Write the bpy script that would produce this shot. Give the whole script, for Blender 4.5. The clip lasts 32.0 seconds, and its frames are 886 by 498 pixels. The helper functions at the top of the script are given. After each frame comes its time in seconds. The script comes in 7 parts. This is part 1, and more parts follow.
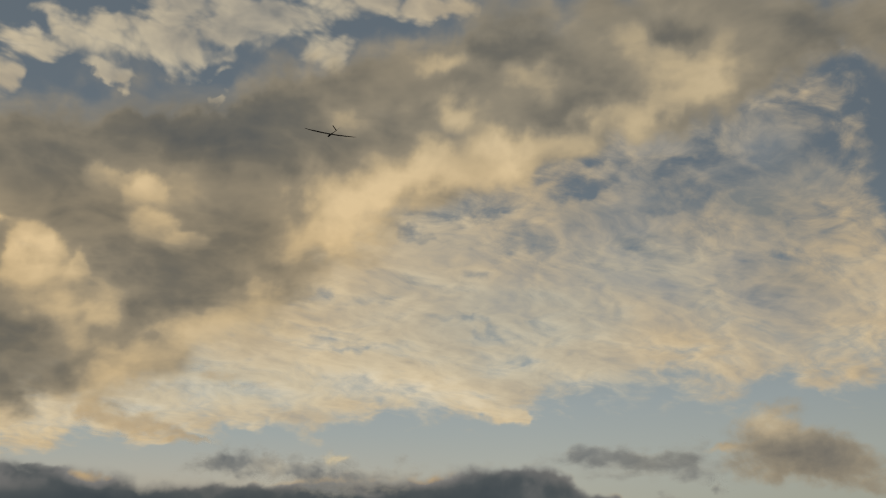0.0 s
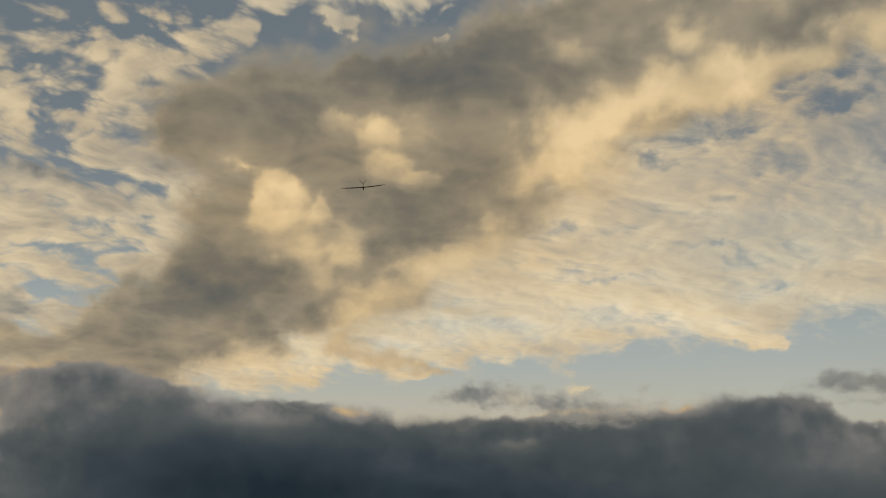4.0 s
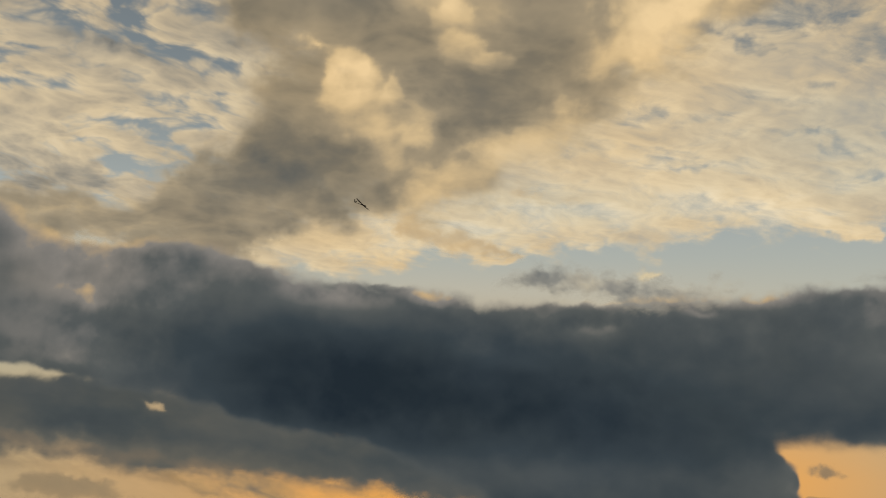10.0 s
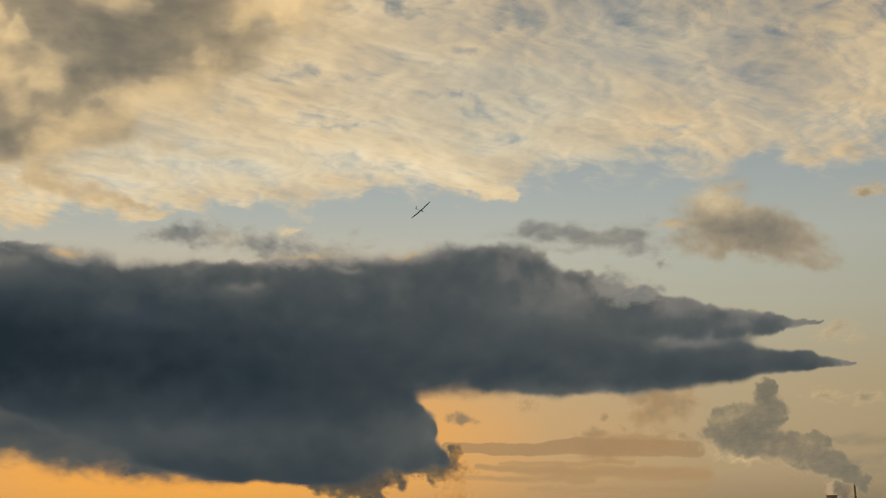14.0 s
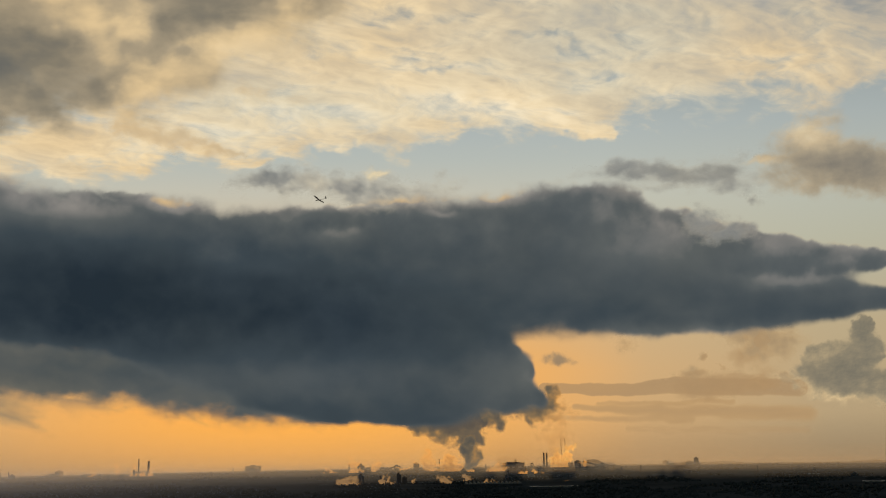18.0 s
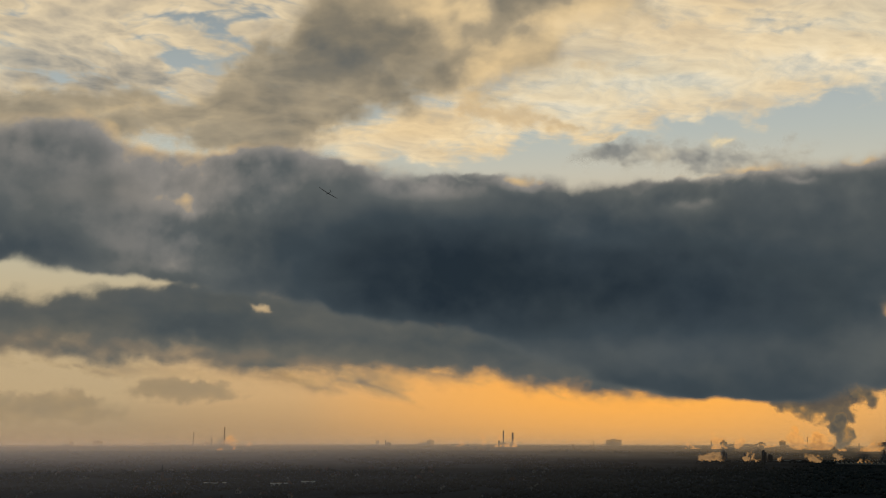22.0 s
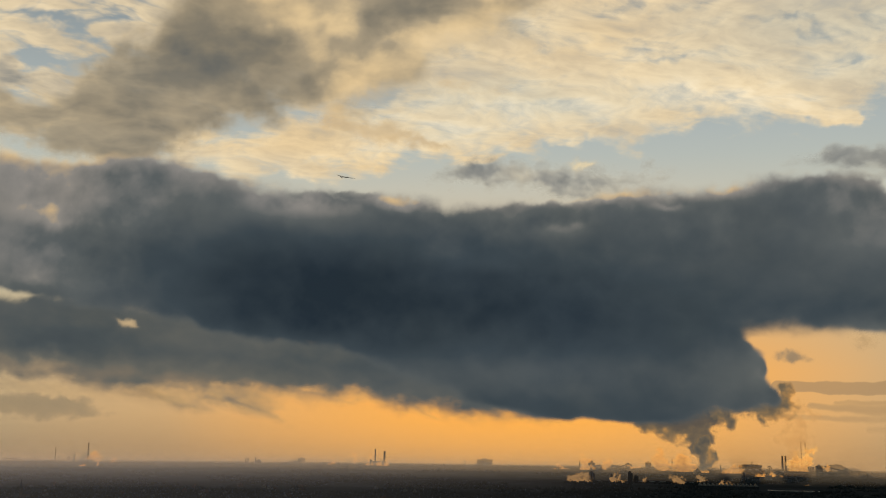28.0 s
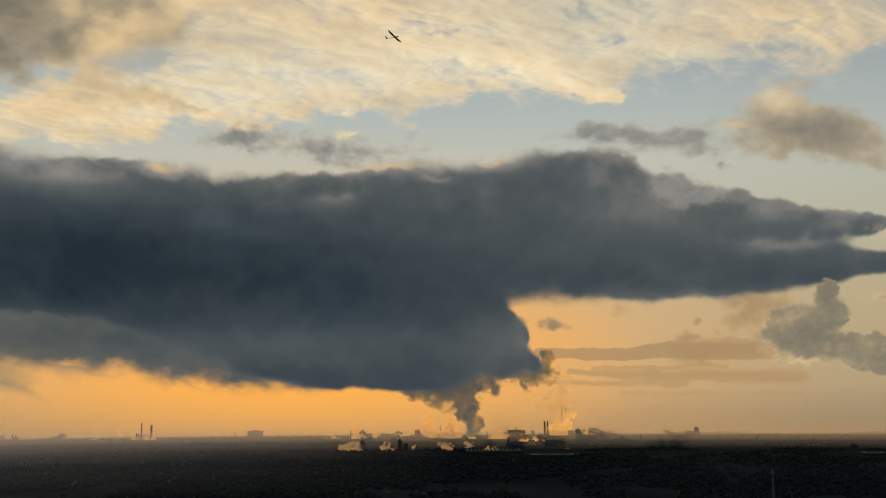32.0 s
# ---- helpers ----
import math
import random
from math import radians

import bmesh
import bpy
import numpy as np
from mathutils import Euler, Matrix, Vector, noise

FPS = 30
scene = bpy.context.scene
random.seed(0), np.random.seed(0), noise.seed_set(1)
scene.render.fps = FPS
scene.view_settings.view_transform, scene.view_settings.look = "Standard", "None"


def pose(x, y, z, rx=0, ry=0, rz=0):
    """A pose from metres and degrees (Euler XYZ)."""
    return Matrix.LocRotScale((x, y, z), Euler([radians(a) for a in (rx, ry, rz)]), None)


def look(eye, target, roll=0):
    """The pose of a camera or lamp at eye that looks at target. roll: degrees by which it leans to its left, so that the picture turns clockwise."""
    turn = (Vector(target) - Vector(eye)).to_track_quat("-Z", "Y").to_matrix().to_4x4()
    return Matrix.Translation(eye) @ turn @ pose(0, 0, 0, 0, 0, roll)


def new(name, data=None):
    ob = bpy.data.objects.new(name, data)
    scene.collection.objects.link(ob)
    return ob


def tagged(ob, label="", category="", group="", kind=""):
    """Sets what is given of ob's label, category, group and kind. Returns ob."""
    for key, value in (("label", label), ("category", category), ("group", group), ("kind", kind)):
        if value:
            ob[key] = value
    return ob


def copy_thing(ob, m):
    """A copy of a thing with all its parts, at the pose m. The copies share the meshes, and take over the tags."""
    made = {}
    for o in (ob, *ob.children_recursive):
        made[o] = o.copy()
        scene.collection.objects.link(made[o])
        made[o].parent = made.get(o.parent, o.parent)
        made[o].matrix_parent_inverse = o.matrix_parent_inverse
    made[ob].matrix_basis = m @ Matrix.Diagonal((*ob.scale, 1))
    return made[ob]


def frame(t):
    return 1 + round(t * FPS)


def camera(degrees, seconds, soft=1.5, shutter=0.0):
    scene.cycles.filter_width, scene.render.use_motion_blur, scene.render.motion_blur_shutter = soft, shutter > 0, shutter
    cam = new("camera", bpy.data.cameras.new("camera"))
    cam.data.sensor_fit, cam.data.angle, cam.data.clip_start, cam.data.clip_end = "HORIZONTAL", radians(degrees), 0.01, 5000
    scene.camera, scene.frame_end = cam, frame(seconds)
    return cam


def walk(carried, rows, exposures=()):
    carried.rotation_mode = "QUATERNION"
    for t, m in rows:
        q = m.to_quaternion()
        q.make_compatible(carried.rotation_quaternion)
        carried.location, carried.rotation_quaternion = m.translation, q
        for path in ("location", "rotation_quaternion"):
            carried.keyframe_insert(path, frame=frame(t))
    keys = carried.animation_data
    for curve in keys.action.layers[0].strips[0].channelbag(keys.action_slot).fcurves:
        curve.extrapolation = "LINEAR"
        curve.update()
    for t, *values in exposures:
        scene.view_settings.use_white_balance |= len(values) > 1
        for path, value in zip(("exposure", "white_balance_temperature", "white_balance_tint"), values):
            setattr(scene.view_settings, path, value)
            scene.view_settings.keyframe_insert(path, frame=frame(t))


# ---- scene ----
EYE = 96.0          # height of the eye over the plain
HORIZON = 4820.0    # where the plain ends
cam = camera(41.76, 32.0, soft=1.1)
walk(cam, [
    (0.0, pose(0, 0, EYE, 112.96, 1.34, -12.59)),
    (0.5, pose(0, 0, EYE, 111.93, 1.19, -10.80)),
    (1.0, pose(0, 0, EYE, 111.26, 1.10, -8.54)),
    (1.5, pose(0, 0, EYE, 110.95, 0.77, -6.10)),
    (2.0, pose(0, 0, EYE, 110.95, 0.67, -4.13)),
    (2.5, pose(0, 0, EYE, 111.07, 0.57, -3.23)),
    (4.5, pose(0, 0, EYE, 109.13, -0.47, 0.95)),
    (5.0, pose(0, 0, EYE, 108.53, -0.57, 2.38)),
    (5.5, pose(0, 0, EYE, 108.14, -0.57, 3.51)),
    (6.0, pose(0, 0, EYE, 107.76, -0.64, 4.17)),
    (6.5, pose(0, 0, EYE, 107.29, -0.77, 4.53)),
    (7.0, pose(0, 0, EYE, 106.79, -0.99, 4.89)),
    (7.5, pose(0, 0, EYE, 106.27, -1.15, 5.33)),
    (8.0, pose(0, 0, EYE, 105.70, -1.50, 5.61)),
    (8.5, pose(0, 0, EYE, 105.12, -1.82, 5.66)),
    (9.0, pose(0, 0, EYE, 104.63, -2.16, 5.23)),
    (9.5, pose(0, 0, EYE, 104.29, -2.34, 4.49)),
    (10.0, pose(0, 0, EYE, 104.10, -2.50, 3.38)),
    (10.5, pose(0, 0, EYE, 103.95, -2.42, 1.82)),
    (11.0, pose(0, 0, EYE, 103.61, -2.04, -0.27)),
    (11.5, pose(0, 0, EYE, 103.05, -1.39, -2.94)),
    (12.0, pose(0, 0, EYE, 102.55, -0.72, -5.82)),
    (12.5, pose(0, 0, EYE, 102.21, -0.04, -8.41)),
    (13.0, pose(0, 0, EYE, 102.11, 0.46, -10.42)),
    (13.5, pose(0, 0, EYE, 102.18, 0.72, -11.99)),
    (14.0, pose(0, 0, EYE, 102.22, 0.98, -13.37)),
    (14.5, pose(0, 0, EYE, 102.09, 1.22, -14.48)),
    (16.5, pose(0, 0, EYE, 100.25, 1.30, -13.65)),
    (17.0, pose(0, 0, EYE, 99.96, 1.33, -12.40)),
    (17.5, pose(0, 0, EYE, 99.72, 1.26, -10.73)),
    (18.0, pose(0, 0, EYE, 99.50, 0.99, -8.50)),
    (18.5, pose(0, 0, EYE, 99.24, 0.67, -5.96)),
    (19.0, pose(0, 0, EYE, 99.10, 0.36, -3.40)),
    (19.5, pose(0, 0, EYE, 99.11, -0.03, -0.82)),
    (20.0, pose(0, 0, EYE, 99.11, -0.08, 1.65)),
    (20.5, pose(0, 0, EYE, 98.97, 0.02, 3.92)),
    (21.0, pose(0, 0, EYE, 98.71, 0.25, 5.92)),
    (21.5, pose(0, 0, EYE, 98.45, 0.26, 7.61)),
    (22.0, pose(0, 0, EYE, 98.39, -0.08, 8.90)),
    (22.5, pose(0, 0, EYE, 98.45, -0.67, 9.66)),
    (23.0, pose(0, 0, EYE, 98.46, -1.03, 9.98)),
    (23.5, pose(0, 0, EYE, 98.29, -1.12, 9.93)),
    (24.0, pose(0, 0, EYE, 98.11, -1.07, 9.58)),
    (24.5, pose(0, 0, EYE, 98.00, -1.04, 8.98)),
    (25.0, pose(0, 0, EYE, 97.95, -1.09, 8.19)),
    (25.5, pose(0, 0, EYE, 97.99, -1.20, 7.23)),
    (26.0, pose(0, 0, EYE, 98.19, -1.13, 6.13)),
    (26.5, pose(0, 0, EYE, 98.51, -0.95, 5.07)),
    (28.5, pose(0, 0, EYE, 99.41, -0.66, 2.00)),
    (29.0, pose(0, 0, EYE, 99.36, -0.53, 1.18)),
    (29.5, pose(0, 0, EYE, 99.44, -0.65, -0.20)),
    (30.0, pose(0, 0, EYE, 99.59, -0.91, -2.03)),
    (30.5, pose(0, 0, EYE, 99.50, -0.92, -3.85)),
    (31.0, pose(0, 0, EYE, 99.07, -0.64, -5.39)),
    (31.5, pose(0, 0, EYE, 98.47, -0.19, -6.86)),
    (32.0, pose(0, 0, EYE, 97.92, 0.38, -8.43)),
], exposures=[(0.0, -0.24, 6150, 10), (5.0, -0.05, 6380, 10), (14.0, -0.02, 6500, 10), (17.5, 0.14, 6400, 10), (32.0, 0.14, 6400, 10)])

# ---- sky, sun ----
def world_sky():
    w = bpy.data.worlds.new("sky")
    scene.world = w
    w.use_nodes = True
    nt = w.node_tree
    nt.nodes.clear()
    N = nt.nodes.new
    out, bg = N("ShaderNodeOutputWorld"), N("ShaderNodeBackground")
    sky = N("ShaderNodeTexSky")
    sky.sky_type, sky.sun_disc = "NISHITA", False
    sky.sun_elevation, sky.sun_rotation = radians(2.1), radians(1.0)
    sky.air_density, sky.dust_density, sky.ozone_density = 1.0, 3.0, 1.0
    tc, sep = N("ShaderNodeTexCoord"), N("ShaderNodeSeparateXYZ")
    nt.links.new(tc.outputs["Generated"], sep.inputs[0])
    high = ramp(nt, sep.outputs["Z"], [(-0.05, (0.02, 0.02, 0.02)), (-0.02, (0.24, 0.19, 0.12)), (0.02, (0.445, 0.335, 0.192)), (0.09, (0.482, 0.386, 0.232)),
                                       (0.16, (0.475, 0.46, 0.345)), (0.21, (0.475, 0.485, 0.41)), (0.26, (0.39, 0.425, 0.405)), (0.36, (0.215, 0.25, 0.265)), (0.44, (0.165, 0.195, 0.215)), (0.60, (0.14, 0.168, 0.19)), (1.0, (0.11, 0.14, 0.175))], 0.4, -0.1)
    dot = N("ShaderNodeVectorMath")
    dot.operation = "DOT_PRODUCT"
    nt.links.new(tc.outputs["Generated"], dot.inputs[0])
    dot.inputs[1].default_value = Vector((0.02, 1.0, 0.045)).normalized()
    near = ramp(nt, dot.outputs["Value"], [(0.0, (0, 0, 0)), (0.90, (0.04, 0.04, 0.04)), (0.955, (0.25, 0.25, 0.25)), (0.99, (0.8, 0.8, 0.8)), (1.0, (1, 1, 1))])
    low = ramp(nt, sep.outputs["Z"], [(-0.03, (0.5, 0.5, 0.5)), (0.015, (0.9, 0.9, 0.9)), (0.06, (1, 1, 1)), (0.13, (0.35, 0.35, 0.35)), (0.24, (0, 0, 0))], 0.4, -0.1)
    amt = N("ShaderNodeMath")
    amt.operation = "MULTIPLY"
    nt.links.new(near, amt.inputs[0])
    nt.links.new(low, amt.inputs[1])
    mix = N("ShaderNodeMixRGB")
    nt.links.new(amt.outputs[0], mix.inputs[0])
    nt.links.new(high, mix.inputs[1])
    mix.inputs[2].default_value = (0.96, 0.41, 0.06, 1)
    # the rest of the sky: dim blue dusk behind
    south = ramp(nt, sep.outputs["Y"], [(0.0, (0, 0, 0)), (0.65, (1, 1, 1))], 1.0, 0.0)
    dim = N("ShaderNodeMixRGB")
    nt.links.new(south, dim.inputs[0])
    scale = N("ShaderNodeMixRGB")
    scale.blend_type = "MULTIPLY"
    scale.inputs[0].default_value = 1.0
    nt.links.new(sky.outputs[0], scale.inputs[1])
    scale.inputs[2].default_value = (0.17, 0.17, 0.17, 1)
    nt.links.new(scale.outputs[0], dim.inputs[1])
    east = ramp(nt, sep.outputs["X"], [(0.28, (1, 1, 1)), (0.50, (0.90, 0.91, 0.92)), (0.75, (0.7, 0.73, 0.76))])
    shade = N("ShaderNodeMixRGB")
    shade.blend_type = "MULTIPLY"
    shade.inputs[0].default_value = 1.0
    nt.links.new(mix.outputs[0], shade.inputs[1])
    nt.links.new(east, shade.inputs[2])
    nt.links.new(shade.outputs[0], dim.inputs[2])
    nt.links.new(dim.outputs[0], bg.inputs[0])
    bg.inputs[1].default_value = 1.0
    nt.links.new(bg.outputs[0], out.inputs[0])


def ramp(nt, value, stops, span=1.0, start=0.0):
    """A colour ramp whose stops are given in the value's own range."""
    lo = min(start, stops[0][0])
    hi = max(start + span, stops[-1][0])
    m = nt.nodes.new("ShaderNodeMapRange")
    m.inputs[1].default_value, m.inputs[2].default_value = lo, hi
    nt.links.new(value, m.inputs[0])
    r = nt.nodes.new("ShaderNodeValToRGB")
    el = r.color_ramp.elements
    while len(el) > 1:
        el.remove(el[-1])
    for i, (p, c) in enumerate(stops):
        e = el[0] if i == 0 else el.new((p - lo) / (hi - lo))
        e.position = (p - lo) / (hi - lo)
        e.color = (*c, 1)
    nt.links.new(m.outputs[0], r.inputs[0])
    return r.outputs[0]


world_sky()
sun = new("sun", bpy.data.lights.new("sun", "SUN"))
sun.data.energy, sun.data.angle, sun.data.color = 3.9, radians(0.6), (1.0, 0.57, 0.21)
sun.matrix_world = look((60, 3000, 206), (0, 0, 96))

# ---- materials ----
def plain(name, color, rough=0.8, metal=0.0, vary=0.25, scale=0.2, bump=0.0):
    m = bpy.data.materials.new(name)
    m.use_nodes = True
    nt = m.node_tree
    b = nt.nodes["Principled BSDF"]
    b.inputs["Roughness"].default_value, b.inputs["Metallic"].default_value = rough, metal
    b.inputs["Specular IOR Level"].default_value = 0.5 if rough < 0.7 else 0.0
    tc, nz = nt.nodes.new("ShaderNodeTexCoord"), nt.nodes.new("ShaderNodeTexNoise")
    nz.inputs["Scale"].default_value, nz.inputs["Detail"].default_value = scale, 5
    nt.links.new(tc.outputs["Object"], nz.inputs[0])
    lo = tuple(c * (1 - vary) for c in color)
    hi = tuple(min(1, c * (1 + vary)) for c in color)
    nt.links.new(ramp(nt, nz.outputs[0], [(0.3, lo), (0.7, hi)]), b.inputs["Base Color"])
    if bump:
        bp = nt.nodes.new("ShaderNodeBump")
        bp.inputs["Strength"].default_value = bump
        nt.links.new(nz.outputs[0], bp.inputs["Height"])
        nt.links.new(bp.outputs[0], b.inputs["Normal"])
    return m


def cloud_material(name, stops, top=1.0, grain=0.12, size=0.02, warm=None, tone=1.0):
    """Glowing cloud: light and shade are painted into its emission by tone; its thin rims let the sky through."""
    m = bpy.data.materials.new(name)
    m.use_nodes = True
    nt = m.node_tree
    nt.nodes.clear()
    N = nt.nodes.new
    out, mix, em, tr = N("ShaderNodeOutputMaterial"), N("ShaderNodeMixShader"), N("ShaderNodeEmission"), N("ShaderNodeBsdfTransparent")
    depth, cover = N("ShaderNodeAttribute"), N("ShaderNodeAttribute")
    depth.attribute_name, cover.attribute_name = "depth", "cover"
    tc, nz = N("ShaderNodeTexCoord"), N("ShaderNodeTexNoise")
    nz.inputs["Scale"].default_value, nz.inputs["Detail"].default_value, nz.inputs["Roughness"].default_value = size, 6, 0.62
    flat = N("ShaderNodeVectorMath")
    flat.operation = "MULTIPLY"
    flat.inputs[1].default_value = (1.0, 1.0, 2.2)
    nt.links.new(tc.outputs["Object"], flat.inputs[0])
    nt.links.new(flat.outputs[0], nz.inputs[0])
    a = N("ShaderNodeMath")
    a.operation = "MULTIPLY_ADD"
    nt.links.new(nz.outputs[0], a.inputs[0])
    a.inputs[1].default_value = grain
    nt.links.new(depth.outputs["Fac"], a.inputs[2])
    s = N("ShaderNodeMath")
    s.operation = "SUBTRACT"
    nt.links.new(a.outputs[0], s.inputs[0])
    s.inputs[1].default_value = grain / 2
    col = ramp(nt, s.outputs[0], stops)
    if warm:
        sep = N("ShaderNodeSeparateXYZ")
        nt.links.new(tc.outputs["Object"], sep.inputs[0])
        k = ramp(nt, sep.outputs["Z"], [(warm[0], (1, 1, 1)), (warm[1], (0, 0, 0))], warm[1] - warm[0], warm[0])
        mx = N("ShaderNodeMixRGB")
        nt.links.new(k, mx.inputs[0])
        nt.links.new(col, mx.inputs[1])
        mx.inputs[2].default_value = (*warm[2], 1)
        col = mx.outputs[0]
    drift_tone, tint = N("ShaderNodeTexNoise"), N("ShaderNodeMixRGB")
    drift_tone.inputs["Scale"].default_value, drift_tone.inputs["Detail"].default_value = 0.0022, 3
    nt.links.new(flat.outputs[0], drift_tone.inputs[0])
    tint.blend_type = "MULTIPLY"
    tint.inputs[0].default_value = tone
    nt.links.new(col, tint.inputs[1])
    nt.links.new(ramp(nt, drift_tone.outputs[0], [(0.33, (0.90, 0.97, 1.09)), (0.5, (1.0, 1.0, 1.0)), (0.67, (1.07, 1.0, 0.90))]), tint.inputs[2])
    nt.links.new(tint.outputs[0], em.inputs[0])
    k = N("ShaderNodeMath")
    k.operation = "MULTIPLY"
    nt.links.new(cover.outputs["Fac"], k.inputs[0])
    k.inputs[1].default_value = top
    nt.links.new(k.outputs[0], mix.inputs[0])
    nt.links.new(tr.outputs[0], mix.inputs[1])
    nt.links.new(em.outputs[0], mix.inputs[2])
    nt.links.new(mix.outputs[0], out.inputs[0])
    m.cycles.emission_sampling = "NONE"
    return m


def stops(*colors):
    return [(i / (len(colors) - 1), c) for i, c in enumerate(colors)]


def hue(r, g, b):
    """A colour given by its display values, 0 to 255."""
    return tuple((c / 255 / 12.92) if c < 10 else ((c / 255 + 0.055) / 1.055) ** 2.4 for c in (r, g, b))


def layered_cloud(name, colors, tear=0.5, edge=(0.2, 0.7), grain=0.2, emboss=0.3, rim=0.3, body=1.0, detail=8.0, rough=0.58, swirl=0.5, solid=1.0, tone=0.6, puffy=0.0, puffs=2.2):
    """Glowing cloud with light and shade painted into its emission: colors from light to dark. tear: how far its fine
    structure tears the edges; grain, emboss: how it varies the tone and paints light on the lumps;
    rim: how much lighter the edges are painted; body: the density at which the cloud is full; solid: the most that it
    covers; puffy: how far round puffs, so many across, make up its fine structure."""
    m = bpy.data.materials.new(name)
    m.use_nodes = True
    nt = m.node_tree
    nt.nodes.clear()

    def node(kind, *links, **values):
        n = nt.nodes.new(kind)
        for k, v in values.items():
            if k == "op":
                n.operation = v
        for i, v in enumerate(links):
            if v is None:
                continue
            if isinstance(v, (int, float, tuple)):
                n.inputs[i].default_value = v
            else:
                nt.links.new(v, n.inputs[i])
        return n.outputs[0]

    def math_node(op, *v):
        return node("ShaderNodeMath", *v, op=op)

    def attribute(key):
        n = nt.nodes.new("ShaderNodeAttribute")
        n.attribute_name = key
        return n

    def noise_of(vector, scale, octaves, gain):
        n = nt.nodes.new("ShaderNodeTexNoise")
        n.inputs["Scale"].default_value, n.inputs["Detail"].default_value, n.inputs["Roughness"].default_value = scale, octaves, gain
        nt.links.new(vector, n.inputs["Vector"])
        return n

    flow = attribute("flow").outputs["Vector"]
    field, depth, loose = (attribute(k).outputs["Fac"] for k in ("field", "depth", "loose"))
    eddy = noise_of(flow, 0.7, 3.0, 0.5).outputs["Color"]
    eddy = node("ShaderNodeVectorMath", eddy, (0.5, 0.5, 0.5), op="SUBTRACT")
    bent = node("ShaderNodeVectorMath", node("ShaderNodeVectorMath", eddy, (swirl, swirl, 0.0), op="MULTIPLY"), flow, op="ADD")
    aside = node("ShaderNodeVectorMath", bent, (-0.07, 0.11, 0.0), op="ADD")
    n1 = noise_of(bent, 1.0, detail, rough).outputs["Fac"]
    n2 = noise_of(aside, 1.0, detail - 2, rough - 0.06).outputs["Fac"]

    def puffs_of(vector):
        n = nt.nodes.new("ShaderNodeTexVoronoi")
        n.voronoi_dimensions, n.feature, n.normalize = "2D", "SMOOTH_F1", True
        n.inputs["Scale"].default_value, n.inputs["Detail"].default_value, n.inputs["Roughness"].default_value = puffs, 3.0, 0.5
        n.inputs["Smoothness"].default_value = 0.35
        nt.links.new(vector, n.inputs["Vector"])
        return math_node("MULTIPLY_ADD", n.outputs["Distance"], -1.7, 1.0)

    if puffy:
        n1 = math_node("ADD", math_node("MULTIPLY", n1, 1 - puffy), math_node("MULTIPLY", puffs_of(bent), puffy))
        n2 = math_node("ADD", math_node("MULTIPLY", n2, 1 - puffy), math_node("MULTIPLY", puffs_of(aside), puffy))
    fine = math_node("MULTIPLY", math_node("SUBTRACT", n1, 0.5), 3.5)
    density = math_node("ADD", field, math_node("MULTIPLY", loose, math_node("MULTIPLY", fine, tear)))
    mr = nt.nodes.new("ShaderNodeMapRange")
    mr.interpolation_type = "SMOOTHSTEP"
    nt.links.new(density, mr.inputs[0])
    mr.inputs[1].default_value, mr.inputs[2].default_value = edge
    cover = math_node("MULTIPLY", mr.outputs[0], solid)
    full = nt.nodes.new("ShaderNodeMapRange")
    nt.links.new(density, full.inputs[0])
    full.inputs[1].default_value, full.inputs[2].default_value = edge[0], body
    # edges painted lighter, like rims with the sun behind them
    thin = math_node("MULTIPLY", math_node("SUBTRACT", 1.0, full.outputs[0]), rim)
    tone_of = math_node("SUBTRACT", math_node("ADD", depth, math_node("MULTIPLY", fine, grain)), thin)
    # lumps painted as lit from one side
    tone_of = math_node("ADD", tone_of, math_node("MULTIPLY", math_node("SUBTRACT", n2, n1), emboss))
    col = ramp(nt, tone_of, stops(*[hue(*c) for c in colors]))
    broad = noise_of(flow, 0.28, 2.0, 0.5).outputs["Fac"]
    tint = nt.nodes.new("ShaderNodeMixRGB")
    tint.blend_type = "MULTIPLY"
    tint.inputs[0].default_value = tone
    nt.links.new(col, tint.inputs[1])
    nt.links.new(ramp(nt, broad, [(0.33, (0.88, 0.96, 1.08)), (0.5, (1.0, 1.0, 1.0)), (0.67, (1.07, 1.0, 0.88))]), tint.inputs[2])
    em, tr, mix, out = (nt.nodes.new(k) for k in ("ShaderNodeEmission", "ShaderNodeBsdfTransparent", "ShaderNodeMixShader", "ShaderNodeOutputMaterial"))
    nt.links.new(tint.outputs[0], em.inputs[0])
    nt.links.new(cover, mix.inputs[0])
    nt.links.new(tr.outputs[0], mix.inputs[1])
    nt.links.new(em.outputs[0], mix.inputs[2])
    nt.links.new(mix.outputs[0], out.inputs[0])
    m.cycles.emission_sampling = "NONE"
    return m


# colours from light to dark, with sunlight and shade painted into the glow
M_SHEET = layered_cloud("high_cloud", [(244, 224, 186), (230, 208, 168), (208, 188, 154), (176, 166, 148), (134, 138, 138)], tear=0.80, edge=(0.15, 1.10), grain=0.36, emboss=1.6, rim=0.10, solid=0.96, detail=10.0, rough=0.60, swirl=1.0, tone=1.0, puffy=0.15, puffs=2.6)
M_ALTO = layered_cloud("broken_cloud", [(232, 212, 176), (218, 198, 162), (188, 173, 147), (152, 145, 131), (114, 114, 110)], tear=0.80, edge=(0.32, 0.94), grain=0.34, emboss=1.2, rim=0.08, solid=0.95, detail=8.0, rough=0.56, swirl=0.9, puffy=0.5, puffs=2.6)
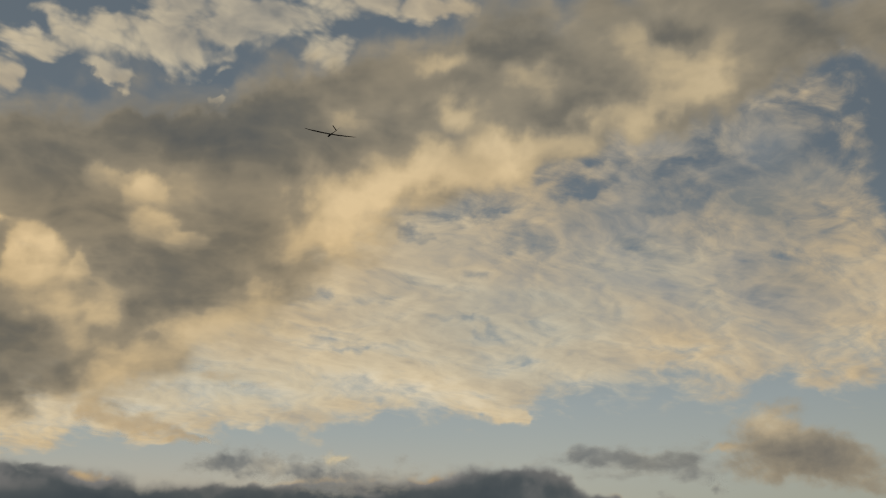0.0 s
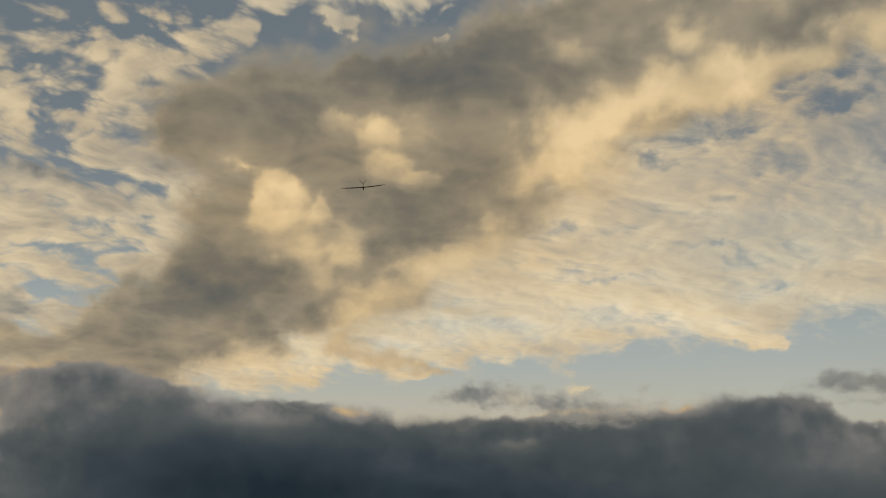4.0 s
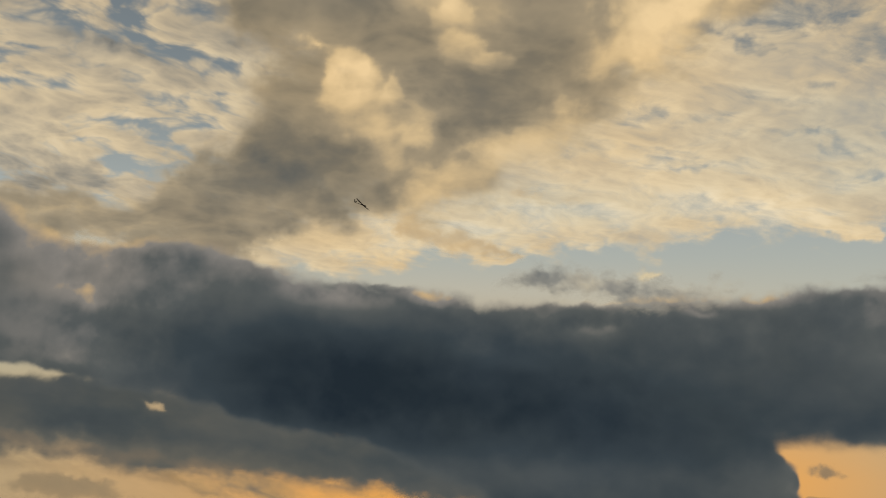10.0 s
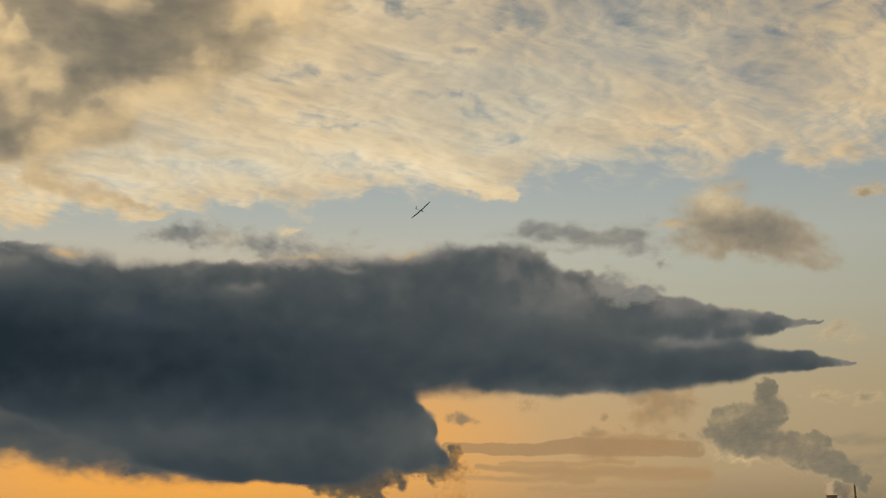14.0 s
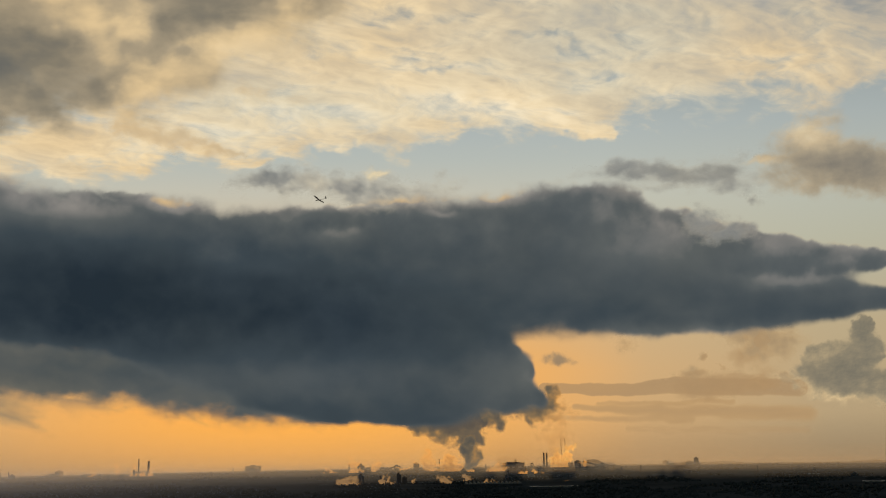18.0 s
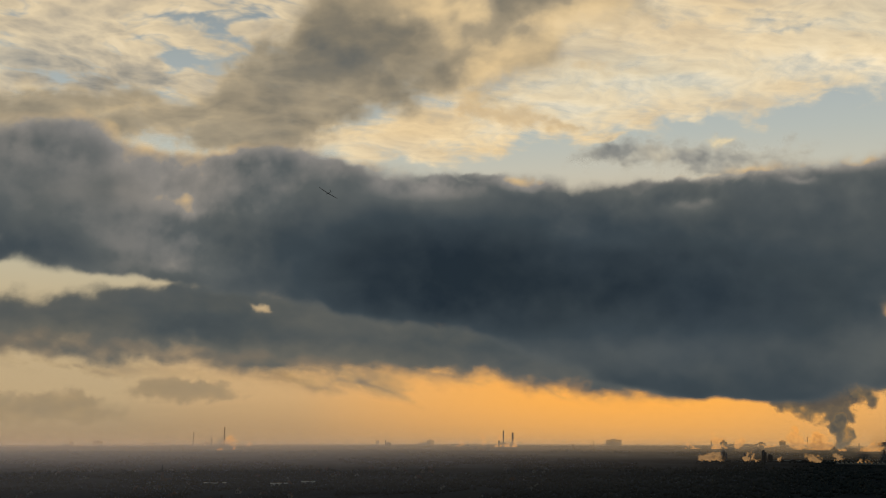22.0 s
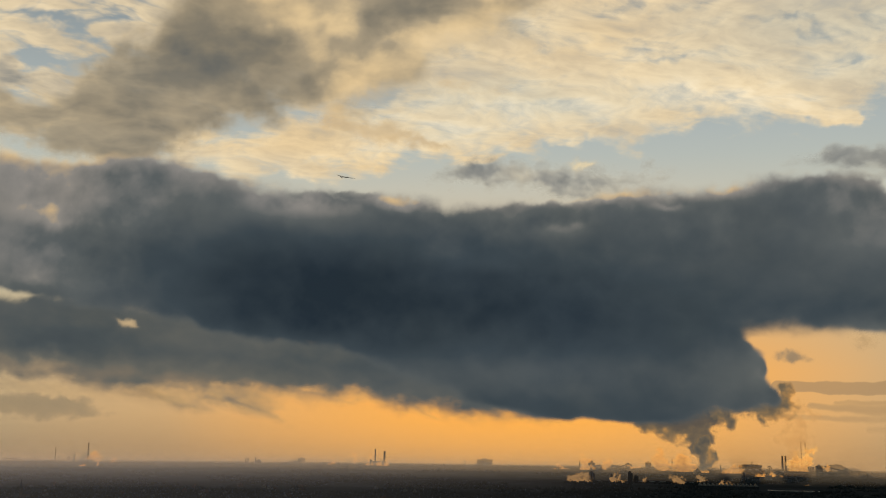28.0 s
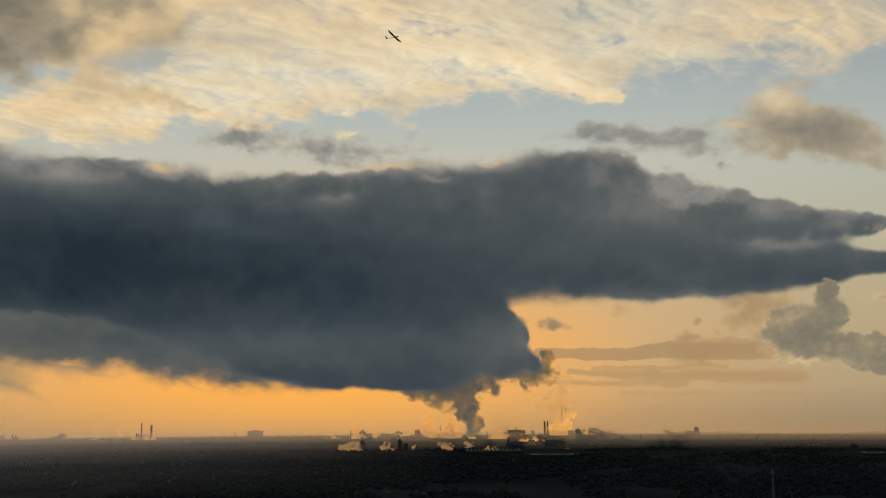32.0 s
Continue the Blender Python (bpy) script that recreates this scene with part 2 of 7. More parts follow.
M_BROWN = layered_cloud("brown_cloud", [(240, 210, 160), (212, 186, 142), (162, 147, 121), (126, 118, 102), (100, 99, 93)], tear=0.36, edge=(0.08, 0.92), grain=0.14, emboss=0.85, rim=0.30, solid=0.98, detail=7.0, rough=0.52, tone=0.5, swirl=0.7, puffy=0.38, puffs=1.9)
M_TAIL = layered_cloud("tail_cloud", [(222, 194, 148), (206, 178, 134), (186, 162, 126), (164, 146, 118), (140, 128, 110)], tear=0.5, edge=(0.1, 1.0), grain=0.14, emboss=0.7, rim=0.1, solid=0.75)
# bank and roll: the first colours paint gold light onto the rims
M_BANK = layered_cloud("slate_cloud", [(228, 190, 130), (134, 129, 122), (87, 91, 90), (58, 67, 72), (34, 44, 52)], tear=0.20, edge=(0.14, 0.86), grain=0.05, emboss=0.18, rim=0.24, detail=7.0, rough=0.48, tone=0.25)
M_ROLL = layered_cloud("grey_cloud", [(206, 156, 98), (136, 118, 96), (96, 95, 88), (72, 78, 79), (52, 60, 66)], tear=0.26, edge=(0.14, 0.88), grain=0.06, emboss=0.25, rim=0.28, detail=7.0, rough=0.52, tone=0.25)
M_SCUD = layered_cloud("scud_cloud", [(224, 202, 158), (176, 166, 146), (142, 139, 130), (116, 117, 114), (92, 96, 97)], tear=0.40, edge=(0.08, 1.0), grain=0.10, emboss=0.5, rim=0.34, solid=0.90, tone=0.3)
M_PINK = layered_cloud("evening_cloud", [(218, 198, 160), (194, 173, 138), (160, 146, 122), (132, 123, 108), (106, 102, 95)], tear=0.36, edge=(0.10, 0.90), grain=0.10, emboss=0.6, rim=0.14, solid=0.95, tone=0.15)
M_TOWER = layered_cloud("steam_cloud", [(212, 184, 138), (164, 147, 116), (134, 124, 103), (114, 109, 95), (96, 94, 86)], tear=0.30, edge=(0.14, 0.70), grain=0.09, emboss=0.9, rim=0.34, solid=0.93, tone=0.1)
# smoke glows; the gold of the low sun is painted into its colours
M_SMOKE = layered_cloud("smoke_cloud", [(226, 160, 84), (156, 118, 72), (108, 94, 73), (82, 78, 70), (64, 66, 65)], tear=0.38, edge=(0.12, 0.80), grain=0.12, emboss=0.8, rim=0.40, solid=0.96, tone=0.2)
M_SMOKE_LIT = layered_cloud("painted_lit_smoke", [(238, 180, 104), (206, 150, 86), (166, 124, 78), (130, 104, 74), (104, 88, 70)], tear=0.5, edge=(0.15, 1.0), grain=0.14, emboss=0.7, rim=0.1, solid=0.75, tone=0.2)
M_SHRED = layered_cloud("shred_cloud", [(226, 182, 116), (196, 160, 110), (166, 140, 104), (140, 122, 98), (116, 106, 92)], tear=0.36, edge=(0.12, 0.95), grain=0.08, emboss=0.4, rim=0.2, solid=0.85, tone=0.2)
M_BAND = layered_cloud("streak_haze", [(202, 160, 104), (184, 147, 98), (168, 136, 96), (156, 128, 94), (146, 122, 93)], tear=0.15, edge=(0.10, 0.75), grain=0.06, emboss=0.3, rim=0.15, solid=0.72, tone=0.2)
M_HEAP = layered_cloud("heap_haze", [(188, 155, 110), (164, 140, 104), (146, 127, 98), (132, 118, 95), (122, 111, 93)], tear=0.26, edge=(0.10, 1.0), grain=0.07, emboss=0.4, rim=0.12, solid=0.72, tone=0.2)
# steam glows: a sunlit colouring, and a shaded copy of it
M_STEAM_LIT = layered_cloud("painted_lit_steam", [(255, 190, 100), (240, 166, 80), (206, 140, 70), (160, 114, 66), (116, 90, 62)], tear=0.60, edge=(0.12, 0.75), grain=0.16, emboss=1.0, rim=0.35, solid=0.90, tone=0.3)
M_STEAM_SHADED = layered_cloud("painted_shaded_steam", [(206, 152, 86), (172, 128, 78), (138, 106, 70), (108, 88, 64), (84, 73, 60)], tear=0.5, edge=(0.12, 0.80), grain=0.14, emboss=0.8, rim=0.25, solid=0.85, tone=0.3)
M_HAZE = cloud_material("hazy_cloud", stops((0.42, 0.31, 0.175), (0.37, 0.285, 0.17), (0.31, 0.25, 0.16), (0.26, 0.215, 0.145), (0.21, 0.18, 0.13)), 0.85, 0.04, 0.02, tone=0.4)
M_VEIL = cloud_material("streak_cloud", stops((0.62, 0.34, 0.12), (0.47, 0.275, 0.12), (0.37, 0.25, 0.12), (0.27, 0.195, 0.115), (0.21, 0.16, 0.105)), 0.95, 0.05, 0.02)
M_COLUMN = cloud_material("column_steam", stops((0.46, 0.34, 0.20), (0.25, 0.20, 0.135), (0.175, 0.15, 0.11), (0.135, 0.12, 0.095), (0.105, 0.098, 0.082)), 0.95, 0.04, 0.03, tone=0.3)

# ---- clouds ----
def lattice(seed, x, y):
    """Smooth random values between 0 and 1 over a wrapped lattice."""
    g = np.random.RandomState(seed).rand(256, 256)
    xi, yi = np.floor(x).astype(int), np.floor(y).astype(int)
    u, v = x - xi, y - yi
    u, v = u * u * u * (u * (u * 6 - 15) + 10), v * v * v * (v * (v * 6 - 15) + 10)
    a, b = g[xi & 255, yi & 255], g[(xi + 1) & 255, yi & 255]
    c, d = g[xi & 255, (yi + 1) & 255], g[(xi + 1) & 255, (yi + 1) & 255]
    return (a * (1 - u) + b * u) * (1 - v) + (c * (1 - u) + d * u) * v


def fbm(seed, x, y, octaves=6, gain=0.5):
    """Layered noise, with a mean of 0 and a spread of about 1."""
    s, amp = 0.0, 1.0
    c, n = math.cos(0.6), math.sin(0.6)
    for k in range(octaves):
        v = lattice(seed + k, x + 17.3 * k, y - 9.1 * k) - 0.5
        s = s + amp * v
        amp *= gain
        x, y = 2.03 * (c * x - n * y), 2.03 * (n * x + c * y)
    return (s - s.mean()) / (s.std() + 1e-6)


FIELD, TONES = [], []


def puff(az, el, w, h, tilt=0, amount=1.0):
    FIELD.append(("puff", az, el, w, h, tilt, amount))


def roll(az1, el1, r1, az2, el2, r2, amount=1.0):
    FIELD.append(("roll", az1, el1, r1, az2, el2, r2, amount))


def paint_tone(form):
    """Takes the form just made for a place where the cloud's glow is painted darker (amount over 0) or lighter."""
    TONES.append(FIELD.pop())


def reach(form, X, Y):
    """How far each point lies from the form's middle; 1 at its rim."""
    kind, *v = form
    k = math.cos(radians(v[1]))
    if kind == "puff":
        az, el, w, h, tilt, amount = v
        c, s = math.cos(radians(tilt)), math.sin(radians(tilt))
        dx, dy = (X - az) * k, Y - el
        return np.sqrt(((c * dx + s * dy) / w) ** 2 + ((c * dy - s * dx) / h) ** 2)
    az1, el1, r1, az2, el2, r2, amount = v
    ax, ay = (az2 - az1) * k, el2 - el1
    px, py = (X - az1) * k, Y - el1
    t = np.clip((px * ax + py * ay) / (ax * ax + ay * ay + 1e-9), 0, 1)
    return np.hypot(px - t * ax, py - t * ay) / (r1 + (r2 - r1) * t)


def cloud(name, label, material, radius, seed, soft=0.2, warp=0.4, wave=0.35, rough=0.3, stretch=(1.0, 1.0), slant=0.0, edge=(0.2, 0.8),
          relief=260.0, step=0.085, base=0.45, big=0.12, fine=0.08, rim=0.35, lit=0.0, turn=0.5, ragged=0.12, lumps=3, crisp=0.5, floor=-1.1, under=1.0):
    """A lumpy body of cloud, on bearings (degrees, to the right of north) and heights (degrees) from the eye, out of
    the forms in FIELD and the painted tone forms.
    base: its usual tone, 0 light to 1 dark; big, fine: how much the painted tone varies at two sizes; rim: how much
    lighter its rims are painted; under: how ragged its underside is; lit: how much light from the upper left is painted
    on its lumps."""
    lim = [1e9, -1e9, 1e9, -1e9]
    for k, *v in FIELD:
        if v[-1] < 0:
            continue
        pts = [(v[0], v[1], max(v[2], v[3]))] if k == "puff" else [(v[0], v[1], v[2]), (v[3], v[4], v[5])]
        for a, e, r in pts:
            r = (1 + 3.5 * soft) * r + 1.5 * warp
            lim = [min(lim[0], a - r), max(lim[1], a + r), min(lim[2], e - r), max(lim[3], e + r)]
    lim = [max(lim[0], -42), min(lim[1], 44), max(lim[2], floor), min(lim[3], 42)]
    az, el = np.arange(lim[0], lim[1], step), np.arange(lim[2], lim[3], step)
    X, Y = np.meshgrid(az, el)
    c, s = math.cos(radians(slant)), math.sin(radians(slant))
    U, V = (c * X + s * Y) / stretch[0], (c * Y - s * X) / stretch[1]
    wx, wy = fbm(seed, U * turn, V * turn, 2, 0.4), fbm(seed + 40, U * turn, V * turn, 2, 0.4)
    WX, WY = X + warp * wx, Y + warp * wy
    n1 = fbm(seed + 80, U * wave + 0.1 * wx, V * wave + 0.1 * wy, 6, 0.5)
    n2 = fbm(seed + 120, U * wave * 3.7 + 0.2 * wx, V * wave * 3.7 + 0.2 * wy, 4, 0.55)
    F = np.zeros_like(X)
    for form in FIELD:
        mid = form[2] if form[0] == "puff" else np.interp(X, *zip(*sorted(((form[1], form[2]), (form[4], form[5])))))
        frayed = ragged * (under + (1 - under) / (1 + np.exp(-np.clip((Y - mid) / 0.25, -30, 30))))
        g = 1 / (1 + np.exp(np.clip((reach(form, WX, WY) - 1 + frayed * (0.7 * n1 + crisp * n2)) / soft, -30, 30)))
        F = F + (1 - F) * form[-1] * g if form[-1] > 0 else F * (1 + form[-1] * g)
    D = F + rough * (0.25 * n1 + 0.16 * n2) * np.clip(4 * F * (1.03 - F), 0, 1)
    t = np.clip((D - edge[0]) / (edge[1] - edge[0]), 0, 1)
    cover = t * t * (3 - 2 * t)
    cover = cover * np.clip((Y - floor) / 0.35, 0, 1)
    depth = base + big * n1 + fine * n2 - rim * (1 - np.clip((D - edge[0]) / (1.0 - edge[0]), 0, 1))
    for form in TONES:
        depth = depth + form[-1] * np.exp(-np.clip(reach(form, WX, WY) + 0.22 * (0.7 * n1 + 0.5 * n2), 0, None) ** 2)
    # light from the upper left, painted onto the lumps
    if lit:
        n0 = fbm(seed + 160, U * wave * 1.6 + 0.1 * wx, V * wave * 1.6 + 0.1 * wy, lumps, 0.42)
        gy, gx = np.gradient(n0, step)
        depth = depth + lit * np.clip(gy * 0.9 - gx * 0.4, -3, 3) / (wave * 4)
    depth = np.clip(depth, 0, 1)
    R = radius - relief * np.clip(F * (0.6 + 0.25 * n1), 0, 1.3)
    ca = np.cos(np.radians(Y))
    P = np.stack([R * np.sin(np.radians(X)) * ca, R * np.cos(np.radians(X)) * ca, R * np.sin(np.radians(Y))], -1).reshape(-1, 3)
    h, w = X.shape
    idx = np.arange(h * w).reshape(h, w)
    quads = np.stack([idx[:-1, :-1], idx[:-1, 1:], idx[1:, 1:], idx[1:, :-1]], -1).reshape(-1, 4)
    cv = cover.reshape(-1)
    quads = quads[cv[quads].max(1) > 0.012]
    used = np.unique(quads)
    back = np.full(h * w, -1)
    back[used] = np.arange(len(used))
    me = bpy.data.meshes.new(name)
    me.vertices.add(len(used))
    me.vertices.foreach_set("co", P[used].astype(np.float32).ravel())
    q = back[quads]
    me.loops.add(q.size)
    me.loops.foreach_set("vertex_index", q.ravel().astype(np.int32))
    me.polygons.add(len(q))
    me.polygons.foreach_set("loop_start", (np.arange(len(q)) * 4).astype(np.int32))
    me.update()
    for key, val in (("depth", depth), ("cover", cover)):
        me.attributes.new(key, "FLOAT", "POINT").data.foreach_set("value", val.reshape(-1)[used].astype(np.float32))
    me.polygons.foreach_set("use_smooth", np.ones(len(q), bool))
    me.materials.append(material)
    ob = tagged(new(name, me), label, "cloud")
    ob.location = (0, 0, EYE)
    FIELD.clear()
    TONES.clear()
    return ob


def lobe(az, el, w, h, tilt=0, amount=-0.4):
    """A crisp dome painted brighter, as if sunlit, that fades towards its foot."""
    TONES.append(("lobe", az, el, w, h, tilt, amount))


def pieces_of(mask):
    """The separate pieces of a mask, the largest first, without the tiniest."""
    owner, runs, last = [], [], []

    def root(i):
        while owner[i] != i:
            i = owner[i]
        return i

    for y, row in enumerate(mask):
        d = np.flatnonzero(np.diff(np.concatenate([[0], row.astype(np.int8), [0]])))
        here = []
        for x0, x1 in zip(d[::2], d[1::2]):
            k = len(owner)
            owner.append(k)
            for a, b, j in last:
                if a <= x1 and x0 <= b:
                    owner[root(j)] = root(k)
            here.append((x0, x1, k))
            runs.append((y, x0, x1, k))
        last = here
    found = {}
    for y, x0, x1, k in runs:
        found.setdefault(root(k), []).append((y, x0, x1))
    sizes = sorted(((sum(r[2] - r[1] for r in v), k) for k, v in found.items()), reverse=True)
    for number, (size, k) in enumerate(sizes):
        if number and size < 30:
            break
        piece = np.zeros_like(mask)
        for y, x0, x1 in found[k]:
            piece[y, x0:x1] = True
        yield piece


def billow(name, label, material, radius, seed, soft=0.2, warp=0.3, turn=0.6, plane=None, size=(1.0, 1.0), base=0.5, relief=100.0, loose=1.1, step=0.075, floor=-1.1, crown=0.0, thick=1.0, blur=1.0, torn=0.3, calm=None):
    """A body of cloud on bearings (degrees, to the right of north) and heights (degrees) from the eye, out of the forms
    in FIELD and the painted tone forms.
    plane: its fine structure is drawn as if on a level layer overhead, shrinking towards the horizon: (size, stretch,
    bearing of the streaks, degrees added to the height to fit the camera's view); size: else the fine structure's width
    and height in degrees;
    crown, thick: how much lighter it is painted towards its crest, and how far down; calm: the height below which its
    outline is smoother, and by how much."""
    lim = [1e9, -1e9, 1e9, -1e9]
    for k, *v in FIELD:
        if v[-1] < 0:
            continue
        pts = [(v[0], v[1], max(v[2], v[3]))] if k == "puff" else [(v[0], v[1], v[2]), (v[3], v[4], v[5])]
        for a, e, r in pts:
            r = (1 + 3.5 * soft) * r + 1.5 * warp
            lim = [min(lim[0], a - r), max(lim[1], a + r), min(lim[2], e - r), max(lim[3], e + r)]
    lim = [max(lim[0], -42), min(lim[1], 44), max(lim[2], floor), min(lim[3], 42)]
    X, Y = np.meshgrid(np.arange(lim[0], lim[1], step), np.arange(lim[2], lim[3], step))
    wx, wy = fbm(seed, X * turn, Y * turn, 5, 0.5), fbm(seed + 40, X * turn, Y * turn, 5, 0.5)
    reach_of = warp if calm is None else warp * (calm[1] + (1 - calm[1]) / (1 + np.exp(-np.clip((Y - calm[0]) / 0.7, -30, 30))))
    WX, WY = X + reach_of * wx, Y + 0.8 * reach_of * wy
    F = np.zeros_like(X)
    for form in FIELD:
        g = 1 / (1 + np.exp(np.clip((reach(form, WX, WY) - 1) / soft, -30, 30)))
        F = F + (1 - F) * form[-1] * g if form[-1] > 0 else F * (1 + form[-1] * g)
    F = F * np.clip((Y - floor) / 0.35, 0, 1)
    # light and shade painted as tone: forms over 0 darken, under 0 lighten
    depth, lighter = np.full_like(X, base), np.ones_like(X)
    for form in TONES:
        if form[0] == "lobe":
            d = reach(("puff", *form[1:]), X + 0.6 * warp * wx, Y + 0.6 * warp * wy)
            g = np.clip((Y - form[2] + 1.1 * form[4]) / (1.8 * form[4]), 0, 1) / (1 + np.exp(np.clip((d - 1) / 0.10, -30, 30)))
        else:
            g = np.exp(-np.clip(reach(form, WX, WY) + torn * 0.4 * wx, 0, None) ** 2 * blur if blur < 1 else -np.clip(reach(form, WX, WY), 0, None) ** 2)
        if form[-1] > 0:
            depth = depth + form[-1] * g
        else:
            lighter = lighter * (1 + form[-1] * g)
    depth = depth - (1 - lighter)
    # crest painted lighter, as if light came through it
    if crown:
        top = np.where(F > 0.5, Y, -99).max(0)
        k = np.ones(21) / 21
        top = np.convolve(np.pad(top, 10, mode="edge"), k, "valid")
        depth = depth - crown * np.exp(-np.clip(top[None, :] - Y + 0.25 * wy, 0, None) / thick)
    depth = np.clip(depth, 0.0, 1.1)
    if plane:
        scale, stretch, bearing, lift = plane
        r = 1 / np.tan(np.radians(np.clip(Y + lift, 4, 80)))
        px, py = r * np.sin(np.radians(X)) * scale, r * np.cos(np.radians(X)) * scale
        c, s = math.cos(radians(bearing)), math.sin(radians(bearing))
        U, V = (c * px + s * py) / stretch, c * py - s * px
    else:
        U, V = X / size[0], Y / size[1]
    R = radius - relief * np.clip(F * (0.6 + 0.2 * wx), 0, 1.3)
    ca = np.cos(np.radians(Y))
    co = np.stack([R * np.sin(np.radians(X)) * ca, R * np.cos(np.radians(X)) * ca, R * np.sin(np.radians(Y))], -1).reshape(-1, 3)
    h, w = X.shape
    idx = np.arange(h * w).reshape(h, w)
    corners = np.stack([idx[:-1, :-1], idx[:-1, 1:], idx[1:, 1:], idx[1:, :-1]], -1)
    mask = F.reshape(-1)[corners].max(-1) > 0.03
    free = np.clip(4 * F * (loose - F), 0, 1)
    flow = np.stack([U + seed, V, np.zeros_like(U)], -1).reshape(-1, 3)
    body = None
    for number, piece in enumerate(pieces_of(mask)):
        quads = corners[piece]
        used = np.unique(quads)
        back = np.full(h * w, -1)
        back[used] = np.arange(len(used))
        q = back[quads]
        me = bpy.data.meshes.new(name)
        me.vertices.add(len(used))
        me.vertices.foreach_set("co", co[used].astype(np.float32).ravel())
        me.loops.add(q.size)
        me.loops.foreach_set("vertex_index", q.ravel().astype(np.int32))
        me.polygons.add(len(q))
        me.polygons.foreach_set("loop_start", (np.arange(len(q)) * 4).astype(np.int32))
        me.update()
        for key, val in (("depth", depth), ("field", F), ("loose", free)):
            me.attributes.new(key, "FLOAT", "POINT").data.foreach_set("value", val.reshape(-1)[used].astype(np.float32))
        me.attributes.new("flow", "FLOAT_VECTOR", "POINT").data.foreach_set("vector", flow[used].astype(np.float32).ravel())
        me.polygons.foreach_set("use_smooth", np.ones(len(q), bool))
        me.materials.append(material)
        if number == 0:
            body = tagged(new(name, me), label, "cloud")
            body.location = (0, 0, EYE)
        else:
            shred = new("shred", me)
            shred.parent = body
    FIELD.clear()
    TONES.clear()
    return body


# ---- great clouds ----

def build_high_sheet():
    made = []
    roll(-10.23, 14.32, 1.25, -2.27, 15.60, 1.44, 1.00)
    roll(-2.27, 15.60, 1.44, 6.36, 16.17, 1.37, 1.00)
    roll(6.36, 16.31, 1.51, 10.97, 17.26, 1.33, 1.00)
    roll(10.10, 16.85, 1.11, 14.12, 15.82, 0.67, 1.00)
    roll(14.11, 15.76, 0.61, 17.39, 15.04, 0.19, 1.00)
    roll(4.65, 18.86, 2.72, 17.67, 18.43, 1.91, 1.00)
    roll(17.39, 18.57, 1.78, 22.56, 18.81, 1.47, 1.00)
    roll(22.29, 19.09, 1.87, 27.24, 17.87, 1.16, 1.00)
    roll(26.96, 17.76, 1.09, 29.94, 17.85, 0.76, 1.00)
    roll(29.69, 18.01, 0.89, 32.13, 18.76, 0.98, 1.00)
    roll(22.12, 21.11, 2.39, 36.56, 19.64, 1.62, 1.00)
    roll(1.79, 20.91, 3.21, 24.92, 20.61, 2.86, 1.00)
    roll(-3.30, 18.20, 1.86, 3.51, 18.40, 1.92, 1.00)
    roll(-15.94, 13.69, 1.07, -9.49, 13.92, 1.16, 1.00)
    roll(-9.51, 14.27, 1.24, -4.37, 15.05, 0.97, 1.00)
    puff(31.49, 15.70, 0.87, 0.26, 2, 0.75)
    puff(32.69, 16.09, 0.73, 0.21, 9, 0.50)
    puff(2.42, 14.41, 2.45, 0.16, 6, 0.55)
    puff(-0.06, 13.97, 1.07, 0.11, 2, 0.60)
    puff(9.35, 15.01, 1.25, 0.08, 1, 0.45)
    puff(33.56, 17.28, 0.96, 0.65, 3, 0.70)
    roll(3.55, 20.36, 3.05, 15.41, 20.53, 3.28, 1.00)
    roll(15.41, 20.53, 3.28, 32.98, 18.88, 3.01, 1.00)
    roll(2.31, 21.99, 1.66, 8.30, 24.59, 1.95, 1.00)
    roll(8.30, 23.48, 1.67, 18.62, 24.22, 2.03, 0.85)
    roll(18.62, 24.22, 2.03, 33.72, 23.20, 1.87, 0.72)
    roll(16.07, 26.97, 0.25, 21.86, 27.02, 0.37, 0.50)
    roll(21.86, 27.02, 0.37, 28.72, 27.84, 0.25, 0.45)
    roll(30.32, 28.93, 0.22, 32.84, 28.83, 0.22, 0.50)
    roll(26.75, 30.39, 1.02, 35.03, 30.18, 1.39, 0.35)
    roll(23.45, 27.88, 1.31, 34.55, 27.72, 1.40, 0.62)
    roll(18.11, 25.50, 0.82, 32.98, 25.02, 0.95, 0.66)
    roll(24.88, 27.44, 0.21, 32.30, 27.37, 0.34, 0.50)
    roll(23.27, 26.27, 0.32, 32.13, 26.35, 0.34, 0.50)
    puff(11.96, 24.13, 1.94, 0.25, -10, -0.55)
    puff(17.96, 23.38, 1.49, 0.66, -4, -0.45)
    puff(22.97, 23.45, 1.58, 0.54, -17, -0.50)
    puff(25.72, 24.78, 2.05, 0.38, 11, -0.50)
    puff(29.28, 25.90, 2.70, 0.42, 7, -0.45)
    puff(8.61, 24.59, 1.39, 0.22, 9, -0.50)
    puff(6.21, 20.91, 1.11, 0.25, 15, -0.20)
    puff(9.78, 20.74, 1.67, 0.22, 11, -0.20)
    puff(20.87, 26.10, 1.86, 0.25, 2, -0.50)
    puff(27.52, 21.32, 0.77, 0.37, -28, -0.40)
    puff(30.26, 21.50, 0.74, 0.36, -30, -0.40)
    puff(14.14, 25.30, 3.30, 0.28, 5, -0.30)
    puff(15.49, 22.05, 2.47, 0.22, 2, -0.30)
    puff(29.82, 18.51, 0.75, 0.47, -39, -0.35)
    puff(27.94, 20.34, 0.66, 0.21, -39, -0.30)
    puff(2.73, 18.54, 1.38, 0.28, -19, -0.30)
    puff(10.17, 21.33, 1.64, 0.43, 4, -0.20)
    puff(6.37, 19.16, 1.91, 0.22, -7, -0.15)
